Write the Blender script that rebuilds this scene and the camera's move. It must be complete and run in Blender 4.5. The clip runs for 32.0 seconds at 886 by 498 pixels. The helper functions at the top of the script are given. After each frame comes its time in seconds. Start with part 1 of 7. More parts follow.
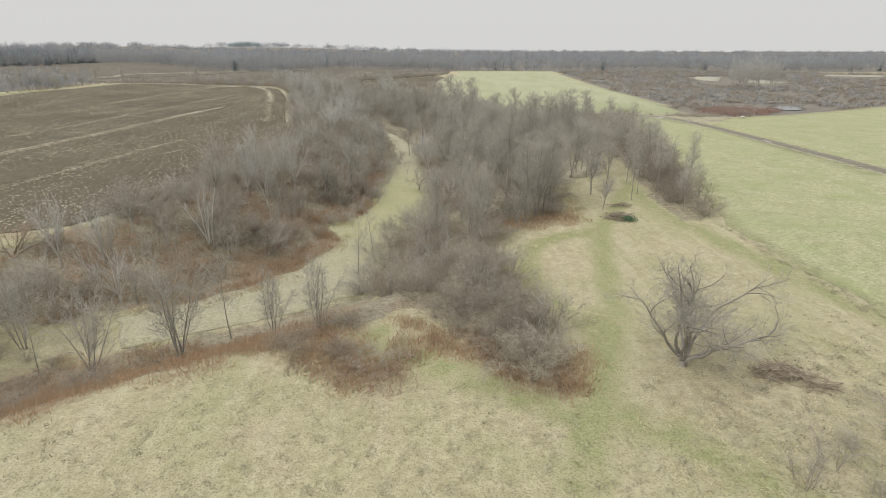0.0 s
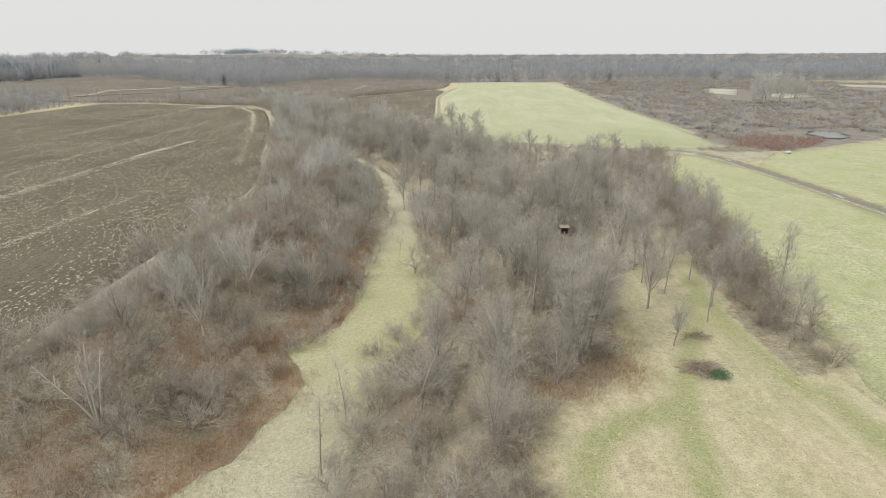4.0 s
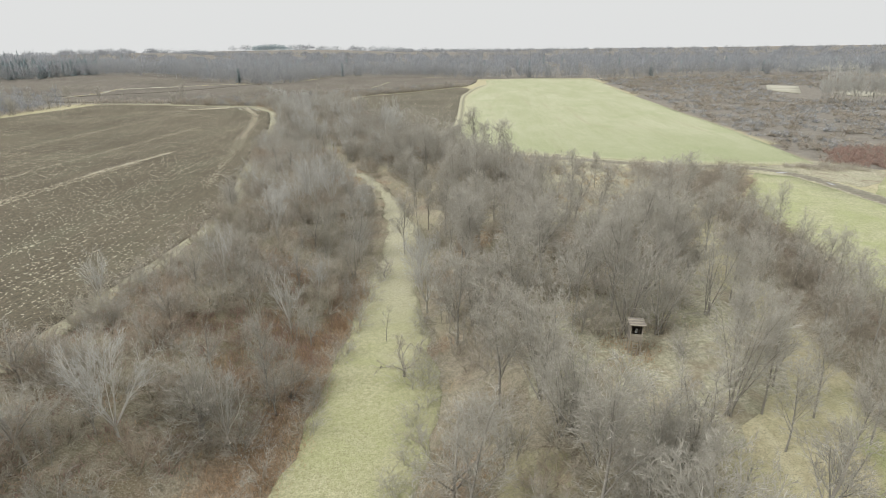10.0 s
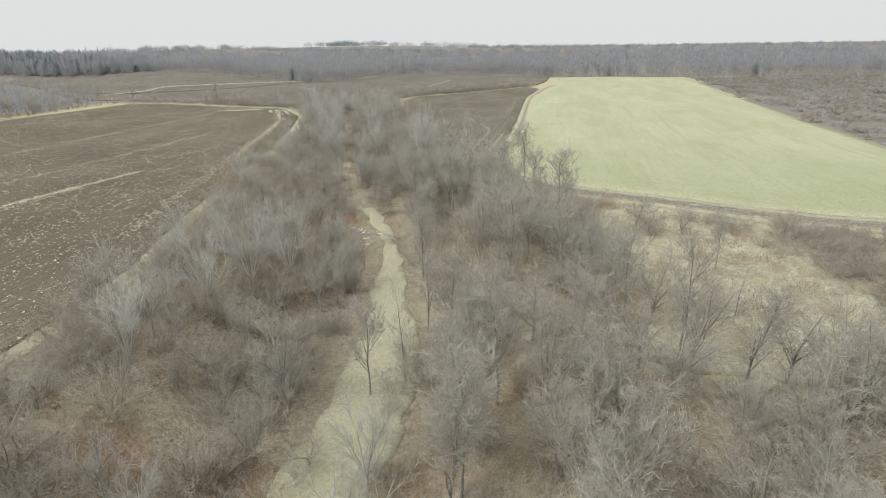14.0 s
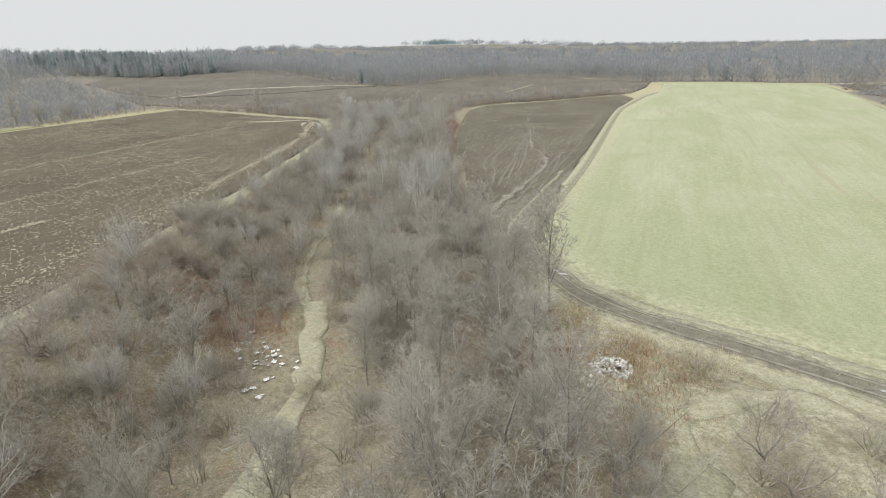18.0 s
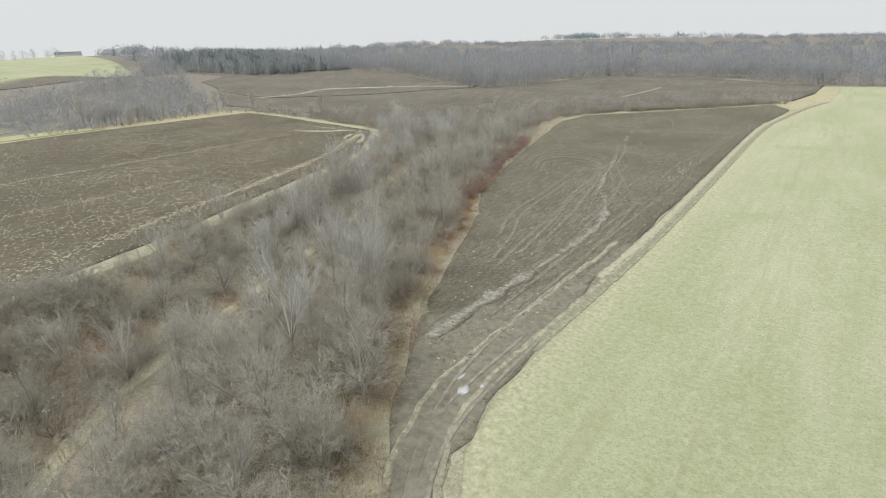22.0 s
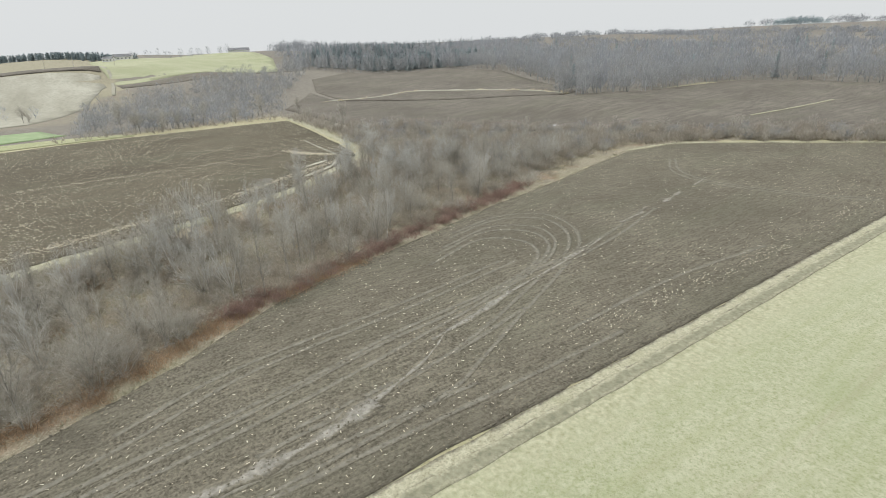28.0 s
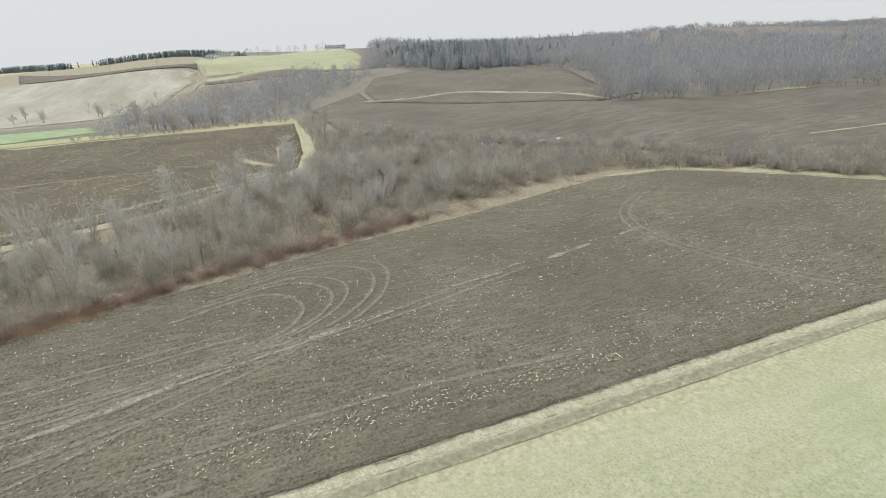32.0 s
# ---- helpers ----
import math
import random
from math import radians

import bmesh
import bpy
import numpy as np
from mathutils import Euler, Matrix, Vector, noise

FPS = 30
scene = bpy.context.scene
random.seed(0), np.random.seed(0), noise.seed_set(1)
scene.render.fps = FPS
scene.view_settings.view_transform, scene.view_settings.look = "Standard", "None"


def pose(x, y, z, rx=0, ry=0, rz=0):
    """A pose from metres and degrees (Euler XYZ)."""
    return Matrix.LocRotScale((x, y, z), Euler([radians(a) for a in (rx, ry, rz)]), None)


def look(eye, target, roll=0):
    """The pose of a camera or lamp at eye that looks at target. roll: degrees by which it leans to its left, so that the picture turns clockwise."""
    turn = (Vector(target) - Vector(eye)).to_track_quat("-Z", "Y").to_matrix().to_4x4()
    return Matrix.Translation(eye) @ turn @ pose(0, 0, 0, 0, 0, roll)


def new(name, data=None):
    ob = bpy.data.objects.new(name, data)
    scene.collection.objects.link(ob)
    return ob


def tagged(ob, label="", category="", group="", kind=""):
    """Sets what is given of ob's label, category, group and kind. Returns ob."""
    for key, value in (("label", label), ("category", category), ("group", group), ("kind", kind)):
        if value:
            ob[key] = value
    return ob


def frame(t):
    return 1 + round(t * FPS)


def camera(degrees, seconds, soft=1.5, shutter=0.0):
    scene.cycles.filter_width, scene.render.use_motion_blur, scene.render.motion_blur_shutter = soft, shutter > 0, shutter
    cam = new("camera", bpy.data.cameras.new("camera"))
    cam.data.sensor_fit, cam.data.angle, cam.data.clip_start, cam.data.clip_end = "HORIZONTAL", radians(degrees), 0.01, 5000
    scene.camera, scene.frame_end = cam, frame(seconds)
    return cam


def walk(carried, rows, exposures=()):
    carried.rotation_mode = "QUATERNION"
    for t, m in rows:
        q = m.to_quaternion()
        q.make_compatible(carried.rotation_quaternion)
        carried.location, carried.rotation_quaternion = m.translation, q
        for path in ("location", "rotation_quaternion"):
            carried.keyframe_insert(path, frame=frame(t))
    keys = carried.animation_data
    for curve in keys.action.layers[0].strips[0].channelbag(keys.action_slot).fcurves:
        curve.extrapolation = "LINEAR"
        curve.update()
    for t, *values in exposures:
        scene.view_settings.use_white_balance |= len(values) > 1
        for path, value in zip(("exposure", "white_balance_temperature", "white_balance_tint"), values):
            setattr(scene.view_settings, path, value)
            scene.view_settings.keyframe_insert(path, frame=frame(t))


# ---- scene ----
cam = camera(79.4, 32.0, soft=0.85)
METRES, EYE, TILT, LEAN, TURN = 360.0, 24.0, -20.5, 0.0, 0.0
ROWS = [
    (0.0, 0.0, 0.0, 0.0, 0.0, 0.0, -0.0),
    (0.5, -0.0005, 0.0072, 0.005, 0.17, -0.09, -0.05),
    (1.0, -0.0009, 0.0159, 0.0109, 0.34, -0.14, -0.06),
    (1.5, -0.0012, 0.0256, 0.0173, 0.46, -0.14, -0.07),
    (2.0, -0.0012, 0.0355, 0.0238, 0.43, -0.11, 0.01),
    (2.5, -0.0011, 0.0455, 0.0303, 0.33, -0.08, 0.13),
    (3.0, -0.0009, 0.0555, 0.037, 0.28, -0.01, 0.19),
    (3.5, -0.0007, 0.065, 0.0435, 0.25, 0.13, 0.24),
    (4.0, -0.0008, 0.0724, 0.0493, 0.05, 0.28, 0.37),
    (4.5, -0.0009, 0.0776, 0.0536, -0.19, 0.43, 0.53),
    (6.5, 0.0008, 0.0888, 0.0583, -0.5, 0.37, 0.88),
    (7.0, 0.0018, 0.0956, 0.0603, -0.44, 0.28, 0.86),
    (7.5, 0.0026, 0.104, 0.0628, -0.31, 0.2, 0.84),
    (8.0, 0.0034, 0.1135, 0.0659, -0.04, 0.11, 0.77),
    (8.5, 0.0038, 0.1242, 0.0695, 0.36, 0.04, 0.63),
    (9.0, 0.0044, 0.1363, 0.0736, 1.13, -0.04, 0.34),
    (9.5, 0.0058, 0.1497, 0.0783, 2.1, -0.13, 0.02),
    (10.0, 0.0074, 0.1642, 0.083, 3.03, -0.22, -0.32),
    (10.5, 0.0092, 0.1793, 0.0876, 3.43, -0.29, -0.46),
    (11.0, 0.0111, 0.195, 0.0925, 4.32, -0.36, -0.8),
    (11.5, 0.0126, 0.2109, 0.098, 5.26, -0.45, -1.16),
    (12.0, 0.0142, 0.2272, 0.1033, 6.12, -0.5, -1.45),
    (12.5, 0.0157, 0.2437, 0.109, 7.22, -0.56, -1.86),
    (13.0, 0.0171, 0.2606, 0.1148, 8.06, -0.63, -2.13),
    (13.5, 0.0188, 0.2776, 0.1207, 9.02, -0.67, -2.45),
    (14.0, 0.0204, 0.2946, 0.1271, 10.31, -0.77, -2.85),
    (14.5, 0.022, 0.3115, 0.1333, 11.11, -0.86, -3.09),
    (16.5, 0.0301, 0.3795, 0.1622, 15.7, -1.29, -4.65),
    (17.0, 0.0321, 0.3971, 0.169, 17.28, -1.42, -5.18),
    (17.5, 0.034, 0.4144, 0.1755, 18.8, -1.57, -5.68),
    (18.0, 0.0358, 0.4314, 0.1818, 20.17, -1.75, -6.12),
    (18.5, 0.0376, 0.4487, 0.1882, 21.72, -1.99, -6.57),
    (19.0, 0.0395, 0.4662, 0.1947, 23.25, -2.22, -7.03),
    (19.5, 0.0415, 0.4837, 0.2016, 25.52, -2.59, -7.72),
    (20.0, 0.0435, 0.5012, 0.2082, 27.41, -2.97, -8.29),
    (20.5, 0.0453, 0.5189, 0.2149, 28.76, -3.22, -8.7),
    (21.0, 0.047, 0.5367, 0.2216, 30.36, -3.53, -9.12),
    (21.5, 0.0484, 0.5541, 0.2285, 32.17, -3.86, -9.67),
    (22.0, 0.0501, 0.5713, 0.2355, 34.52, -4.34, -10.25),
    (22.5, 0.0519, 0.5885, 0.2423, 36.3, -4.74, -10.67),
    (23.0, 0.0539, 0.6055, 0.249, 37.31, -5.02, -10.9),
    (23.5, 0.0558, 0.6228, 0.2555, 38.29, -5.23, -11.05),
    (24.0, 0.0578, 0.6398, 0.2621, 39.41, -5.54, -11.33),
    (24.5, 0.0597, 0.6572, 0.2684, 40.71, -5.87, -11.64),
    (25.0, 0.0616, 0.6748, 0.2747, 42.43, -6.28, -12.0),
    (25.5, 0.0633, 0.6922, 0.2813, 43.89, -6.72, -12.34),
    (27.5, 0.0696, 0.7574, 0.3115, 52.0, -9.02, -13.96),
    (28.0, 0.0715, 0.7753, 0.3185, 53.81, -9.55, -14.28),
    (28.5, 0.0733, 0.7933, 0.3252, 55.12, -9.97, -14.46),
    (29.0, 0.0753, 0.8112, 0.3318, 56.47, -10.38, -14.66),
    (29.5, 0.0771, 0.8292, 0.3383, 58.21, -10.9, -14.92),
    (30.0, 0.079, 0.8473, 0.3449, 60.08, -11.46, -15.19),
    (30.5, 0.0808, 0.8656, 0.3514, 61.92, -12.01, -15.42),
    (31.0, 0.0824, 0.8839, 0.3578, 63.74, -12.55, -15.64),
    (31.5, 0.0841, 0.9022, 0.3648, 65.57, -13.11, -15.83),
    (32.0, 0.0857, 0.9205, 0.3716, 67.26, -13.61, -16.03),
]
walk(cam, [(t, pose(0, 0, EYE, TILT, LEAN, TURN) @ pose(METRES * x, METRES * y, METRES * z, 90 + pitch, roll, yaw)) for t, x, y, z, yaw, pitch, roll in ROWS],
     [(0.0, -0.16, 6500, 10), (1.5, -0.08, 6480, 10), (4.0, 0.03, 6450, 10), (9.0, 0.03, 6400, 9), (20.0, 0.02, 6300, 8), (32.0, -0.02, 6260, 8)])

# ---- sky and sun: a bright overcast afternoon ----
SUN_EL, SUN_AZ = 48.0, 235.0          # degrees; azimuth clockwise from +y
world = bpy.data.worlds.new("overcast_sky")
scene.world = world
world.use_nodes = True
wn, wl = world.node_tree.nodes, world.node_tree.links
wn.clear()
sky = wn.new("ShaderNodeTexSky")
sky.sky_type, sky.sun_disc = "NISHITA", False
sky.sun_elevation, sky.sun_rotation = radians(SUN_EL), radians(SUN_AZ)
sky.air_density, sky.dust_density = 1.0, 4.0
dim = wn.new("ShaderNodeVectorMath")
dim.operation = "SCALE"
dim.inputs["Scale"].default_value = 0.06
coord = wn.new("ShaderNodeTexCoord")
split = wn.new("ShaderNodeSeparateXYZ")
ramp = wn.new("ShaderNodeValToRGB")
ramp.color_ramp.elements[0].position, ramp.color_ramp.elements[0].color = 0.0, (0.77, 0.766, 0.755, 1)
ramp.color_ramp.elements[1].position, ramp.color_ramp.elements[1].color = 1.0, (2.0, 2.0, 2.0, 1)
low = ramp.color_ramp.elements.new(0.22)
low.color = (0.77, 0.764, 0.752, 1)
cloud = wn.new("ShaderNodeMix")
cloud.data_type = "RGBA"
cloud.inputs["Factor"].default_value = 0.95
back = wn.new("ShaderNodeBackground")
wout = wn.new("ShaderNodeOutputWorld")
wl.new(sky.outputs["Color"], dim.inputs[0])
wl.new(coord.outputs["Generated"], split.inputs[0])
wl.new(split.outputs["Z"], ramp.inputs["Fac"])
wl.new(dim.outputs[0], cloud.inputs["A"])
wl.new(ramp.outputs["Color"], cloud.inputs["B"])
wl.new(cloud.outputs["Result"], back.inputs["Color"])
wl.new(back.outputs[0], wout.inputs[0])
back.inputs["Strength"].default_value = 1.0

sun = new("sun", bpy.data.lights.new("sun", "SUN"))
sun.data.energy, sun.data.angle, sun.data.color = 2.4, radians(14), (1.0, 0.985, 0.95)
_a, _e = radians(SUN_AZ), radians(SUN_EL)
sun.matrix_world = look((0, 0, 300), Vector((0, 0, 300)) - Vector((math.sin(_a) * math.cos(_e), math.cos(_a) * math.cos(_e), math.sin(_e))))


# ---- materials ----
class Shade:
    """A small builder of node materials on world position."""

    def __init__(self, name, rough=0.95, spec=0.2):
        self.mat = bpy.data.materials.new(name)
        self.mat.use_nodes = True
        self.n, self.l = self.mat.node_tree.nodes, self.mat.node_tree.links
        self.n.clear()
        self.out = self.n.new("ShaderNodeOutputMaterial")
        self.b = self.n.new("ShaderNodeBsdfPrincipled")
        self.b.inputs["Roughness"].default_value = rough
        self.b.inputs["Specular IOR Level"].default_value = spec
        self.l.new(self.b.outputs[0], self.out.inputs[0])
        self.pos = self.n.new("ShaderNodeNewGeometry").outputs["Position"]

    def map(self, scale=(1, 1, 1), turn=0.0):
        m = self.n.new("ShaderNodeMapping")
        m.inputs["Scale"].default_value = scale
        m.inputs["Rotation"].default_value = (0, 0, radians(turn))
        self.l.new(self.pos, m.inputs["Vector"])
        return m.outputs[0]

    def noise(self, size, detail=4.0, lo=0.35, hi=0.65, vec=None, distort=0.0, rough=0.6):
        """Noise with blobs of about that many metres, stretched so that lo to hi becomes 0 to 1."""
        t = self.n.new("ShaderNodeTexNoise")
        t.inputs["Scale"].default_value = 1.0 / size
        t.inputs["Detail"].default_value = detail
        t.inputs["Roughness"].default_value = rough
        t.inputs["Distortion"].default_value = distort
        self.l.new(vec or self.pos, t.inputs["Vector"])
        return self.fit(t.outputs["Fac"], lo, hi)

    def wave(self, size, vec, distort=1.0, dscale=1.0, lo=0.0, hi=1.0):
        t = self.n.new("ShaderNodeTexWave")
        t.inputs["Scale"].default_value = 0.314 / size
        t.inputs["Distortion"].default_value = distort
        t.inputs["Detail"].default_value = 2.0
        t.inputs["Detail Scale"].default_value = dscale
        self.l.new(vec, t.inputs["Vector"])
        return self.fit(t.outputs["Fac"], lo, hi)

    def fit(self, x, lo, hi, a=0.0, b=1.0):
        r = self.n.new("ShaderNodeMapRange")
        r.inputs["From Min"].default_value, r.inputs["From Max"].default_value = lo, hi
        r.inputs["To Min"].default_value, r.inputs["To Max"].default_value = a, b
        self.l.new(x, r.inputs["Value"])
        return r.outputs["Result"]

    def math(self, op, x, y):
        m = self.n.new("ShaderNodeMath")
        m.operation = op
        for i, v in enumerate((x, y)):
            if isinstance(v, (int, float)):
                m.inputs[i].default_value = v
            else:
                self.l.new(v, m.inputs[i])
        return m.outputs[0]

    def attr(self, name):
        a = self.n.new("ShaderNodeAttribute")
        a.attribute_name = name
        return a.outputs["Fac"]

    def random(self):
        return self.n.new("ShaderNodeObjectInfo").outputs["Random"]

    def island(self):
        return self.n.new("ShaderNodeNewGeometry").outputs["Random Per Island"]

    def mix(self, fac, a, b):
        m = self.n.new("ShaderNodeMix")
        m.data_type = "RGBA"
        for sock, v in (("Factor", fac), ("A", a), ("B", b)):
            s = [i for i in m.inputs if i.name == sock and (i.type == ("VALUE" if sock == "Factor" else "RGBA"))][0]
            if isinstance(v, (int, float)):
                s.default_value = v
            elif isinstance(v, tuple):
                s.default_value = (*v, 1)
            else:
                self.l.new(v, s)
        return [o for o in m.outputs if o.type == "RGBA"][0]

    def colour(self, c):
        if isinstance(c, tuple):
            self.b.inputs["Base Color"].default_value = (*c, 1)
        else:
            self.l.new(c, self.b.inputs["Base Color"])
        return self

    def bump(self, height, strength=0.6, distance=0.15):
        b = self.n.new("ShaderNodeBump")
        b.inputs["Strength"].default_value, b.inputs["Distance"].default_value = strength, distance
        self.l.new(height, b.inputs["Height"])
        self.l.new(b.outputs[0], self.b.inputs["Normal"])
        return self


def meadow_mat(name, straw, pale, green, share=0.5, size=9.0):
    s = Shade(name)
    c = s.mix(s.noise(0.6, 7, 0.38, 0.6, rough=0.7), tuple(0.86 * v for v in straw), tuple(1.08 * v for v in pale))
    c = s.mix(s.math("MULTIPLY", s.noise(size, 5, 0.42, 0.68, distort=0.6), share), c, green)
    c = s.mix(s.math("MULTIPLY", s.noise(2.4, 5, 0.5, 0.75), 0.45), c, tuple(0.6 * v for v in straw))
    c = s.mix(s.math("MULTIPLY", s.noise(0.2, 4, 0.47, 0.66), 0.72), c, tuple(0.5 * v for v in straw))
    return s.colour(c).bump(s.noise(0.22, 5, 0.2, 0.8), 0.7, 0.12)


STRAW, PALE, MEADOW_GREEN = (0.30, 0.268, 0.168), (0.415, 0.376, 0.25), (0.25, 0.262, 0.128)

# ground: dry meadow, brown leaf litter and rust-coloured weeds in the scrub, green where it is mown
_s = Shade("meadow_and_litter")
_c = _s.mix(_s.noise(0.6, 7, 0.38, 0.6, rough=0.7), STRAW, PALE)
_c = _s.mix(_s.math("MULTIPLY", _s.noise(10, 5, 0.4, 0.68, distort=0.5), 0.5), _c, MEADOW_GREEN)
_c = _s.mix(_s.math("MULTIPLY", _s.noise(1.6, 5, 0.5, 0.64, _s.map((1, 0.12, 1), -18), distort=0.4), 0.4), _c, (0.43, 0.395, 0.275))
_lit = _s.mix(_s.noise(0.7, 7, 0.36, 0.64, rough=0.7), (0.135, 0.118, 0.083), (0.315, 0.282, 0.21))
_lit = _s.mix(_s.math("MULTIPLY", _s.noise(7, 4, 0.52, 0.68), 0.65), _lit, (0.19, 0.118, 0.073))
_lit = _s.mix(_s.math("MULTIPLY", _s.noise(11, 4, 0.46, 0.66), 0.55), _lit, (0.205, 0.2, 0.118))
_lit = _s.mix(_s.math("MULTIPLY", _s.noise(0.22, 3, 0.5, 0.62), 0.6), _lit, (0.36, 0.315, 0.24))
_edge = _s.math("ADD", _s.attr("scrub"), _s.math("MULTIPLY", _s.math("SUBTRACT", _s.noise(2.2, 5, 0.0, 1.0), 0.5), 1.1))
_c = _s.mix(_s.fit(_edge, 0.35, 0.62), _c, _lit)
_ru = _s.math("ADD", _s.attr("rust"), _s.math("MULTIPLY", _s.math("SUBTRACT", _s.noise(1.6, 6, 0.0, 1.0, rough=0.7), 0.5), 1.5))
_c = _s.mix(_s.math("MULTIPLY", _s.fit(_ru, 0.45, 1.0), 0.7), _c, _s.mix(_s.noise(0.35, 6, 0.36, 0.64, rough=0.7), (0.125, 0.085, 0.056), (0.30, 0.212, 0.14)))
_c = _s.mix(_s.attr("woods"), _c, _s.mix(_s.noise(3.0, 5), (0.135, 0.122, 0.105), (0.20, 0.185, 0.16)))
_gr = _s.math("ADD", _s.attr("mown"), _s.math("MULTIPLY", _s.math("SUBTRACT", _s.noise(1.2, 5, 0.0, 1.0), 0.5), 1.0))
_c = _s.mix(_s.math("MULTIPLY", _s.fit(_gr, 0.22, 0.75), 0.92), _c, _s.mix(_s.noise(0.4, 5), (0.205, 0.225, 0.097), (0.29, 0.293, 0.155)))
_c = _s.mix(_s.math("MULTIPLY", _s.noise(0.15, 3, 0.47, 0.66), 0.6), _c, (0.125, 0.104, 0.062))
_c = _s.mix(_s.math("MULTIPLY", _s.noise(2.7, 5, 0.58, 0.8), 0.14), _c, (0.2, 0.16, 0.1))
GROUND = _s.colour(_c).bump(_s.noise(0.2, 5, 0.2, 0.8), 0.8, 0.15).mat

_s = Shade("mown_grass_path")
_c = _s.mix(_s.noise(0.5, 6, 0.38, 0.6, rough=0.7), (0.25, 0.245, 0.135), (0.37, 0.355, 0.222))
_c = _s.mix(_s.math("MULTIPLY", _s.noise(5, 5, 0.4, 0.68, distort=0.6), 0.5), _c, (0.25, 0.268, 0.118))
_y = _s.n.new("ShaderNodeSeparateXYZ")
_s.l.new(_s.pos, _y.inputs[0])
_far = _s.math("ADD", _s.fit(_y.outputs["Y"], 122, 158), _s.math("SUBTRACT", _s.noise(4, 5, 0.0, 1.0), 0.5))
_far = _s.math("MAXIMUM", _far, _s.math("ADD", _s.fit(_y.outputs["Y"], 100, 74), _s.math("SUBTRACT", _s.noise(4, 5, 0.0, 1.0), 0.6)))
_c = _s.mix(_s.math("MULTIPLY", _far, 0.85), _c, _s.mix(_s.noise(0.4, 6, 0.36, 0.64, rough=0.7), (0.25, 0.234, 0.166), (0.405, 0.383, 0.288)))
PATH = _s.colour(_s.mix(_s.math("MULTIPLY", _s.noise(0.15, 3, 0.48, 0.64), 0.55), _c, (0.15, 0.14, 0.08))).bump(_s.noise(0.2, 5, 0.2, 0.8), 0.8, 0.12).mat
_s = Shade("rough_clearing_grass")
_c = _s.mix(_s.noise(0.55, 7, 0.38, 0.6, rough=0.7), (0.215, 0.2, 0.137), (0.40, 0.38, 0.285))
_c = _s.mix(_s.math("MULTIPLY", _s.noise(4, 5, 0.45, 0.68, distort=0.6), 0.45), _c, (0.245, 0.25, 0.145))
_c = _s.mix(_s.math("MULTIPLY", _s.noise(6.5, 6, 0.48, 0.62, distort=0.8), 0.75), _c, _s.mix(_s.noise(0.4, 6, 0.35, 0.65), (0.135, 0.105, 0.07), (0.27, 0.222, 0.155)))
_c = _s.mix(_s.math("MULTIPLY", _s.noise(0.2, 4, 0.47, 0.66), 0.65), _c, (0.13, 0.115, 0.075))
CLEAR_GRASS = _s.colour(_c).bump(_s.noise(0.22, 5, 0.2, 0.8), 0.8, 0.15).mat
MEADOW = meadow_mat("hay_meadow", (0.288, 0.291, 0.16), (0.352, 0.346, 0.22), (0.248, 0.274, 0.122), 0.7, 8).mat

def green_colour(s):
    """Young grain: pale and greener drifts, drill lines, straw streaks."""
    c = s.mix(s.noise(16, 5, 0.38, 0.64, s.map((1, 0.3, 1), 2), distort=0.5), (0.242, 0.256, 0.148), (0.328, 0.324, 0.222))
    c = s.mix(s.math("MULTIPLY", s.noise(0.6, 7, 0.4, 0.62, rough=0.7), 0.7), c, (0.378, 0.371, 0.264))
    c = s.mix(s.math("MULTIPLY", s.noise(1.1, 4, 0.46, 0.66, s.map((1, 0.06, 1), 2)), 0.4), c, (0.25, 0.265, 0.14))
    c = s.mix(s.math("MULTIPLY", s.noise(0.24, 4, 0.48, 0.66), 0.65), c, (0.18, 0.198, 0.096))
    c = s.mix(s.math("MULTIPLY", s.noise(5.0, 3, 0.6, 0.68, s.map((1.4, 0.06, 1), 3)), 0.4), c, (0.255, 0.23, 0.15))
    y = s.n.new("ShaderNodeSeparateXYZ")
    s.l.new(s.pos, y.inputs[0])
    south = s.math("ADD", s.fit(y.outputs["Y"], 300, 215), s.math("SUBTRACT", s.noise(14, 5, 0.0, 1.0), 0.55))
    c = s.mix(s.math("MULTIPLY", s.fit(south, 0.0, 1.0), 0.6), c, s.mix(s.noise(0.5, 6, 0.4, 0.6), (0.165, 0.192, 0.09), (0.25, 0.268, 0.15)))
    return s.mix(s.math("MULTIPLY", s.noise(26, 4, 0.55, 0.7), 0.4), c, (0.205, 0.24, 0.115))


# the grain thins out into bleached grass towards the tracks
_s = Shade("young_green_field")
_p = _s.mix(_s.noise(0.5, 6, 0.35, 0.65), (0.235, 0.23, 0.14), (0.39, 0.375, 0.262))
_f = _s.math("ADD", _s.attr("thin"), _s.math("MULTIPLY", _s.math("SUBTRACT", _s.noise(1.5, 6, 0.0, 1.0, rough=0.7), 0.5), 1.3))
GREEN = _s.colour(_s.mix(_s.math("MULTIPLY", _s.fit(_f, 0.3, 0.9), 0.85), green_colour(_s), _p)).bump(_s.noise(0.18, 4, 0.2, 0.8), 0.8, 0.1).mat


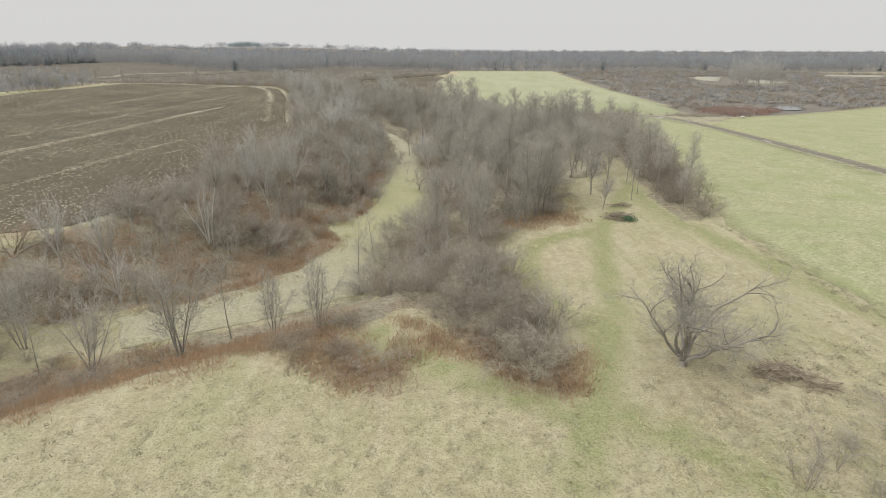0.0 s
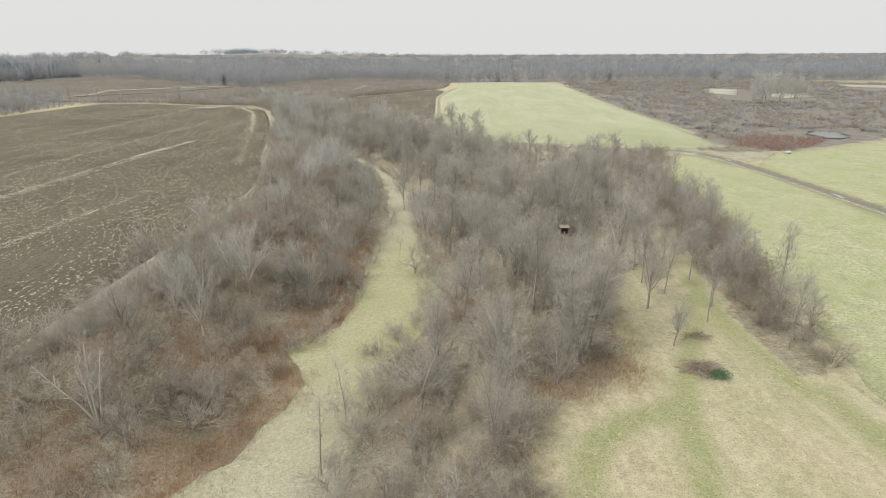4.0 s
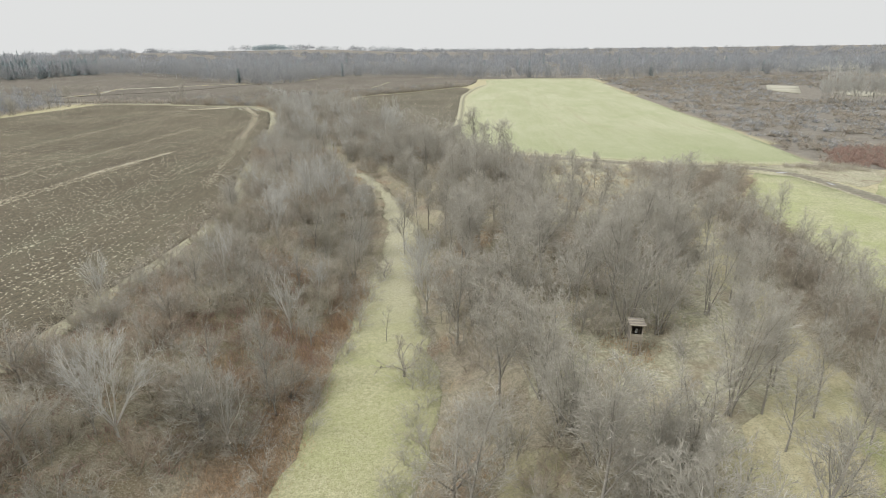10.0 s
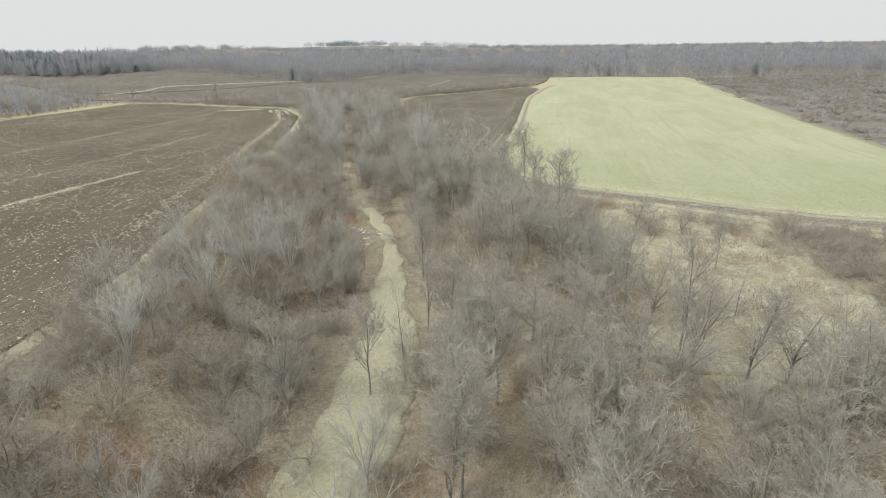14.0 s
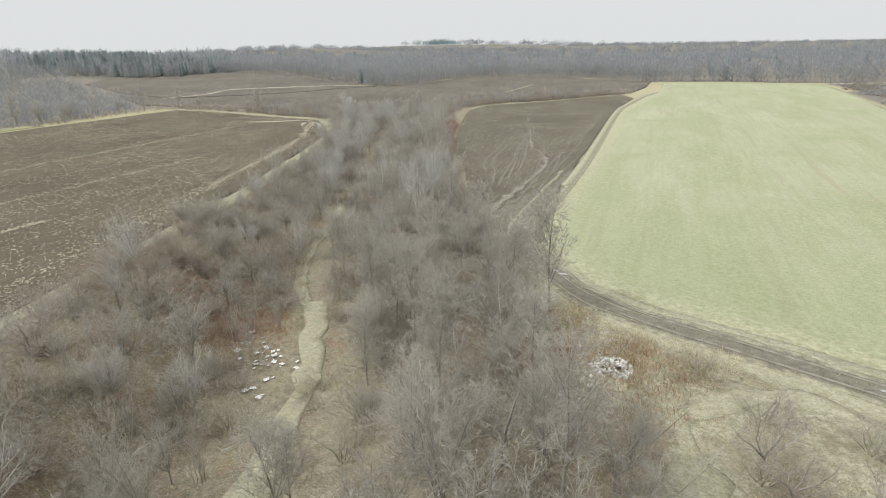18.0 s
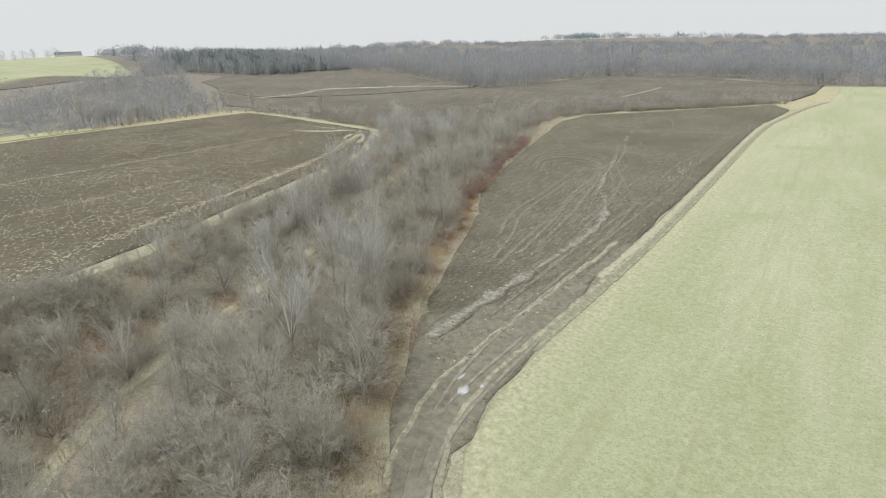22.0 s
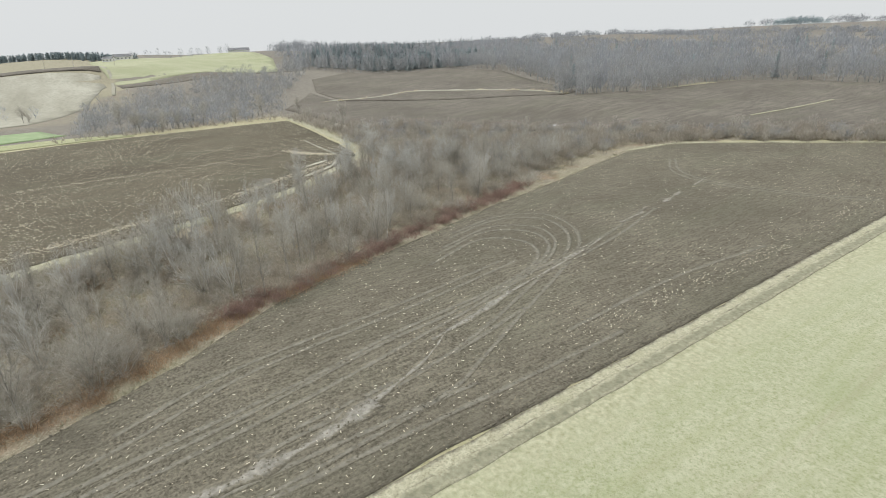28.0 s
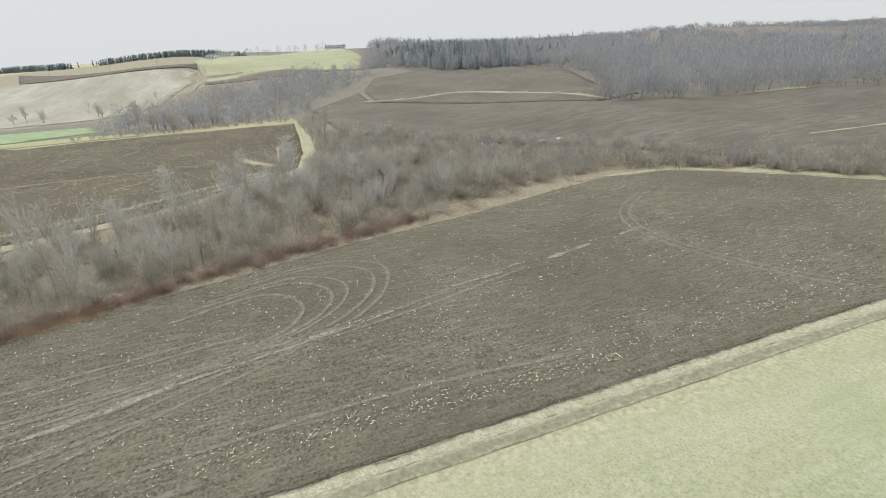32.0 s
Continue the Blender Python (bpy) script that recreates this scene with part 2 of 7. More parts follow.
def plough_colour(s, dark, mid, turn, straw=0.3, row=0.5):
    c = s.mix(s.noise(0.32, 5, 0.38, 0.62), tuple(0.65 * v for v in dark), tuple(1.12 * v for v in mid))
    c = s.mix(s.math("MULTIPLY", s.noise(row, 5, 0.42, 0.66, s.map((1, 0.16, 1), turn)), 0.6), c, tuple(1.35 * v for v in mid))
    c = s.mix(s.math("MULTIPLY", s.noise(30, 4, 0.4, 0.65), 0.5), c, tuple(0.8 * v for v in dark))
    c = s.mix(s.math("MULTIPLY", s.noise(9, 5, 0.48, 0.66, s.map((1, 0.3, 1), turn)), 0.3), c, (0.118, 0.116, 0.08))
    return s.mix(s.math("MULTIPLY", s.noise(0.3, 2, 0.66, 0.72, s.map((1, 0.45, 1), turn)), straw), c, (0.33, 0.28, 0.19))


def plough_mat(name, dark, mid, turn, straw=0.3, row=0.5):
    s = Shade(name, 0.97, 0.15)
    h = s.math("ADD", s.noise(row, 3, 0.3, 0.7, s.map((1, 0.16, 1), turn)), s.noise(0.3, 5, 0.2, 0.8))
    return s.colour(plough_colour(s, dark, mid, turn, straw, row)).bump(h, 0.9, 0.16).mat


def soft_mat(name, middle, rim, width=0.55):
    """A band whose middle frays out into what lies beside it."""
    s = Shade(name, 0.93, 0.2)
    a = s.math("MULTIPLY", s.math("ABSOLUTE", s.math("SUBTRACT", s.attr("across"), 0.5), 0.0), 2.0)
    a = s.math("ADD", a, s.math("MULTIPLY", s.math("SUBTRACT", s.noise(1.3, 6, 0.0, 1.0, rough=0.75), 0.5), 2.2))
    return s.colour(s.mix(s.fit(a, width - 0.25, width + 0.25), middle(s), rim(s))).bump(s.noise(0.25, 5, 0.2, 0.8), 0.8, 0.1).mat


def soil_colour(s):
    return plough_colour(s, EAST_DARK, EAST_MID, 3, 0.4)


def track_colour(s):
    c = s.mix(s.noise(0.8, 6, 0.3, 0.7), (0.112, 0.102, 0.077), (0.19, 0.175, 0.135))
    return s.mix(s.math("MULTIPLY", s.noise(3.5, 4, 0.55, 0.7), 0.5), c, (0.215, 0.2, 0.16))


def verge_colour(s):
    c = s.mix(s.noise(0.5, 6, 0.3, 0.7), (0.25, 0.237, 0.158), (0.40, 0.382, 0.28))
    c = s.mix(s.math("MULTIPLY", s.noise(3, 4, 0.5, 0.7), 0.4), c, (0.225, 0.225, 0.13))
    return s.mix(s.math("MULTIPLY", s.noise(0.18, 3, 0.48, 0.66), 0.55), c, (0.15, 0.135, 0.085))


def mud_colour(s):
    return s.mix(s.noise(0.8, 6, 0.35, 0.65), (0.138, 0.128, 0.105), (0.285, 0.268, 0.228))


def rut_colour(s):
    return s.mix(s.noise(0.7, 5, 0.35, 0.65), (0.12, 0.11, 0.087), (0.19, 0.176, 0.142))


def wet_colour(s):
    return s.mix(s.noise(0.9, 6, 0.35, 0.65), (0.145, 0.133, 0.105), (0.265, 0.246, 0.2))


def olive_colour(s):
    return s.mix(s.noise(0.6, 6, 0.35, 0.65), (0.155, 0.148, 0.1), (0.24, 0.232, 0.16))


EAST_DARK, EAST_MID = (0.101, 0.09, 0.066), (0.154, 0.138, 0.104)
TRACK_SOFT = soft_mat("muddy_track_fraying", track_colour, verge_colour, 0.8)
TRACK_SOIL = soft_mat("churned_mud_fraying", track_colour, soil_colour, 0.6)
MUD_SOFT = soft_mat("washed_mud_fraying", mud_colour, soil_colour, 0.45)
RUT_SOFT = soft_mat("tyre_track_in_soil", rut_colour, soil_colour, 0.5)
TYRE_MUD = soft_mat("tyre_track_in_mud", wet_colour, track_colour, 0.5)
VERGE_SOFT = soft_mat("bleached_strip_fraying", verge_colour, soil_colour, 0.75)
RUT_OLIVE = soft_mat("olive_wheel_rut", olive_colour, verge_colour, 0.7)
PLOUGH_W = plough_mat("ploughed_soil_with_stubble", (0.078, 0.067, 0.047), (0.13, 0.113, 0.08), 4, 0.75)
PLOUGH_E = plough_mat("ploughed_soil", EAST_DARK, EAST_MID, 3, 0.4)
PLOUGH_N = plough_mat("ploughed_soil_far", (0.102, 0.09, 0.073), (0.15, 0.134, 0.111), 30, 0.3, 1.6)

_s = Shade("dry_grass_verge", 0.95)
VERGE = _s.colour(verge_colour(_s)).bump(_s.noise(0.2, 5, 0.2, 0.8), 0.8, 0.15).mat

_s = Shade("pale_straw_field")
_c = _s.mix(_s.noise(20, 6, 0.35, 0.65, _s.map((0.25, 1, 1), 12)), (0.225, 0.213, 0.165), (0.325, 0.312, 0.252))
_c = _s.mix(_s.math("MULTIPLY", _s.noise(2.5, 5, 0.45, 0.65), 0.4), _c, (0.17, 0.155, 0.12))
STRAWFIELD = _s.colour(_c).mat

_s = Shade("still_water", 0.04, 0.6)
_s.b.inputs["IOR"].default_value = 1.33
WATER = _s.colour((0.03, 0.032, 0.03)).bump(_s.noise(0.5, 2, 0.2, 0.8), 0.05, 0.02).mat


def twig_mat(name, a, b, spread=0.35, thin=True):
    s = Shade(name, 0.9, 0.2)
    if thin:
        a, b = tuple(1.24 * v for v in a), tuple(1.24 * v for v in b)
    c = s.mix(s.noise(1.6, 3, 0.3, 0.7), a, b)
    c = s.mix(s.math("MULTIPLY", s.noise(14, 3, 0.4, 0.65), spread), c, tuple(0.62 * v for v in a))
    c = s.mix(s.math("MULTIPLY", s.random(), 0.3), c, tuple(min(1.0, 1.25 * v) for v in b))
    c = s.mix(s.fit(s.island(), 0.7, 1.0, 0.0, 0.6), c, tuple(min(1.0, 1.5 * v) for v in b))
    s.colour(c)
    if thin:                      # light passes between the finest twigs
        glow, both = s.n.new("ShaderNodeBsdfTranslucent"), s.n.new("ShaderNodeMixShader")
        s.l.new(c, glow.inputs["Color"])
        s.l.new(s.b.outputs[0], both.inputs[1])
        s.l.new(glow.outputs[0], both.inputs[2])
        s.l.new(both.outputs[0], s.out.inputs[0])
    return s.mat


BARK = twig_mat("grey_brown_bark", (0.19, 0.176, 0.15), (0.29, 0.272, 0.238), thin=False)
BARK_PALE = twig_mat("pale_weathered_bark", (0.32, 0.302, 0.262), (0.43, 0.41, 0.365), 0.2, False)
TWIG = twig_mat("grey_twigs", (0.256, 0.241, 0.206), (0.342, 0.325, 0.284))
TWIG_BROWN = twig_mat("brown_twigs", (0.25, 0.226, 0.188), (0.345, 0.317, 0.27))
TWIG_DARK = twig_mat("dark_brown_twigs", (0.197, 0.172, 0.138), (0.29, 0.259, 0.212))
TWIG_PALE = twig_mat("pale_grey_twigs", (0.306, 0.302, 0.278), (0.392, 0.388, 0.362))
TWIG_RED = twig_mat("red_dogwood_twigs", (0.20, 0.135, 0.11), (0.275, 0.197, 0.165))
WEED = twig_mat("rust_brown_weeds", (0.218, 0.148, 0.093), (0.325, 0.235, 0.152))
WEED_PALE = twig_mat("pale_dead_weeds", (0.34, 0.285, 0.185), (0.45, 0.39, 0.27))


def varied_twig_mat(name):
    """Twigs whose hue goes from shrub to shrub: lilac grey, olive grey, tan and dark brown."""
    s = Shade(name, 0.9, 0.2)
    r = s.random()
    c = s.mix(s.fit(r, 0.0, 0.35), (0.285, 0.242, 0.19), (0.375, 0.345, 0.30))
    c = s.mix(s.fit(r, 0.35, 0.65), c, (0.36, 0.335, 0.26))
    c = s.mix(s.fit(r, 0.7, 0.85), c, (0.42, 0.375, 0.305))
    c = s.mix(s.fit(r, 0.86, 0.92), c, (0.325, 0.25, 0.185))
    c = s.mix(s.math("MULTIPLY", s.noise(1.1, 3, 0.4, 0.65), 0.5), c, (0.20, 0.176, 0.14))
    c = s.mix(s.fit(s.island(), 0.6, 1.0, 0.0, 0.55), c, (0.52, 0.48, 0.405))
    s.colour(c)
    glow, both = s.n.new("ShaderNodeBsdfTranslucent"), s.n.new("ShaderNodeMixShader")
    both.inputs[0].default_value = 0.3
    s.l.new(c, glow.inputs["Color"])
    s.l.new(s.b.outputs[0], both.inputs[1])
    s.l.new(glow.outputs[0], both.inputs[2])
    s.l.new(both.outputs[0], s.out.inputs[0])
    return s.mat


TWIG_VARIED = varied_twig_mat("shrub_twigs")
# aerial haze put into the twig colour: greyed nearer, bluer for the farthest crowns
HAZE_TWIG = twig_mat("hazed_bare_crowns", (0.205, 0.212, 0.222), (0.268, 0.276, 0.288), 0.65)
GREY_HAZE_TWIG = twig_mat("hazed_grey_twigs", (0.205, 0.208, 0.206), (0.288, 0.29, 0.287), 0.65)
# needles lightened and blued here to carry the haze of the skyline
HAZY_NEEDLE = twig_mat("far_needles_with_haze", (0.205, 0.25, 0.26), (0.26, 0.302, 0.312), 0.2)
STALK = twig_mat("bleached_maize_stalks", (0.45, 0.40, 0.30), (0.60, 0.55, 0.44), 0.2)
# dark green needles paled towards teal, with the distance haze in the colour
NEEDLE_IN_HAZE = twig_mat("hazed_conifer_needles", (0.2, 0.254, 0.262), (0.28, 0.334, 0.342))


# ---- small builders ----
def fast_mesh(name, v, f, mat, smooth=False):
    """A mesh from arrays of points and triangles."""
    v, f = np.asarray(v, dtype=np.float32), np.asarray(f, dtype=np.int32)
    me = bpy.data.meshes.new(name)
    me.vertices.add(len(v))
    me.vertices.foreach_set("co", v.ravel())
    me.loops.add(f.size)
    me.loops.foreach_set("vertex_index", f.ravel())
    me.polygons.add(len(f))
    me.polygons.foreach_set("loop_start", np.arange(0, f.size, f.shape[1], dtype=np.int32))
    me.update(calc_edges=True)
    me.validate()
    if smooth:
        me.polygons.foreach_set("use_smooth", np.ones(len(f), dtype=bool))
    me.materials.append(mat)
    return me


def part(name, bm, mat, parent, label=""):
    """One mesh object under a thing or a part, from a bmesh or a mesh."""
    me = bm
    if isinstance(bm, bmesh.types.BMesh):
        me = bpy.data.meshes.new(name)
        bm.to_mesh(me)
        bm.free()
        me.materials.append(mat)
    ob = new(name, me)
    ob.parent = parent
    return tagged(ob, label) if label else ob


def inside(poly, x, y):
    """Which of the points lie in the polygon."""
    x, y = np.asarray(x, dtype=float), np.asarray(y, dtype=float)
    hit = np.zeros(x.shape, dtype=bool)
    for (x0, y0), (x1, y1) in zip(poly, poly[1:] + poly[:1]):
        if y0 != y1:
            hit ^= ((y0 > y) != (y1 > y)) & (x < (x1 - x0) * (y - y0) / (y1 - y0) + x0)
    return hit


def curve_points(pts, step=2.0):
    """A smooth line through the points, in steps of about that many metres."""
    p = [Vector(q) for q in pts]
    p = [2 * p[0] - p[1]] + p + [2 * p[-1] - p[-2]]
    out = []
    for a, b, c, d in zip(p, p[1:], p[2:], p[3:]):
        n = max(1, int((c - b).length / step))
        for i in range(n):
            t = i / n
            out.append(0.5 * (2 * b + (c - a) * t + (2 * a - 5 * b + 4 * c - d) * t * t + (3 * b - a - 3 * c + d) * t ** 3))
    return out + [p[-2]]


# ---- the lie of the land ----
NEAR = [(0, 0, -1.2), (20, 60, -0.9), (50, 60, -1), (28, 85, -0.8), (48, 150, 0), (95, 200, 0), (20, 175, 0.4), (10, 225, 0.2), (-8, 270, 0),
        (-20, 330, 0.4), (-45, 360, 0), (-70, 412, -1.6), (-20, 440, 0), (50, 260, 0.3), (60, 400, 1), (100, 300, 0), (-60, 80, 0.5), (-60, 160, 0.5),
        (-90, 205, 1), (-90, 260, 1), (-120, 355, 1.2), (-215, 300, 2), (-220, 385, 2), (-150, 120, 1.5), (150, 240, -1.5), (230, 320, -2)]
FAR = [(-110, 445, -2.5), (-69, 490, -1.5), (-69, 514, 1), (12, 522, 2), (60, 560, 2.5), (-162, 508, 4.7), (-149, 628, 4), (-268, 431, 2.5), (-363, 527, 7.7),
       (-355, 575, 11), (-300, 330, 0), (-399, 278, -2), (-520, 345, 8), (-600, 346, 24), (-545, 500, 9), (-648, 373, 28), (-725, 512, 29), (-1000, 350, 31),
       (-550, 560, 20), (-500, 150, 4), (-900, 60, 20), (-600, 1000, 29), (-200, 900, 12), (150, 900, 8), (400, 650, 0), (900, 700, 6), (300, 0, 0), (-300, -200, 0), (-600, 1742, 30)]
BROOK = [(-150, -20), (-80, 25), (-44, 48), (-30, 58), (-18, 69), (-14, 83), (-12, 110), (-10, 130), (-11, 150), (-12, 168), (-17, 188), (-23, 205), (-32, 224),
         (-45, 245), (-56, 275), (-62, 300), (-78, 340), (-92, 380), (-100, 420)]


def height(x, y):
    """Ground height, for numbers or arrays."""
    x, y = np.asarray(x, dtype=float), np.asarray(y, dtype=float)
    top, bottom = np.zeros(x.shape), np.zeros(x.shape)
    for px, py, pz in NEAR + FAR:
        w = 1.0 / ((x - px) ** 2 + (y - py) ** 2 + 300.0) ** 1.6
        top, bottom = top + w * pz, bottom + w
    base = top / bottom
    best, drop = np.full(x.shape, 1e9), np.zeros(x.shape)
    for (x0, y0), (x1, y1) in zip(BROOK, BROOK[1:]):
        dx, dy = x1 - x0, y1 - y0
        t = np.clip(((x - x0) * dx + (y - y0) * dy) / (dx * dx + dy * dy), 0, 1)
        d = np.hypot(x - x0 - t * dx, y - y0 - t * dy)
        yc = y0 + t * dy
        drop = np.where(d < best, np.interp(yc, [-20, 30, 60, 215, 290, 340, 420], [3, 5.5, 6.8, 6.8, 3.5, 1.5, 0]), drop)
        best = np.minimum(best, d)
    k = np.clip((best - 6.5) / 17.0, 0, 1)
    return base - drop * (1 - k * k * (3 - 2 * k))


def axis(spans):
    out = []
    for a, b, s in spans:
        out += list(np.arange(a, b, s))
    return np.array(out + [spans[-1][1]], dtype=float)


XS = axis([(-4200, -1200, 300), (-1200, -700, 50), (-700, -300, 16), (-300, -84, 6), (-84, 66, 2), (66, 240, 6), (240, 700, 20), (700, 1300, 60), (1300, 4200, 290)])
YS = axis([(-2000, -400, 200), (-400, -60, 20), (-60, 330, 2), (330, 660, 5), (660, 1100, 20), (1100, 2000, 75), (2000, 4700, 300)])
GX, GY = np.meshgrid(XS, YS)
GZ = height(GX, GY)


def ground_z(x, y):
    """Height of the built ground sheet, between its grid points."""
    x, y = np.asarray(x, dtype=float), np.asarray(y, dtype=float)
    i = np.clip(np.searchsorted(XS, x, side="right") - 1, 0, len(XS) - 2)
    j = np.clip(np.searchsorted(YS, y, side="right") - 1, 0, len(YS) - 2)
    u, v = (x - XS[i]) / (XS[i + 1] - XS[i]), (y - YS[j]) / (YS[j + 1] - YS[j])
    return GZ[j, i] * (1 - u) * (1 - v) + GZ[j, i + 1] * u * (1 - v) + GZ[j + 1, i] * (1 - u) * v + GZ[j + 1, i + 1] * u * v


# ---- the plan ----
PATH_W = [(-40, 57.5), (-34, 61), (-25, 69), (-21.2, 75.5), (-18.6, 82), (-17.2, 87), (-19.5, 91), (-22.5, 94), (-19, 97.5), (-15.8, 102), (-15.2, 110), (-15, 122), (-14.2, 134), (-14.4, 147), (-15, 169), (-15.6, 179), (-18.2, 188), (-20.2, 201), (-23.4, 211), (-27, 218), (-32, 226), (-34, 230)]
SOUTH_SLOPE = [(-36, 26), (-28, 32), (-27, 36), (-22.8, 34.8), (-17.3, 38.6), (-12.7, 39.1), (-8.6, 35.2), (-7.4, 33.2), (-4, 33.2), (-2.7, 36.1), (-4.7, 41.1), (-8.8, 44.5), (-17, 48), (-25, 54), (-31, 52), (-37, 50.5), (-60, 38)]
RUST_SPOTS = [(-30.5, 87, 6), (-24, 95.5, 4), (-46, 67, 8), (-37, 70, 5), (-28, 73, 5), (-17.5, 108, 3.5), (-21, 104, 4), (-22, 128, 5), (-37, 219, 8), (-50, 223, 6), (-25, 118, 4), (-27, 145, 5), (-4, 84, 3), (8, 38, 4), (3, 42, 3), (12, 77.5, 4), (18, 80.5, 4), (2, 103, 4), (-1.5, 150, 4), (4, 160, 5), (20, 117.5, 3.5), (-50, 262, 4), (-54, 244, 6), (10, 221, 4), (14, 219, 4), (3, 215, 5)]
PATH_E = [(-31, 231), (-26, 222), (-20, 211), (-16, 200), (-11, 184), (-7, 173), (-5, 160), (-6, 148), (-5, 139), (-1, 122), (-1, 107), (-3, 100), (-7, 92), (-9, 80), (-10, 68), (-18, 61), (-29, 54.5), (-35, 51.5)]
WEST_EDGE = [(-53, 72), (-49, 84), (-48, 109), (-47, 155), (-50, 175), (-58, 200), (-67, 235), (-74, 263), (-88, 306), (-101, 342), (-113, 358), (-126, 373)]
PLOUGH_WEST = [(-60, 69)] + WEST_EDGE + [(-150, 378), (-181, 381), (-219, 384), (-225, 336), (-226, 300), (-224, 278), (-300, 200), (-260, 90), (-140, 55)]
EAST_W = [(-13.5, 262), (-20, 270), (-26, 284), (-35, 306), (-43, 320), (-48, 335), (-53, 352), (-61, 379), (-67, 398), (-73, 420), (-78, 443), (-74, 460), (-66, 469), (-54, 480), (-35, 491), (-6, 505)]
EAST_EDGE = [(-3, 243), (-8, 250), (-13.5, 259), (-20, 269), (-26, 283), (-35, 305), (-43, 319)]
PLOUGH_EAST = EAST_W + [(1.5, 490), (-4.2, 455), (-5.2, 420), (-4.8, 380), (-4.7, 340), (-5.2, 300), (-6, 283), (-7, 268), (-9, 258)]
ROAD = [(97, 20), (95, 80), (94, 112), (91, 150), (88, 186), (84, 203), (75, 211.5), (58, 213.5), (45, 217), (31, 222.8), (20, 226.8), (13, 229.3), (7, 232.8), (0.5, 240.5), (-5, 250), (-7.2, 260), (-6.6, 280), (-5.3, 305), (-5, 340), (-5.4, 420), (-4, 455), (2, 490), (10, 518), (11, 540)]
GREEN_FIELD = [(97, 216), (77, 215.5), (58, 217.8), (46, 221), (32, 227), (21, 230.8), (14, 233.3), (8.5, 236.5), (3, 243), (-1.5, 251), (-3.4, 260), (-3, 280), (-2, 310), (-1.6, 340), (-2, 420), (-0.5, 455), (6, 488), (13.5, 518), (15, 560), (16, 598), (60, 606), (112, 590), (108, 480), (105, 400), (104, 300), (101, 250)]
HAY_MEADOW = [(46, 0), (45, 30), (44, 55), (43, 76), (50, 108), (57.5, 144), (60, 177), (75, 205), (83, 201), (86, 184), (89, 150), (92, 110), (93, 60), (95, 0)]
EAST_FIELD = [(99, 0), (98, 80), (96.5, 112), (93.5, 150), (91, 184), (97, 192), (108, 204), (143, 226), (207, 257), (420, 330), (520, 200), (500, 0)]
NORTH_PLOUGH = [(-178, 397), (-152, 425), (-124, 458), (-84, 481), (-40, 506), (0, 520), (6, 560), (8, 612), (-60, 650), (-110, 640), (-140, 625), (-155, 560), (-165, 512), (-268, 433), (-330, 440), (-260, 398)]
HUMP_FIELD = [(-268, 437), (-170, 511), (-185, 545), (-240, 562), (-300, 582), (-365, 556), (-430, 512), (-400, 470), (-330, 444)]
HILL_FIELD = [(-528, 346), (-545, 420), (-556, 497), (-640, 520), (-760, 500), (-800, 420), (-660, 335), (-595, 335)]
HILL_PLOUGH = [(-478, 344), (-500, 430), (-520, 505), (-553, 500), (-541, 420), (-524, 344)]
STRAW_FAR = [(-662, 164), (-560, 336), (-512, 336), (-470, 328), (-420, 312), (-345, 282), (-335, 235), (-330, 170), (-480, 60), (-620, 90)]
WEST_BANK = [(-60, 58), (-52, 70), (-47, 84), (-46, 109), (-45, 155), (-48, 175), (-63, 230), (-71, 262), (-84, 306), (-98, 342), (-110, 362), (-122, 380), (-100, 400), (-84, 350), (-66, 310), (-58, 285), (-50, 262), (-41, 242), (-34, 228), (-24, 203), (-20, 186), (-16, 165), (-15, 145), (-16, 120), (-21, 97), (-24, 80), (-28, 68), (-48, 54)]
SOUTH_BAND = [(-110, 10), (-80, 38), (-46, 42), (-30, 53), (-18, 60), (-10, 66), (-6, 58), (-3, 50), (-8, 45), (-13, 42), (-20, 41), (-27, 37.5), (-33, 31), (-60, 14), (-90, -5)]
CENTRE_WOOD = [(-8, 70), (-7, 58), (-2, 50), (2, 43), (6, 37), (10, 35.5), (12, 40), (10, 52), (7.5, 60), (8, 71), (12, 75), (18, 78), (22, 92), (24, 104), (30, 128), (36, 140), (43, 158), (50, 182), (62, 204), (45, 206), (48, 180), (40, 160), (18, 162), (17, 190), (15, 214), (8, 224), (0, 232), (-9, 247), (-15, 259), (-23, 271), (-30, 290), (-39, 310), (-47, 326), (-56, 352), (-64, 379), (-71, 400), (-77, 420), (-83, 445), (-100, 440), (-98, 400), (-80, 345), (-62, 305), (-52, 270), (-42, 248), (-29, 229), (-15, 200), (-6, 175), (-4, 160), (-5, 146), (0, 122), (0, 107), (-6, 92)]
THICKET_E = [(38, 80), (42, 80), (45, 90), (50, 108), (56, 144), (58.5, 178), (74, 206), (62, 205), (50, 182), (45, 152), (41, 120), (38, 95)]
MARSH = [(100, 222), (110, 207), (145, 228), (210, 260), (420, 335), (520, 480), (380, 640), (250, 640), (118, 590), (110, 480), (107, 400), (106, 300)]

CORNER_SCRUB = [(-140, 381), (-131, 377), (-101, 374), (-84, 384), (-80, 404), (-85, 434), (-80, 462), (-60, 482), (-4, 510), (-4, 518), (-40, 510), (-84, 485), (-124, 462), (-154, 428), (-182, 399), (-165, 386)]
WEST_VALLEY = [(-236, 300), (-236, 392), (-250, 400), (-330, 436), (-440, 500), (-490, 470), (-470, 350), (-395, 270), (-300, 250)]

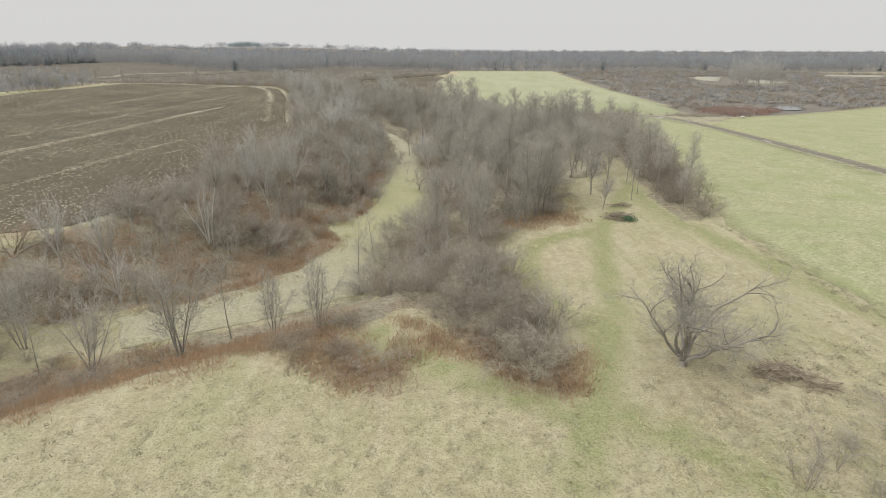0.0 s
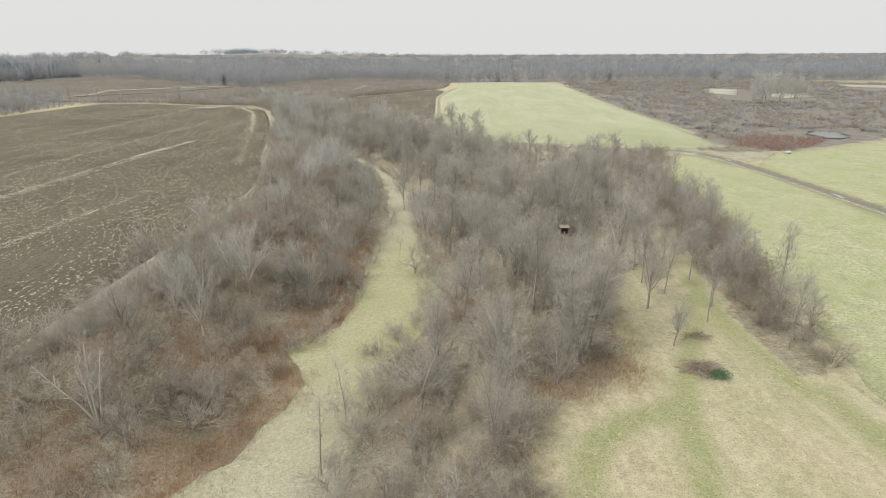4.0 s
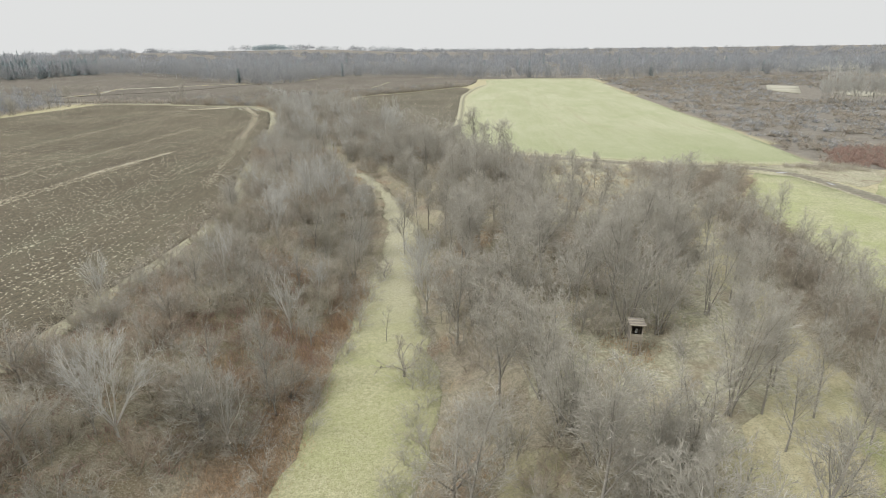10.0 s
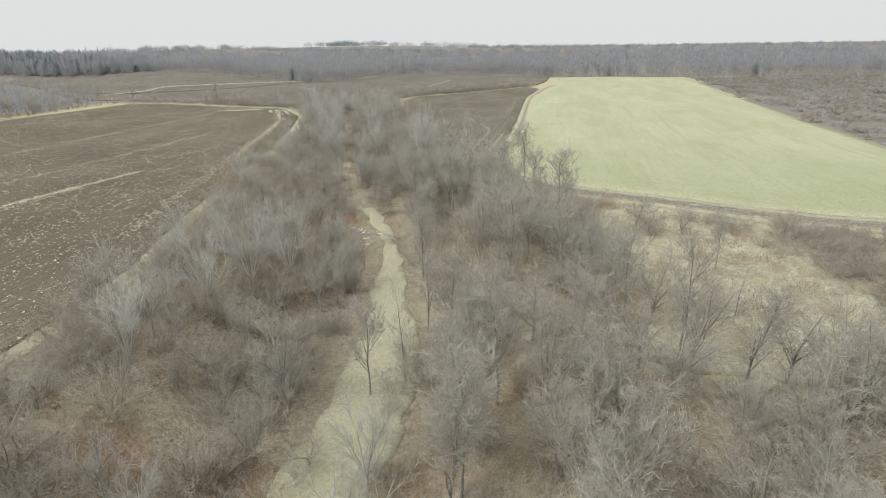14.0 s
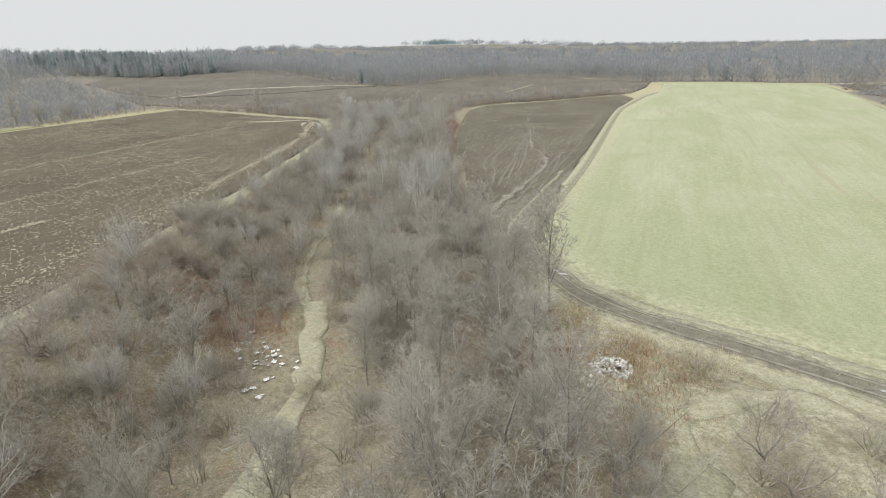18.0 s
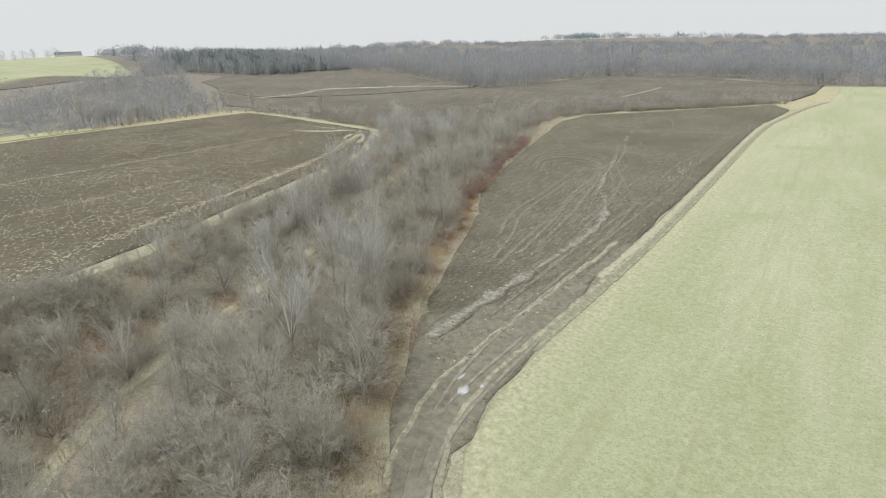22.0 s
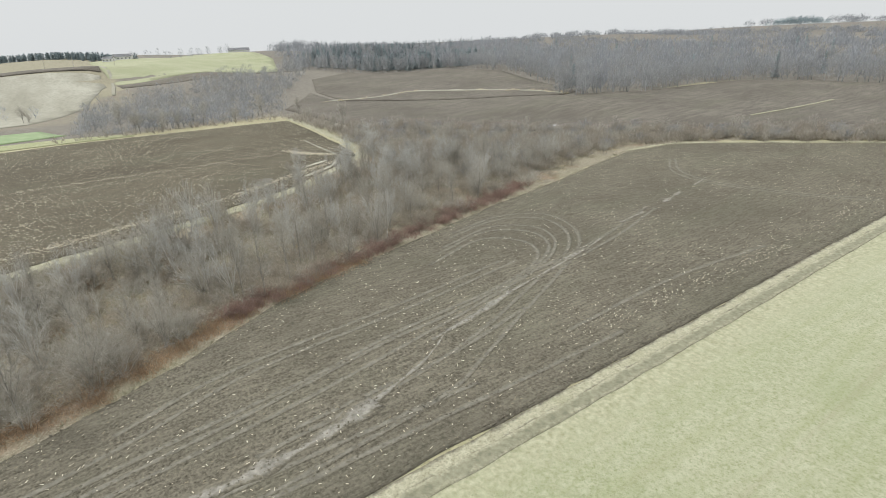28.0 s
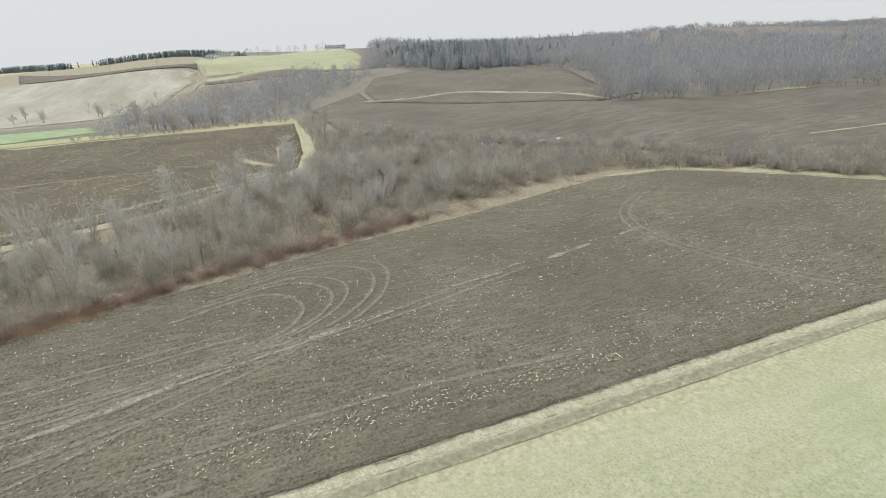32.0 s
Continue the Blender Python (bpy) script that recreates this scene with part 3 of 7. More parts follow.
FOREST_FLOOR = [(-170, 508), (-162, 560), (-146, 628), (-103, 641), (-40, 652), (8, 608), (60, 608), (120, 600), (240, 655), (400, 655), (700, 590), (1100, 490), (4000, 300), (4000, 4600), (-4000, 4600), (-4000, 900), (-900, 560), (-560, 502), (-510, 498), (-440, 516), (-370, 558), (-300, 584), (-235, 562), (-185, 545)]

# one sheet of ground to the horizon
_n, _m = GX.shape
_idx = np.arange(_n * _m).reshape(_n, _m)
_quads = np.stack([_idx[:-1, :-1], _idx[:-1, 1:], _idx[1:, 1:], _idx[1:, :-1]], axis=-1).reshape(-1, 4)
ground = tagged(new("ground", fast_mesh("ground", np.stack([GX, GY, GZ], axis=-1).reshape(-1, 3), _quads, GROUND, True)), "dry winter meadow with brown leaf litter under the scrub", "ground", kind="structure")
_scrub = np.zeros(GX.shape)
for _p in (WEST_BANK, SOUTH_BAND, CENTRE_WOOD, THICKET_E, MARSH, CORNER_SCRUB, WEST_VALLEY):
    _scrub = np.maximum(_scrub, inside(_p, GX, GY))
for _x, _y, _r in ((19, 115, 9), (26, 100, 7), (31, 170, 10), (8, 100, 3)):      # clearings in the wood
    _scrub = np.where(np.hypot(GX - _x, GY - _y) < _r, 0.25, _scrub)
VALLEY_FLOOR = WEST_EDGE + [(-100, 420), (-80, 440)] + EAST_W[9::-1] + [(-4, 243), (8, 222), (16, 190), (-4, 160), (0, 107), (-8, 70), (-28, 58)]
_scrub = np.maximum(_scrub, 0.9 * inside(VALLEY_FLOOR, GX, GY))
_scrub = np.maximum(_scrub, 0.9 * inside([(0, 238), (24, 226), (46, 219), (60, 214), (58, 200), (40, 214), (22, 219), (10, 212), (5, 225)], GX, GY))
CLEARING = [(18, 163), (40, 161), (48, 180), (45, 206), (40, 214), (22, 219), (14, 216), (16, 190)]
_scrub = np.where(inside(CLEARING, GX, GY), 0.12 + 0.35 * (np.sin(GX * 0.9 + GY * 0.35) * np.sin(GY * 0.6) > 0.25), _scrub)
_scrub = np.where(np.hypot((GX - 24) / 12, (GY - 34) / 8) < 1, 0.33, _scrub)      # brown litter round the old tree
for _q in curve_points([(a, b, 0) for a, b in EAST_W[:13]], 1.5):
    _scrub = np.where(np.hypot(GX - _q.x + 2.5, GY - _q.y - 0.5) < 3.2, 0.95, _scrub)
_scrub = np.where((GY > 610) | ((GX < -230) & (GY > 565)), 0.8, _scrub)
MOWN = [[(7.5, 10), (8.7, 25), (10.9, 32), (14, 40), (17, 48), (20.5, 63), (24, 76), (30, 88), (34, 98)],
        [(-6, 44), (-4.8, 42), (-1, 39), (3, 36.1), (9, 32.5), (14.6, 30.8), (18.6, 27), (24, 21)],
        [(15, 44), (12.2, 48.5), (10.4, 54), (10.4, 60), (11.6, 66), (14.5, 70), (18.5, 72.4), (22.5, 73.5)], [(56, 20), (46, 40), (42, 52), (38, 70)], [(37, 105), (35, 85), (39, 70), (42, 60)]]
_woods = np.zeros(GX.shape)
WEST_TREES = [(-240, 300), (-250, 395), (-330, 420), (-440, 480), (-470, 440), (-400, 340), (-330, 310)]
for _p in (FOREST_FLOOR, MARSH, WEST_TREES):
    _woods = np.maximum(_woods, inside(_p, GX, GY))
_woods = np.maximum(_woods, 0.9 * ((GX < -150) & (GY > 388)))
_woods = np.maximum(_woods, np.where((GX < -330) & (GY < 350), 0.5, 0.95) * ((GX < -240) & (GY > 100)))
_mown = np.zeros(GX.shape)
for _line in MOWN:
    for _q in curve_points([(a, b, 0) for a, b in _line], 1.0):
        _mown = np.maximum(_mown, np.exp(-((GX - _q.x) ** 2 + (GY - _q.y) ** 2) / 2.2))
_rust = np.zeros(GX.shape)
for _x, _y, _r in RUST_SPOTS:
    _rust = np.maximum(_rust, np.clip(1.35 - np.hypot(GX - _x, GY - _y) / _r, 0, 1))
for _q in curve_points([(a - 2.4, b) for a, b in PATH_W[2:14]], 1.5):
    _rust = np.maximum(_rust, np.clip(1.3 - np.hypot(GX - _q.x, GY - _q.y) / 3.6, 0, 1))
for _q in curve_points([(a - 3.4, b) for a, b in EAST_EDGE], 1.5):
    _rust = np.maximum(_rust, np.clip(1.3 - np.hypot(GX - _q.x, GY - _q.y) / 3.0, 0, 1))
_rust = np.maximum(_rust, 0.6 * inside(SOUTH_SLOPE, GX, GY))
for _name, _vals in (("scrub", _scrub), ("mown", _mown), ("woods", _woods), ("rust", _rust)):
    ground.data.attributes.new(_name, "FLOAT", "POINT").data.foreach_set("value", _vals.ravel().astype(np.float32))


def skirted(v, f):
    """Triangles facing up, with the sheet's rim turned down into the ground."""
    a, b, c = v[f[:, 0]], v[f[:, 1]], v[f[:, 2]]
    down = ((b - a)[:, 0] * (c - a)[:, 1] - (b - a)[:, 1] * (c - a)[:, 0]) < 0
    f[down] = f[down][:, ::-1]
    e = np.concatenate([f[:, [0, 1]], f[:, [1, 2]], f[:, [2, 0]]])
    key = e.min(axis=1).astype(np.int64) * len(v) + e.max(axis=1)
    _, first, n = np.unique(key, return_index=True, return_counts=True)
    rim = e[first[n == 1]]
    k = len(v)
    low = np.concatenate([v[rim[:, 0]], v[rim[:, 1]]]) - np.array([0, 0, 0.35])
    i = np.arange(len(rim))
    walls = np.concatenate([np.column_stack([rim[:, 1], rim[:, 0], k + i]), np.column_stack([rim[:, 1], k + i, k + len(rim) + i])])
    return np.concatenate([v, low]), np.concatenate([f, walls])


def drape(name, poly, mat, label, category="field", step=6.0, lift=0.06, rough=0.5, fray=0.0):
    """A sheet of land cover laid over the ground inside the outline, with an uneven edge."""
    from mathutils.geometry import delaunay_2d_cdt
    edge = []
    for a, b in zip(poly, poly[1:] + poly[:1]):
        a, b = Vector((*a, 0)), Vector((*b, 0))
        n = max(1, int((b - a).length / 2.5))
        for i in range(n):
            q = a.lerp(b, i / n)
            w = noise.noise_vector(q * 0.35) * rough
            edge.append((q.x + w.x, q.y + w.y))
    xs, ys = [p[0] for p in edge], [p[1] for p in edge]
    gx, gy = np.meshgrid(np.arange(min(xs), max(xs), step), np.arange(min(ys), max(ys), step))
    keep = inside(edge, gx, gy)
    pts = [Vector(p) for p in edge] + [Vector((a, b)) for a, b in zip(gx[keep], gy[keep])]
    n = len(edge)
    v, _, f, *_ = delaunay_2d_cdt(pts, [], [list(range(n))], 1, 0.01)
    v = np.array([tuple(p) for p in v])
    z = height(v[:, 0], v[:, 1]) + lift
    v, f = skirted(np.column_stack([v, z]), np.array([t for t in f if len(t) == 3]))
    me = fast_mesh(name, v, f, mat)
    if fray:
        near = np.full(len(v), 1e9)
        for ex, ey in edge:
            near = np.minimum(near, np.hypot(v[:, 0] - ex, v[:, 1] - ey))
        me.attributes.new("across", "FLOAT", "POINT").data.foreach_set("value", (0.5 * np.clip(near / fray, 0, 1)).astype(np.float32))
    return tagged(new(name, me), label, category, kind="structure")


def ribbon(name, line, width, mat, label, category, lift=0.1, step=1.5, rough=0.25, cross=None, kind="structure"):
    """A band of land cover along a line; cross gives its rise from side to side."""
    pts = curve_points([(a, b, 0) for a, b in line], step)
    cross = cross or [0.0] * 5
    k = len(cross)
    v, f = [], []
    for i, p in enumerate(pts):
        d = (pts[min(i + 1, len(pts) - 1)] - pts[max(i - 1, 0)]).normalized()
        side = Vector((d.y, -d.x, 0))
        w = width * (1 + rough * noise.noise(p * 0.3)) / 2
        for j in range(k):
            q = p + side * w * (2 * j / (k - 1) - 1)
            v.append((q.x, q.y, cross[j] + lift))
        if i:
            a = (i - 1) * k
            for j in range(k - 1):
                f += [(a + j, a + j + 1, a + k + j + 1), (a + j, a + k + j + 1, a + k + j)]
    v = np.array(v)
    v[:, 2] += height(v[:, 0], v[:, 1])
    across = np.zeros(4 * len(v), dtype=np.float32)
    across[:len(v)] = np.tile(np.linspace(0, 1, k), len(pts))
    v, f = skirted(v, np.array(f))
    me = fast_mesh(name, v, f, mat)
    me.attributes.new("across", "FLOAT", "POINT").data.foreach_set("value", across[:len(v)])
    return tagged(new(name, me), label, category, kind=kind)


drape("ploughed_field_west", PLOUGH_WEST, PLOUGH_W, "dark brown ploughed field flecked with pale maize stubble", lift=0.10, step=3.0)
drape("ploughed_field_east", PLOUGH_EAST, PLOUGH_E, "grey-brown ploughed field with wheel tracks and washed mud", lift=0.07, step=1.6)
drape("ploughed_field_north", NORTH_PLOUGH, PLOUGH_N, "brown ploughed field before the far woods", lift=0.35, step=6)
drape("ploughed_field_hump", HUMP_FIELD, PLOUGH_N, "brown ploughed rise below the far woods", lift=0.4, step=7)
drape("ploughed_field_hill", HILL_PLOUGH, PLOUGH_N, "narrow brown ploughed strip under the green hill", lift=0.3, step=12)
_field = drape("green_field", GREEN_FIELD, GREEN, "pale green field of young winter grain", lift=0.06, rough=0.25, step=3.0)
_co = np.empty(3 * len(_field.data.vertices), dtype=np.float32)
_field.data.vertices.foreach_get("co", _co)
_co = _co.reshape(-1, 3)
_near = np.full(len(_co), 1e9)
for _q in curve_points([(a, b, 0) for a, b in GREEN_FIELD[:19]], 1.5):
    _near = np.minimum(_near, np.hypot(_co[:, 0] - _q.x, _co[:, 1] - _q.y))
_field.data.attributes.new("thin", "FLOAT", "POINT").data.foreach_set("value", np.clip(1 - _near / 8.0, 0, 1).astype(np.float32))
drape("green_field_hill", HILL_FIELD, GREEN, "green field on the far hill", lift=0.3, step=12)
drape("hay_meadow", HAY_MEADOW, MEADOW, "light green mown hay meadow with straw streaks", lift=0.05, rough=1.2)
drape("hay_meadow_east", EAST_FIELD, MEADOW, "light green hay meadow beyond the farm track", lift=0.05)
drape("straw_field_far", STRAW_FAR, STRAWFIELD, "pale bleached straw field in the distance", lift=0.3, step=14)
drape("mown_path", PATH_W + PATH_E, PATH, "mown pale green grass path along the valley floor", "path", step=1.5, lift=0.10, rough=1.4)
ribbon("mown_path_end", [(-32.5, 228), (-38, 234), (-43.5, 243), (-47, 254), (-51.5, 268), (-56, 284)], 1.8, PATH, "narrow bleached end of the mown path", "path", 0.06, 1.5, 0.8)
drape("clearing_grass", CLEARING, CLEAR_GRASS, "pale rough grass in the clearing", "grass", step=2.0, lift=0.03, rough=2.0)
drape("marsh_corner_grass", [(76, 212), (86, 205), (92, 190), (99, 194), (110, 206), (103, 220), (97, 222), (90, 216)], CLEAR_GRASS, "rough bleached grass at the marsh corner", "grass", step=2.0, lift=0.03, rough=1.4)
drape("stand_clearing", [(8, 112), (14, 104), (24, 102), (33, 112), (38, 125), (36, 138), (26, 140), (22, 132), (12, 128)], CLEAR_GRASS, "pale litter and thin grass in the wood clearing", "grass", step=2.0, lift=0.03, rough=2.0)
drape("roadside_grass", [(17, 203), (18.5, 212), (24, 219.5), (12, 226.5), (5, 231.5), (-1, 238), (-6, 244), (-10, 248), (-8, 240), (0, 231), (7, 220), (9, 205)], CLEAR_GRASS, "rough bleached grass beside the farm track", "grass", step=1.5, lift=0.025, rough=1.4)
ribbon("field_margin", [(a + 1.4, b) for a, b in WEST_EDGE], 3.0, VERGE, "bleached grass margin along the ploughed field", "verge", 0.05, 1.5, 0.5)
ribbon("field_margin_north", [(-122, 371), (-128, 376), (-150, 381), (-181, 384), (-222, 387)], 3.2, VERGE, "bleached grass margin along the ploughed field", "verge", 0.08, 2.0, 0.6)
ribbon("field_margin_corner", [(a - 1, b + 1.2) for a, b in EAST_W[10:]], 1.7, VERGE, "bleached grass margin between the ploughed fields", "verge", 0.07, 2.0, 0.6)
ribbon("track_side_grass", ROAD[5:17], 9.5, VERGE, "pale trodden grass on both sides of the farm track", "verge", 0.035, 1.2, 0.3)
ribbon("farm_track", ROAD[:18], 5.0, TRACK_SOFT, "muddy brown farm track with wheel ruts", "track", lift=0.06, cross=[0.0, 0.05, 0.0, -0.03, 0.03, 0.06, 0.03, -0.03, 0.0, 0.05, 0.0])


# ---- trees and scrub ----
class Wood:
    """Collects tapered limbs as triangles."""

    def __init__(self):
        self.v, self.f = [], []

    def limb(self, p, d, length, r0, r1, segs=3, sides=4, bend=0.15, lift=0.0, rng=random):
        """Adds one crooked tapered limb; returns the points and ways along it."""
        p, d = p.copy(), d.normalized()
        rings, track = [], [(p.copy(), d.copy())]
        for i in range(segs + 1):
            r = r0 + (r1 - r0) * i / segs
            a = d.orthogonal().normalized()
            b = d.cross(a)
            base = len(self.v)
            tip = i == segs and r1 <= 0.004
            if tip:
                self.v.append(tuple(p))
                rings.append([base] * sides)
            else:
                for k in range(sides):
                    t = 2 * math.pi * k / sides
                    self.v.append(tuple(p + (a * math.cos(t) + b * math.sin(t)) * r))
                rings.append(list(range(base, base + sides)))
            if i < segs:
                d = (d + Vector((rng.gauss(0, bend), rng.gauss(0, bend), rng.gauss(0, bend) + lift))).normalized()
                p = p + d * (length / segs)
                track.append((p.copy(), d.copy()))
        for ra, rb in zip(rings, rings[1:]):
            for k in range(sides):
                q = (k + 1) % sides
                if rb[0] == rb[1]:
                    self.f.append((ra[k], ra[q], rb[0]))
                else:
                    self.f += [(ra[k], ra[q], rb[q]), (ra[k], rb[q], rb[k])]
        return track

    def sliver(self, p, d, length, width, rng):
        """One fine twig, tapering to its tip."""
        side = turned(d, 1.5708, rng.uniform(0, 6.28)) * width
        k = len(self.v)
        q = p + d * length
        self.v += [tuple(p - side), tuple(p + side), tuple(q)]
        self.f.append((k, k + 1, k + 2))
        return [(p, d), (q, d)]

    def mesh(self, name, mat):
        return fast_mesh(name, np.array(self.v), np.array(self.f), mat)


def turned(d, angle, spin):
    """A way that leaves d by that angle, spun round it."""
    a = d.orthogonal().normalized()
    side = a * math.cos(spin) + d.cross(a) * math.sin(spin)
    return (d * math.cos(angle) + side * math.sin(angle)).normalized()


def along(track, t):
    i = min(int(t * (len(track) - 1)), len(track) - 2)
    k = t * (len(track) - 1) - i
    return track[i][0].lerp(track[i + 1][0], k), track[i][1].lerp(track[i + 1][1], k).normalized()


def fork(wood, track, length, r, counts, angle, rng, start=0.25, lift=0.06, blade=0.0195, stems=1):
    """Branches along a limb, then ever finer twigs; the finest are slivers a finger wide."""
    n = counts[0]
    for i in range(n):
        t = start + (1 - start) * (i + rng.random()) / n
        p, d = along(track, min(t, 0.999))
        way = turned(d, rng.uniform(0.6, 1.2) * angle, rng.uniform(0, 6.28))
        way = (way + Vector((0, 0, lift))).normalized()
        ln = length * (1.15 - 0.6 * t) * rng.uniform(0.7, 1.25)
        if stems:
            sub = wood.limb(p, way, ln, max(blade, r * (1.1 - 0.5 * t)), 0.0, 1, 3, 0.0, 0.0, rng)
            sub = [(p, way), (p + way * ln, way)]
        else:
            sub = wood.sliver(p, way, ln, blade, rng)
        if len(counts) > 1:
            fork(wood, sub, ln * 0.62, r * 0.5, counts[1:], angle, rng, 0.15, lift, blade, stems - 1 if stems else 0)


def tree_meshes(kind, seed):
    """Trunk-and-limbs and crown-of-twigs of one bare tree, about as tall as in life."""
    rng = random.Random(seed)
    t, c = Wood(), Wood()
    up = Vector((0, 0, 1))
    o = Vector((0, 0, -0.15))
    if kind == "spreading":
        h = 9.5
        tr = t.limb(o, up, h * 0.38, 0.15, 0.10, 3, 6, 0.06, 0.1, rng)
        tr2 = t.limb(tr[-1][0], tr[-1][1], h * 0.5, 0.12, 0.02, 3, 4, 0.1, 0.1, rng)
        fork(c, tr2, 2.3, 0.045, (10, 5, 6), 0.75, rng, 0.1)
        for i in range(7):
            p, d = along(tr, rng.uniform(0.45, 0.98))
            b = t.limb(p, turned(up, rng.uniform(0.4, 0.85), i * 0.9 + rng.random()), h * rng.uniform(0.38, 0.55), 0.065, 0.015, 3, 4, 0.12, 0.12, rng)
            fork(c, b, 2.0, 0.035, (9, 5, 6), 0.75, rng, 0.15)
    elif kind == "upright":
        h = 11.0
        tr = t.limb(o, up, h, 0.14, 0.02, 5, 5, 0.05, 0.05, rng)
        for i in range(15):
            s = 0.25 + 0.7 * (i + rng.random()) / 15
            p, d = along(tr, s)
            b = t.limb(p, turned(up, rng.uniform(0.3, 0.6), rng.uniform(0, 6.28)), h * 0.42 * (1.25 - 0.85 * s), 0.05 * (1.3 - s), 0.012, 2, 3, 0.1, 0.12, rng)
            fork(c, b, 2.0, 0.022, (7, 5, 6), 0.8, rng, 0.1)
    elif kind == "clump":
        h = 10.0
        for i in range(7):
            d = turned(up, rng.uniform(0.05, 0.42), i * 0.9 + rng.random())
            tr = t.limb(o + Vector((rng.uniform(-0.4, 0.4), rng.uniform(-0.4, 0.4), 0)), d, h * rng.uniform(0.7, 1.0), 0.07, 0.012, 4, 4, 0.06, 0.03, rng)
            fork(c, tr, 2.5, 0.025, (13, 5, 6), 0.75, rng, 0.22, 0.08)
    elif kind == "vase":
        tr = t.limb(o, up, 1.7, 0.17, 0.14, 2, 6, 0.06, 0, rng)
        for i in range(9):
            b = t.limb(tr[-1][0], turned(up, rng.uniform(0.12, 0.62), i * 0.7 + rng.random()), rng.uniform(6.2, 8.3), 0.075, 0.016, 4, 4, 0.07, 0.05, rng)
            for k in range(6):
                p, d = along(b, rng.uniform(0.25, 0.92))
                q = t.limb(p, turned(d, rng.uniform(0.3, 0.6), rng.uniform(0, 6.28)), rng.uniform(1.8, 3.2), 0.032, 0.009, 2, 3, 0.08, 0.06, rng)
                fork(c, q, 1.2, 0.0, (7, 5), 0.6, rng, 0.2, 0.06, 0.014, 0)
            fork(c, b, 1.6, 0.0, (9, 5), 0.6, rng, 0.3, 0.06, 0.014, 0)
    elif kind == "slim":
        h = 7.0
        tr = t.limb(o, up, h, 0.075, 0.01, 5, 4, 0.05, 0.04, rng)
        fork(c, tr, 2.2, 0.02, (15, 4, 4), 0.65, rng, 0.25, 0.1, 0.014)
    elif kind == "orchard":
        tr = t.limb(o, turned(up, 0.25, 1), 1.0, 0.16, 0.13, 3, 6, 0.1, 0, rng)
        for i in range(5):
            b = t.limb(tr[-1][0], turned(up, rng.uniform(0.5, 1.0), i * 1.26), rng.uniform(2.4, 3.2), 0.07, 0.015, 4, 5, 0.2, 0.1, rng)
            fork(c, b, 1.2, 0.035, (8, 5, 4), 0.8, rng, 0.2, 0.12)
    elif kind == "snag":
        h = 7.5
        for i in range(5):
            tr = t.limb(o, turned(up, rng.uniform(0.05, 0.32), i * 1.3), h * rng.uniform(0.6, 1.0), 0.11, 0.03, 5, 5, 0.07, 0.02, rng)
            fork(c, tr, 1.4, 0.045, (7, 3), 0.8, rng, 0.4, 0.02, 0.018, 2)
    elif kind == "veteran":
        for i, (lean, spin, ln) in enumerate(((1.0, 0.3, 8.2), (0.3, 1.0, 7.0), (0.35, 3.6, 7.2), (0.7, 3.0, 7.0), (0.9, 5.6, 7.0), (0.6, 4.6, 6.8), (0.7, 2.2, 6.8), (1.0, 0.9, 6.5), (0.95, 3.5, 7.0), (0.15, 5.0, 7.0))):
            b = t.limb(o + Vector((0, 0, 0.5)), turned(up, lean, spin), ln * 1.1, 0.15, 0.025, 9, 6, 0.17, 0.06, rng)
            for k in range(6):
                p, d = along(b, rng.uniform(0.25, 0.9))
                q = t.limb(p, turned(d, rng.uniform(0.5, 0.9), rng.uniform(0, 6.28)), rng.uniform(1.8, 3.4), 0.05, 0.012, 5, 4, 0.22, 0.05, rng)
                fork(c, q, 1.5, 0.022, (7, 5, 4), 0.8, rng, 0.2, 0.02, 0.012)
            fork(c, b, 2.1, 0.035, (10, 6, 5), 0.8, rng, 0.3, 0.02, 0.013)
        t.limb(o, up, 0.9, 0.32, 0.26, 2, 9, 0.03, 0, rng)
    return t, c


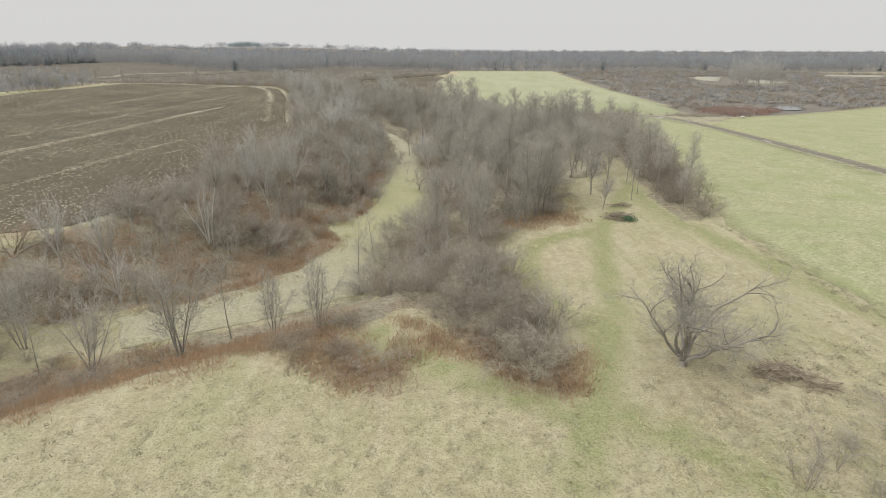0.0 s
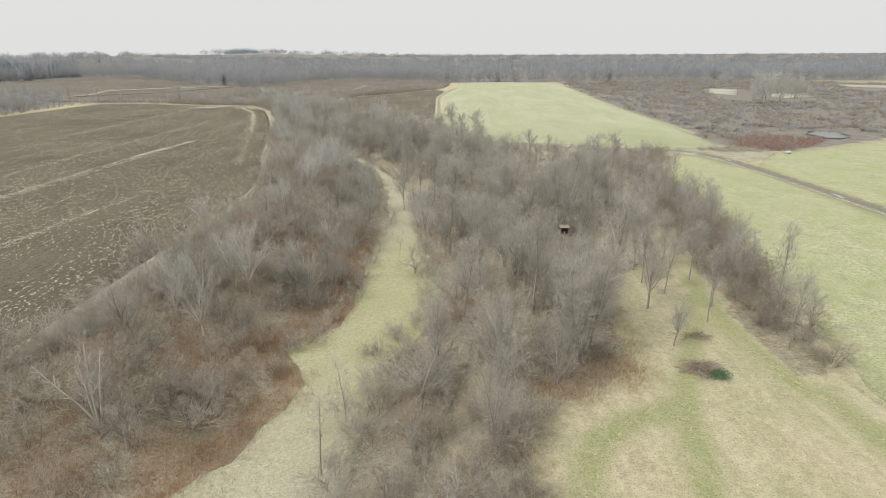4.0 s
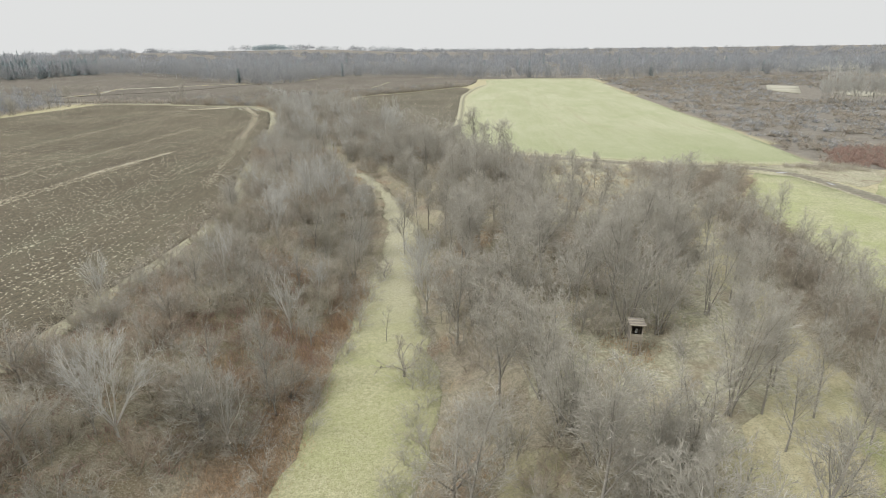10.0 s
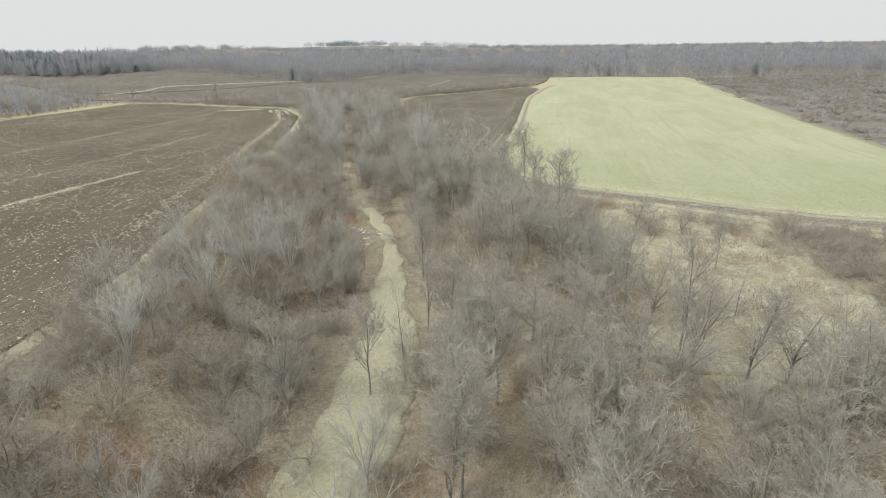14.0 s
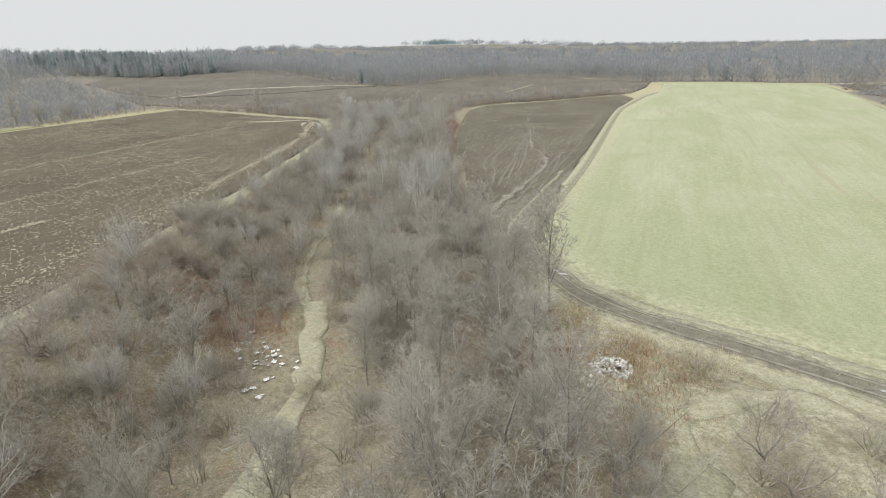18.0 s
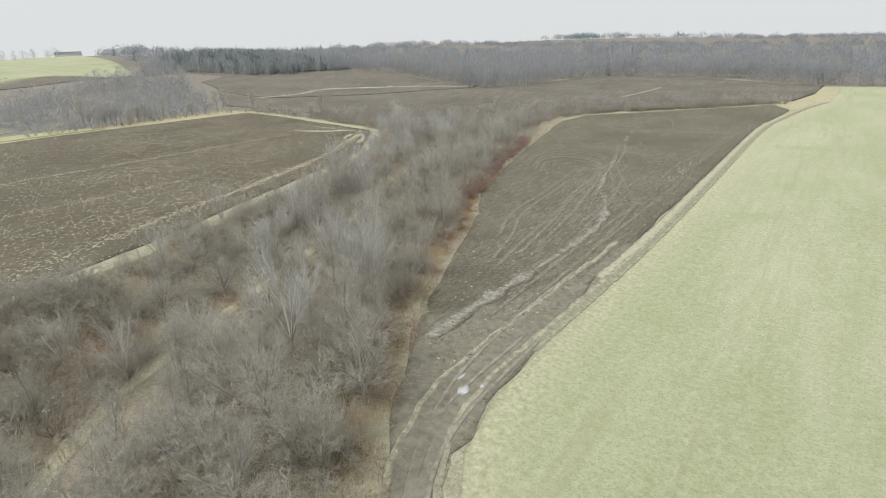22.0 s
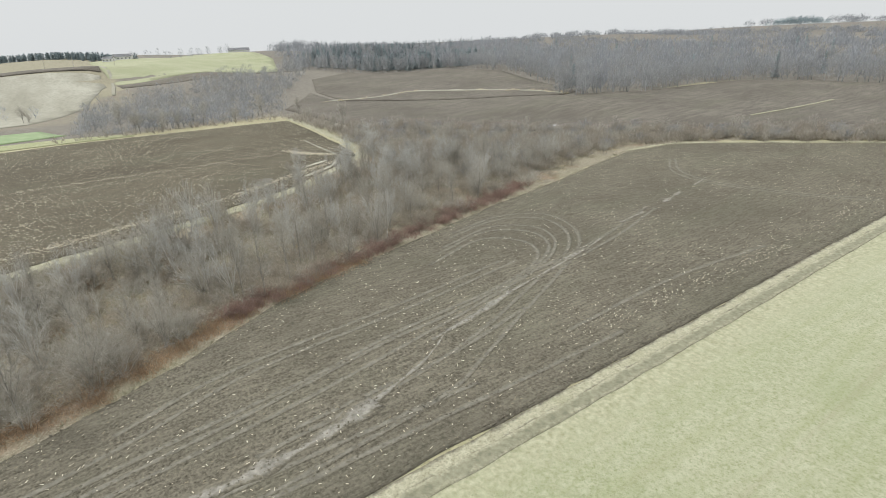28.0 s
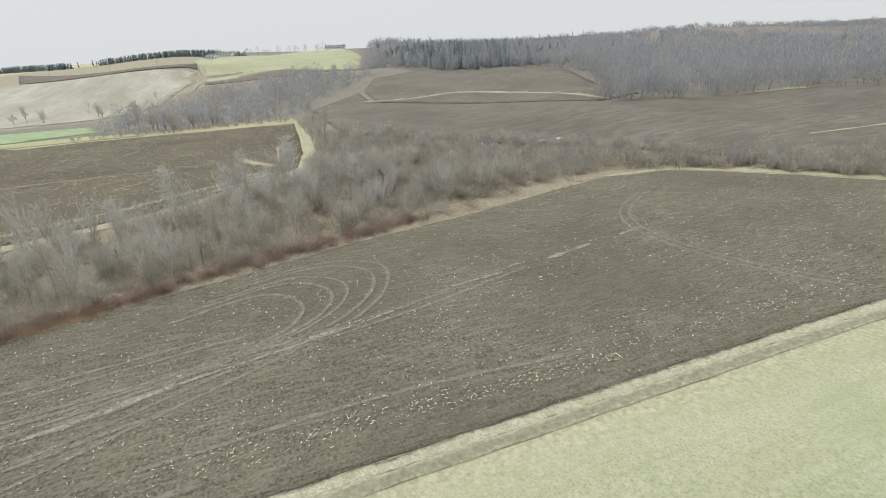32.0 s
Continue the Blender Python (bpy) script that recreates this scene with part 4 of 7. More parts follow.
def shrub_arrays(kind, seed):
    """Points and triangles of one bare shrub, tuft of weeds or far tree."""
    rng = random.Random(seed)
    w = Wood()
    up = Vector((0, 0, 1))
    if kind == "shrub":
        for i in range(13):
            a, r = rng.uniform(0, 6.28), rng.uniform(0, 0.6)
            tr = w.limb(Vector((r * math.cos(a), r * math.sin(a), -0.1)), turned(up, rng.uniform(0.05, 0.9), a + rng.uniform(-0.5, 0.5)), rng.uniform(1.7, 2.7), 0.022, 0.0, 2, 3, 0.14, 0.0, rng)
            fork(w, tr, 1.1, 0.0, (7, 6), 0.85, rng, 0.15, 0.02, 0.0165, 0)
    elif kind == "dome":
        for i in range(12):
            a, r = i * 0.52 + rng.uniform(-0.3, 0.3), rng.uniform(0.1, 0.6)
            lean = 0.12 + 0.95 * ((i * 5) % 12) / 12 + rng.uniform(-0.1, 0.1)
            tr = w.limb(Vector((r * math.cos(a), r * math.sin(a), -0.15)), turned(up, lean, a), rng.uniform(3.3, 4.3) * (1 - 0.12 * lean), 0.055, 0.012, 4, 3, 0.13, -0.03, rng)
            fork(w, tr, 1.55, 0.0, (8, 5, 3), 0.8, rng, 0.25, 0.03, 0.016, 0)
    elif kind == "arching":
        for i in range(16):
            a = rng.uniform(0, 6.28)
            tr = w.limb(Vector((0.4 * math.cos(a), 0.4 * math.sin(a), -0.1)), turned(up, rng.uniform(0.1, 0.7), a), rng.uniform(2.4, 3.6), 0.022, 0.0, 3, 3, 0.1, -0.2, rng)
            fork(w, tr, 0.95, 0.0, (7, 6), 0.75, rng, 0.2, -0.08, 0.0165, 0)
    elif kind == "sapling":
        for i in range(7):
            a = rng.uniform(0, 6.28)
            tr = w.limb(Vector((0.5 * math.cos(a), 0.5 * math.sin(a), -0.1)), turned(up, rng.uniform(0.03, 0.25), a), rng.uniform(3.4, 5.0), 0.035, 0.0, 3, 3, 0.05, 0.03, rng)
            fork(w, tr, 1.1, 0.0, (10, 6), 0.65, rng, 0.2, 0.1, 0.018, 0)
    elif kind == "weeds":
        for i in range(42):
            a, r = rng.uniform(0, 6.28), 1.2 * math.sqrt(rng.random())
            w.sliver(Vector((r * math.cos(a), r * math.sin(a), -0.05)), turned(up, rng.uniform(0.1, 0.9), rng.uniform(0, 6.28)), rng.uniform(0.5, 1.1), 0.03, rng)
    elif kind == "tuft":
        for i in range(14):
            a, r = rng.uniform(0, 6.28), 0.4 * math.sqrt(rng.random())
            w.sliver(Vector((r * math.cos(a), r * math.sin(a), -0.03)), turned(up, rng.uniform(0.3, 1.2), rng.uniform(0, 6.28)), rng.uniform(0.25, 0.5), 0.03, rng)
    elif kind == "far_shrub":
        for i in range(9):
            a = rng.uniform(0, 6.28)
            tr = w.sliver(Vector((0.6 * math.cos(a), 0.6 * math.sin(a), -0.2)), turned(up, rng.uniform(0.05, 0.9), a), rng.uniform(1.6, 2.8), 0.05, rng)
            fork(w, tr, 1.1, 0.0, (7,), 0.8, rng, 0.2, 0, 0.075, 0)
    elif kind == "far_tree":
        h, wide = rng.uniform(11, 14.5), rng.uniform(2.4, 3.6)
        w.limb(Vector((0, 0, -0.3)), up, h * 0.9, 0.17, 0.0, 1, 3, 0.0, 0, rng)
        for i in range(95):
            a, r, z = rng.uniform(0, 6.28), math.sqrt(rng.random()), rng.uniform(0.1, 1.0)
            r *= wide * math.sin(math.pi * min(1.0, 0.12 + 0.86 * z)) ** 0.6
            w.sliver(Vector((r * math.cos(a), r * math.sin(a), h * (0.06 + 0.8 * z))), turned(up, rng.uniform(0.1, 0.9), a + rng.uniform(-0.6, 0.6)), rng.uniform(1.2, 2.6), rng.uniform(0.05, 0.13), rng)
    elif kind == "low_dome":
        for i in range(14):
            a = i * 0.45 + rng.uniform(-0.3, 0.3)
            tr = w.sliver(Vector((0.4 * math.cos(a), 0.4 * math.sin(a), -0.15)), turned(up, 0.1 + 1.0 * ((i * 5) % 14) / 14, a), rng.uniform(2.6, 3.8), 0.05, rng)
            fork(w, tr, 1.5, 0.0, (8, 4), 0.85, rng, 0.3, 0.03, 0.032, 0)
    elif kind == "fine_canopy":
        for i in range(270):
            a, r = rng.uniform(0, 6.28), math.sqrt(rng.random())
            top = (12.5 + 1.5 * math.sin(3 * a + seed)) * math.sqrt(max(0.05, 1 - 0.7 * r * r))
            w.sliver(Vector((6.5 * r * math.cos(a), 6.5 * r * math.sin(a), top * rng.random() ** 0.6)), turned(up, rng.uniform(0.05, 1.1), rng.uniform(0, 6.28)), rng.uniform(0.9, 2.1), rng.uniform(0.06, 0.15), rng)
    elif kind == "canopy":
        for i in range(150):
            a, r = rng.uniform(0, 6.28), math.sqrt(rng.random())
            top = (12.5 + 1.5 * math.sin(3 * a + seed)) * math.sqrt(max(0.05, 1 - 0.75 * r * r))
            w.sliver(Vector((8 * r * math.cos(a), 8 * r * math.sin(a), top * rng.random() ** 0.5)), turned(up, rng.uniform(0.05, 0.7), rng.uniform(0, 6.28)), rng.uniform(1.6, 3.4), rng.uniform(0.15, 0.4), rng)
    elif kind == "conifer":
        w.limb(Vector((0, 0, -0.3)), up, 12.0, 0.2, 0.0, 1, 3, 0.0, 0, rng)
        for k in range(14):
            z = 1.0 + 10.8 * k / 14
            rad = 2.5 * (1 - (z - 1.0) / 11.6) + 0.15
            for j in range(9):
                a = j * 0.698 + rng.uniform(-0.3, 0.3)
                w.limb(Vector((0, 0, z)), Vector((math.cos(a), math.sin(a), -0.28 + 0.02 * k)), rad * rng.uniform(0.75, 1.15), 0.34, 0.0, 1, 3, 0.0, 0, rng)
    elif kind == "pine":
        w.limb(Vector((0, 0, -0.3)), up, 12.0, 0.22, 0.0, 1, 4, 0.0, 0, rng)
        for k in range(30):
            z = rng.uniform(3.5, 12.5)
            a = rng.uniform(0, 6.28)
            w.limb(Vector((0, 0, z - 0.8)), Vector((math.cos(a), math.sin(a), rng.uniform(0.0, 0.5))), rng.uniform(1.4, 3.0) * (1.25 - z / 16), 0.65, 0.0, 1, 3, 0.0, 0, rng)
    return np.array(w.v), np.array(w.f)


def strew(name, kinds, places, mat, label, category, tall=(0.8, 1.25), wide=(0.85, 1.3), seed=1, sink=0.0):
    """Many plants of the given shapes, as one mass of growth."""
    rng = np.random.RandomState(seed)
    vs, fs, base = [], [], 0
    zs = ground_z(places[:, 0], places[:, 1])
    for (x, y), z in zip(places, zs):
        v, f = kinds[rng.randint(len(kinds))]
        a, s, k = rng.uniform(0, 6.28), rng.uniform(*wide), rng.uniform(*tall)
        ca, sa = math.cos(a) * s, math.sin(a) * s
        vs.append(np.column_stack([v[:, 0] * ca - v[:, 1] * sa + x, v[:, 0] * sa + v[:, 1] * ca + y, v[:, 2] * k + z - sink]))
        fs.append(f + base)
        base += len(v)
    if not vs:
        return None
    return tagged(new(name, fast_mesh(name, np.concatenate(vs), np.concatenate(fs), mat)), label, category, kind="stuff")


def scatter(poly, spacing, seed, jitter=0.5, holes=(), patchy=0.0, size=12.0):
    """Uneven places in the outline, about that far apart, with holes (x, y, r) and patches left out."""
    rng = np.random.RandomState(seed)
    xs, ys = [p[0] for p in poly], [p[1] for p in poly]
    gx, gy = np.meshgrid(np.arange(min(xs), max(xs), spacing), np.arange(min(ys), max(ys), spacing))
    gx = gx.ravel() + rng.uniform(-jitter, jitter, gx.size) * spacing
    gy = gy.ravel() + rng.uniform(-jitter, jitter, gy.size) * spacing
    keep = inside(poly, gx, gy)
    for hx, hy, r in holes:
        keep &= np.hypot(gx - hx, gy - hy) > r
    gx, gy = gx[keep], gy[keep]
    if patchy:
        n = np.array([noise.noise(Vector((a / size, b / size, seed * 3.7))) for a, b in zip(gx, gy)])
        keep = n > patchy - 0.5
        gx, gy = gx[keep], gy[keep]
    return np.column_stack([gx, gy])


def clear_of(places, line, gap):
    """The places that keep that far from the line."""
    pts = np.array([(q.x, q.y) for q in curve_points([(a, b, 0) for a, b in line], 1.0)])
    return places[np.array([np.hypot(pts[:, 0] - x, pts[:, 1] - y).min() > gap for x, y in places])]


def blob(x, y, rx, ry, seed, n=16):
    rng = random.Random(seed)
    return [(x + rx * rng.uniform(0.75, 1.2) * math.cos(2 * math.pi * k / n), y + ry * rng.uniform(0.75, 1.2) * math.sin(2 * math.pi * k / n)) for k in range(n)]


def band(line, width, spacing, seed):
    """Uneven places along a line."""
    rng = np.random.RandomState(seed)
    pts = curve_points([(a, b, 0) for a, b in line], spacing)
    out = []
    for p in pts:
        for k in range(max(1, int(width / spacing))):
            out.append((p.x + rng.uniform(-0.5, 0.5) * width, p.y + rng.uniform(-0.5, 0.5) * width))
    return np.array(out)


SHRUB = [shrub_arrays("shrub", i) for i in range(6)]
ARCH = [shrub_arrays("arching", 20 + i) for i in range(4)]
SAPLING = [shrub_arrays("sapling", 30 + i) for i in range(4)]
WEEDS = [shrub_arrays("weeds", 40 + i) for i in range(6)]
TUFT = [shrub_arrays("tuft", 45 + i) for i in range(6)]
FAR_SHRUB = [shrub_arrays("far_shrub", 50 + i) for i in range(6)]
FAR_TREE = [shrub_arrays("far_tree", 60 + i) for i in range(9)]
LOW_DOME = [shrub_arrays("low_dome", 300 + i) for i in range(6)]
FINE_CANOPY = [shrub_arrays("fine_canopy", 175 + i) for i in range(6)]
CANOPY = [shrub_arrays("canopy", 165 + i) for i in range(6)]
_pick = np.random.RandomState(77)
SHRUB, ARCH = ([(v, f[_pick.random_sample(len(f)) < 0.86]) for v, f in kind] for kind in (SHRUB, ARCH))      # broken and missing twigs
CONIFER = [shrub_arrays("conifer", 70 + i) for i in range(3)]
PINE = [shrub_arrays("pine", 80 + i) for i in range(4)]

# clearings that stay open
OPEN = [(-10, 197, 5), (-14, 207, 5), (-7, 187, 4.5), (12, 216, 7), (13, 208, 5.5), (8, 224, 4.5), (20, 113, 7), (27, 100, 5), (31, 172, 10), (24, 190, 7), (14, 110, 4), (28, 205, 6)]

# shrubs of the west bank, the south band, the centre wood and the east thicket
_bank = clear_of(scatter(WEST_BANK, 5.0, 1, patchy=0.1, size=9, holes=[(x, y, 0.7 * r) for x, y, r in RUST_SPOTS]), PATH_W, 2.6)
strew("west_bank_scrub", SHRUB + ARCH, _bank[::2], TWIG_DARK, "dense brown leafless scrub on the bank", "scrub", (0.7, 1.35), (1.2, 1.9), seed=11)
strew("west_bank_shrubs", SHRUB + ARCH, _bank[1::2], TWIG, "dense grey leafless shrubs on the bank", "scrub", (0.9, 1.6), (1.3, 2.1), seed=10)
strew("west_bank_saplings", SAPLING, scatter(WEST_BANK, 6.5, 2, patchy=0.3), TWIG, "grey leafless saplings among the scrub", "scrub", seed=12)
strew("south_band_scrub", SHRUB, np.concatenate([scatter([(-110, 10), (-80, 40), (-45, 50), (-33, 45), (-29, 38), (-33, 31), (-60, 14), (-90, -5)], 3.2, 3, patchy=0.2, size=7), scatter([(-15, 40.5), (-8.5, 39.5), (-6, 46), (-14, 47)], 2.6, 62, patchy=0.05), scatter([(-85, 52), (-62, 60), (-50, 60), (-42, 62), (-40, 57), (-50, 52), (-80, 42)], 3.6, 57, patchy=0.1)]), TWIG_DARK, "grey-brown leafless scrub along the foot of the slope", "scrub", (0.45, 0.85), seed=13)
strew("tongue_thicket", SHRUB + ARCH, scatter([(-9, 66), (-7, 57), (-3, 51), (2, 43), (6, 38.5), (8.5, 37.5), (10, 40), (9.5, 52), (7, 60), (7, 68)], 2.3, 33), TWIG_DARK, "dense low brown thicket at the meadow edge", "scrub", (0.5, 0.95), (0.8, 1.25), seed=34)
_wood = scatter(CENTRE_WOOD, 4.4, 4, holes=OPEN, patchy=0.12, size=9)
strew("wood_scrub", SHRUB + ARCH, _wood[::2], TWIG_DARK, "dense brown leafless undergrowth of the wood", "scrub", (0.6, 1.2), (1.2, 1.9), seed=14)
strew("wood_shrubs", SHRUB + ARCH + SAPLING, _wood[1::2], TWIG, "dense grey leafless shrubs of the wood", "scrub", (0.8, 1.5), (1.2, 2.0), seed=15)
strew("east_thicket_scrub", SHRUB + ARCH, scatter(THICKET_E, 2.9, 5), TWIG_DARK, "dense brown thicket beside the hay meadow", "scrub", (1.0, 1.5), (1.2, 1.7), seed=16)

strew("path_side_shrubs", SHRUB + ARCH, np.concatenate([band([(-11, 66), (-11.5, 74), (-11, 82), (-9, 92), (-6, 100), (-3.5, 108), (-3, 121), (-6, 136)], 3.5, 2.6, 58), band([(-8, 150), (-7, 160), (-7.5, 173)], 3.0, 2.8, 59), band([(-21, 90), (-19, 98), (-15, 110), (-14.5, 124), (-14, 140), (-14.5, 150)], 3.0, 3.4, 60)]), TWIG, "grey leafless shrubs leaning over the mown path", "scrub", (0.7, 1.3), (0.9, 1.4), seed=36)
strew("far_bank_scrub", SHRUB + ARCH, scatter([(-36, 228), (-62, 213), (-70, 258), (-83, 302), (-62, 290), (-48, 256)], 4.2, 67, patchy=0.15), TWIG_BROWN, "dense brown scrub on the far bank", "scrub", (0.7, 1.3), (1.2, 1.8), seed=40)
# large rounded shrubs that can be told apart
DOMES = [fast_mesh("leafless_shrub", *shrub_arrays("dome", 200 + i), TWIG_VARIED) for i in range(7)]


def shrubs(places, group, label, scale, seed):
    rng = random.Random(seed)
    for x, y in places:
        x, y = float(x), float(y)
        k = rng.uniform(*scale)
        o = tagged(new("leafless_shrub", rng.choice(DOMES)), label, "shrub", group)
        o.matrix_basis = pose(x, y, float(ground_z(x, y)), rng.uniform(-6, 6), rng.uniform(-6, 6), rng.uniform(0, 360)) @ Matrix.Diagonal((k * rng.uniform(1.0, 1.3), k * rng.uniform(1.0, 1.3), k * rng.uniform(0.85, 1.15), 1))


_free = [(x, y, 0.85 * r) for x, y, r in RUST_SPOTS]
_dome = clear_of(scatter(WEST_BANK, 5.3, 101, holes=_free), PATH_W, 3.8)
shrubs(_dome[_dome[:, 1] < 250], "rounded shrubs on the bank", "rounded leafless shrub with dense grey-brown twigs on the bank", (0.85, 1.4), 1)
_dome = clear_of(scatter(CENTRE_WOOD, 6.4, 102, holes=OPEN + [(34, 150, 14)]), PATH_E, 3.4)
shrubs(_dome[_dome[:, 1] < 262], "rounded shrubs in the wood", "rounded leafless shrub with dense twigs among the trees", (0.7, 1.15), 2)
shrubs([(-6.4, 92), (-6.8, 87.5), (-3.2, 89), (-7.6, 82), (-8.2, 75.5), (-4.4, 78), (-9.5, 66.5), (-5.2, 68), (-2.5, 73), (-1.8, 84)], "rounded shrubs beside the path", "rounded leafless shrub with dense twigs beside the mown path", (0.75, 1.05), 3)

_domes = [shrub_arrays("dome", 200 + i) for i in range(4)]
_spots = clear_of(np.concatenate([scatter([(9, 205), (5, 222), (-1, 233), (-10, 247), (-17, 260), (-25, 272), (-32, 291), (-41, 311), (-50, 310), (-50, 290), (-42, 262), (-31, 240), (-14, 205)], 5.2, 103), scatter([(-64, 232), (-72, 263), (-86, 306), (-80, 325), (-66, 308), (-52, 275), (-46, 250)], 5.8, 104, holes=_free)]), [(-32.5, 228), (-43.5, 243), (-47, 254), (-56, 284)], 3.0)
strew("valley_shrubs", _domes, _spots, TWIG, "rounded leafless shrubs filling the narrow valley", "scrub", (0.7, 1.1), (0.9, 1.3), seed=105)

# rust-brown weeds along the path, the slope foot and the thickets
_weeds = np.concatenate([scatter(SOUTH_SLOPE, 1.4, 35, patchy=0.35, size=5), band([(a - 2.5, b) for a, b in PATH_W[1:14]], 6, 1.2, 36), band([(-4, 46), (2, 41), (7, 36), (11, 36), (12, 41)], 2.4, 0.8, 37), band([(-11.5, 40.5), (-8, 38.2), (-5, 36.8), (-3, 40), (-1.5, 43)], 4.5, 1.0, 38), band([(-36, 37), (-28, 42), (-20, 44.5), (-10, 46)], 9, 1.15, 41), scatter(WEST_BANK, 2.6, 39, patchy=0.5, size=9)] + [scatter(blob(x, y, r, r, int(x * 7 + y)), 1.5, int(abs(x) * 3 + y), patchy=0.2, size=4) for x, y, r in RUST_SPOTS])
strew("rust_weeds", WEEDS, _weeds, WEED, "rust-brown dead weeds at the scrub edge", "weeds", (0.5, 1.0), seed=17)
strew("dark_rust_weeds", WEEDS, np.concatenate([scatter([(-52, 72), (-46, 84), (-45, 150), (-16, 150), (-17, 118), (-22, 96), (-25, 80), (-34, 66)], 2.0, 66, patchy=0.3, size=8), scatter([(-41.2, 211.3), (-54.7, 217.9), (-57.2, 228.0), (-44.3, 232.6), (-35.4, 225.7), (-34.5, 216.4)], 1.2, 63, patchy=0.15), scatter([(-28.5, 117.9), (-33.9, 122.6), (-28.0, 130.2), (-18.1, 131.3), (-14.9, 123.9)], 1.2, 64, patchy=0.15), band([(-11, 40), (-8, 37.6), (-5.5, 36.4), (-3.5, 38.5), (-2, 42.5)], 3.6, 1.3, 65)]), TWIG_RED, "dark rust-brown dead weeds and brambles", "weeds", (0.5, 1.1), seed=38)
strew("meadow_edge_shrubs", SHRUB, np.array([(-7.5, 38), (-5, 37.6), (-4, 39.5), (-6.8, 40.2), (-9, 40)]), TWIG_BROWN, "low brown brambles at the meadow edge", "scrub", (0.35, 0.55), (0.7, 1.0), seed=39)
strew("field_edge_weeds", WEEDS, np.concatenate([band([(a - 3.2, b) for a, b in EAST_EDGE], 4.0, 0.9, 61), band([(-45, 321), (-50, 336)], 3.6, 0.8, 161), scatter([(3, 229), (7, 216), (8, 204), (15, 200), (18, 211), (22, 219), (12, 225.5), (5, 231)], 1.3, 162, patchy=0.2, size=4), scatter([(18, 165), (38, 163), (44, 180), (42, 204), (30, 199), (24, 190), (19, 183)], 2.0, 163, patchy=0.5, size=6)]), WEED, "rust-brown weeds along the ploughed field", "weeds", (0.5, 1.0), seed=37)
_pale = np.concatenate([band([(9, 54), (7, 62), (8, 71), (13, 76), (19, 79), (23, 92)], 2.5, 1.2, 42), scatter(CENTRE_WOOD, 4.5, 43, patchy=0.4), band([(-6, 242), (-12, 250), (-16, 257), (-21, 266), (-26, 276), (-31, 287)], 3.0, 0.8, 44)])
strew("pale_weeds", WEEDS, _pale, WEED_PALE, "pale dead weeds and grasses under the trees", "weeds", (0.4, 0.8), seed=18)
strew("dogwood_edge", WEEDS + SHRUB[:2], np.concatenate([band([(-43, 313), (-51, 335), (-57, 354), (-65, 380), (-70, 390)], 4.0, 1.0, 45), band([(45, 98), (52, 130), (57, 165), (70, 202)], 3.0, 1.6, 46)]), TWIG_RED, "dark red dogwood stems along the field edge", "scrub", (0.5, 0.95), (0.8, 1.2), seed=19)
_tuft = np.concatenate([scatter([(-60, -5), (-34, 29), (-10, 40), (4, 36), (14, 30), (40, 45), (44, 20), (40, -10)], 1.5, 47), band([(45, 35), (44, 55), (43.5, 76)], 3.5, 0.7, 48), band([(18, 30), (28, 34), (36, 44)], 12, 1.1, 49)])
strew("meadow_tufts", TUFT, _tuft, VERGE, "tufts of dry bleached grass in the meadow", "grass", (0.5, 1.0), seed=20)
strew("path_tufts", TUFT, scatter(PATH_W + PATH_E, 1.15, 52, patchy=0.25, size=4), VERGE, "tufts of pale grass on the mown path", "grass", (0.35, 0.7), (0.6, 1.1), seed=22)
strew("meadow_weeds", TUFT, np.concatenate([scatter([(12, 30), (12, 44), (9, 54), (9, 70), (20, 77), (34, 82), (40, 100), (42, 76), (43, 46), (36, 34)], 1.7, 53, patchy=0.35, size=5), scatter([(14, 24), (14, 31), (17, 45), (28, 50), (40, 40), (36, 26)], 1.1, 54, patchy=0.3, size=5)]), WEED_PALE, "matted pale weeds in the meadow", "grass", (0.3, 0.6), (0.7, 1.3), seed=24)

# ---- single trees ----
TREES, LUMBER = {}, {}
for _kind, _count, _bark, _twig in (("spreading", 4, BARK, TWIG), ("upright", 4, BARK, TWIG), ("clump", 3, BARK, TWIG), ("slim", 3, BARK, TWIG), ("orchard", 2, BARK, TWIG_BROWN), ("vase", 3, BARK_PALE, TWIG_PALE), ("snag", 2, BARK_PALE, BARK_PALE), ("veteran", 1, BARK, TWIG)):
    TREES[_kind], LUMBER[_kind] = [], []
    for _i in range(_count):
        _t, _c = tree_meshes(_kind, 100 + 7 * _i + len(_kind))
        LUMBER[_kind].append(((np.array(_t.v), np.array(_t.f)), (np.array(_c.v), np.array(_c.f))))
        TREES[_kind].append((_t.mesh("trunk", _bark), _c.mesh("crown", _twig)))
TREES["pale"] = TREES["vase"]
LABELS = {"spreading": ("spreading leafless tree with a grey trunk", "leafless spreading trees"), "upright": ("tall slender leafless tree with upswept branches", "leafless upright trees"),
          "clump": ("leafless tree of several stems from one base", "leafless many-stemmed trees"), "slim": ("slim young leafless tree", "young leafless trees"),
          "orchard": ("small crooked leafless tree with a dark forked trunk", "small crooked trees"), "snag": ("dead bleached tree with broken bare stems", "dead trees"),
          "veteran": ("large old leafless tree with long sprawling limbs", "old trees"), "pale": ("leafless tree with a pale grey feathery crown", "pale leafless trees")}


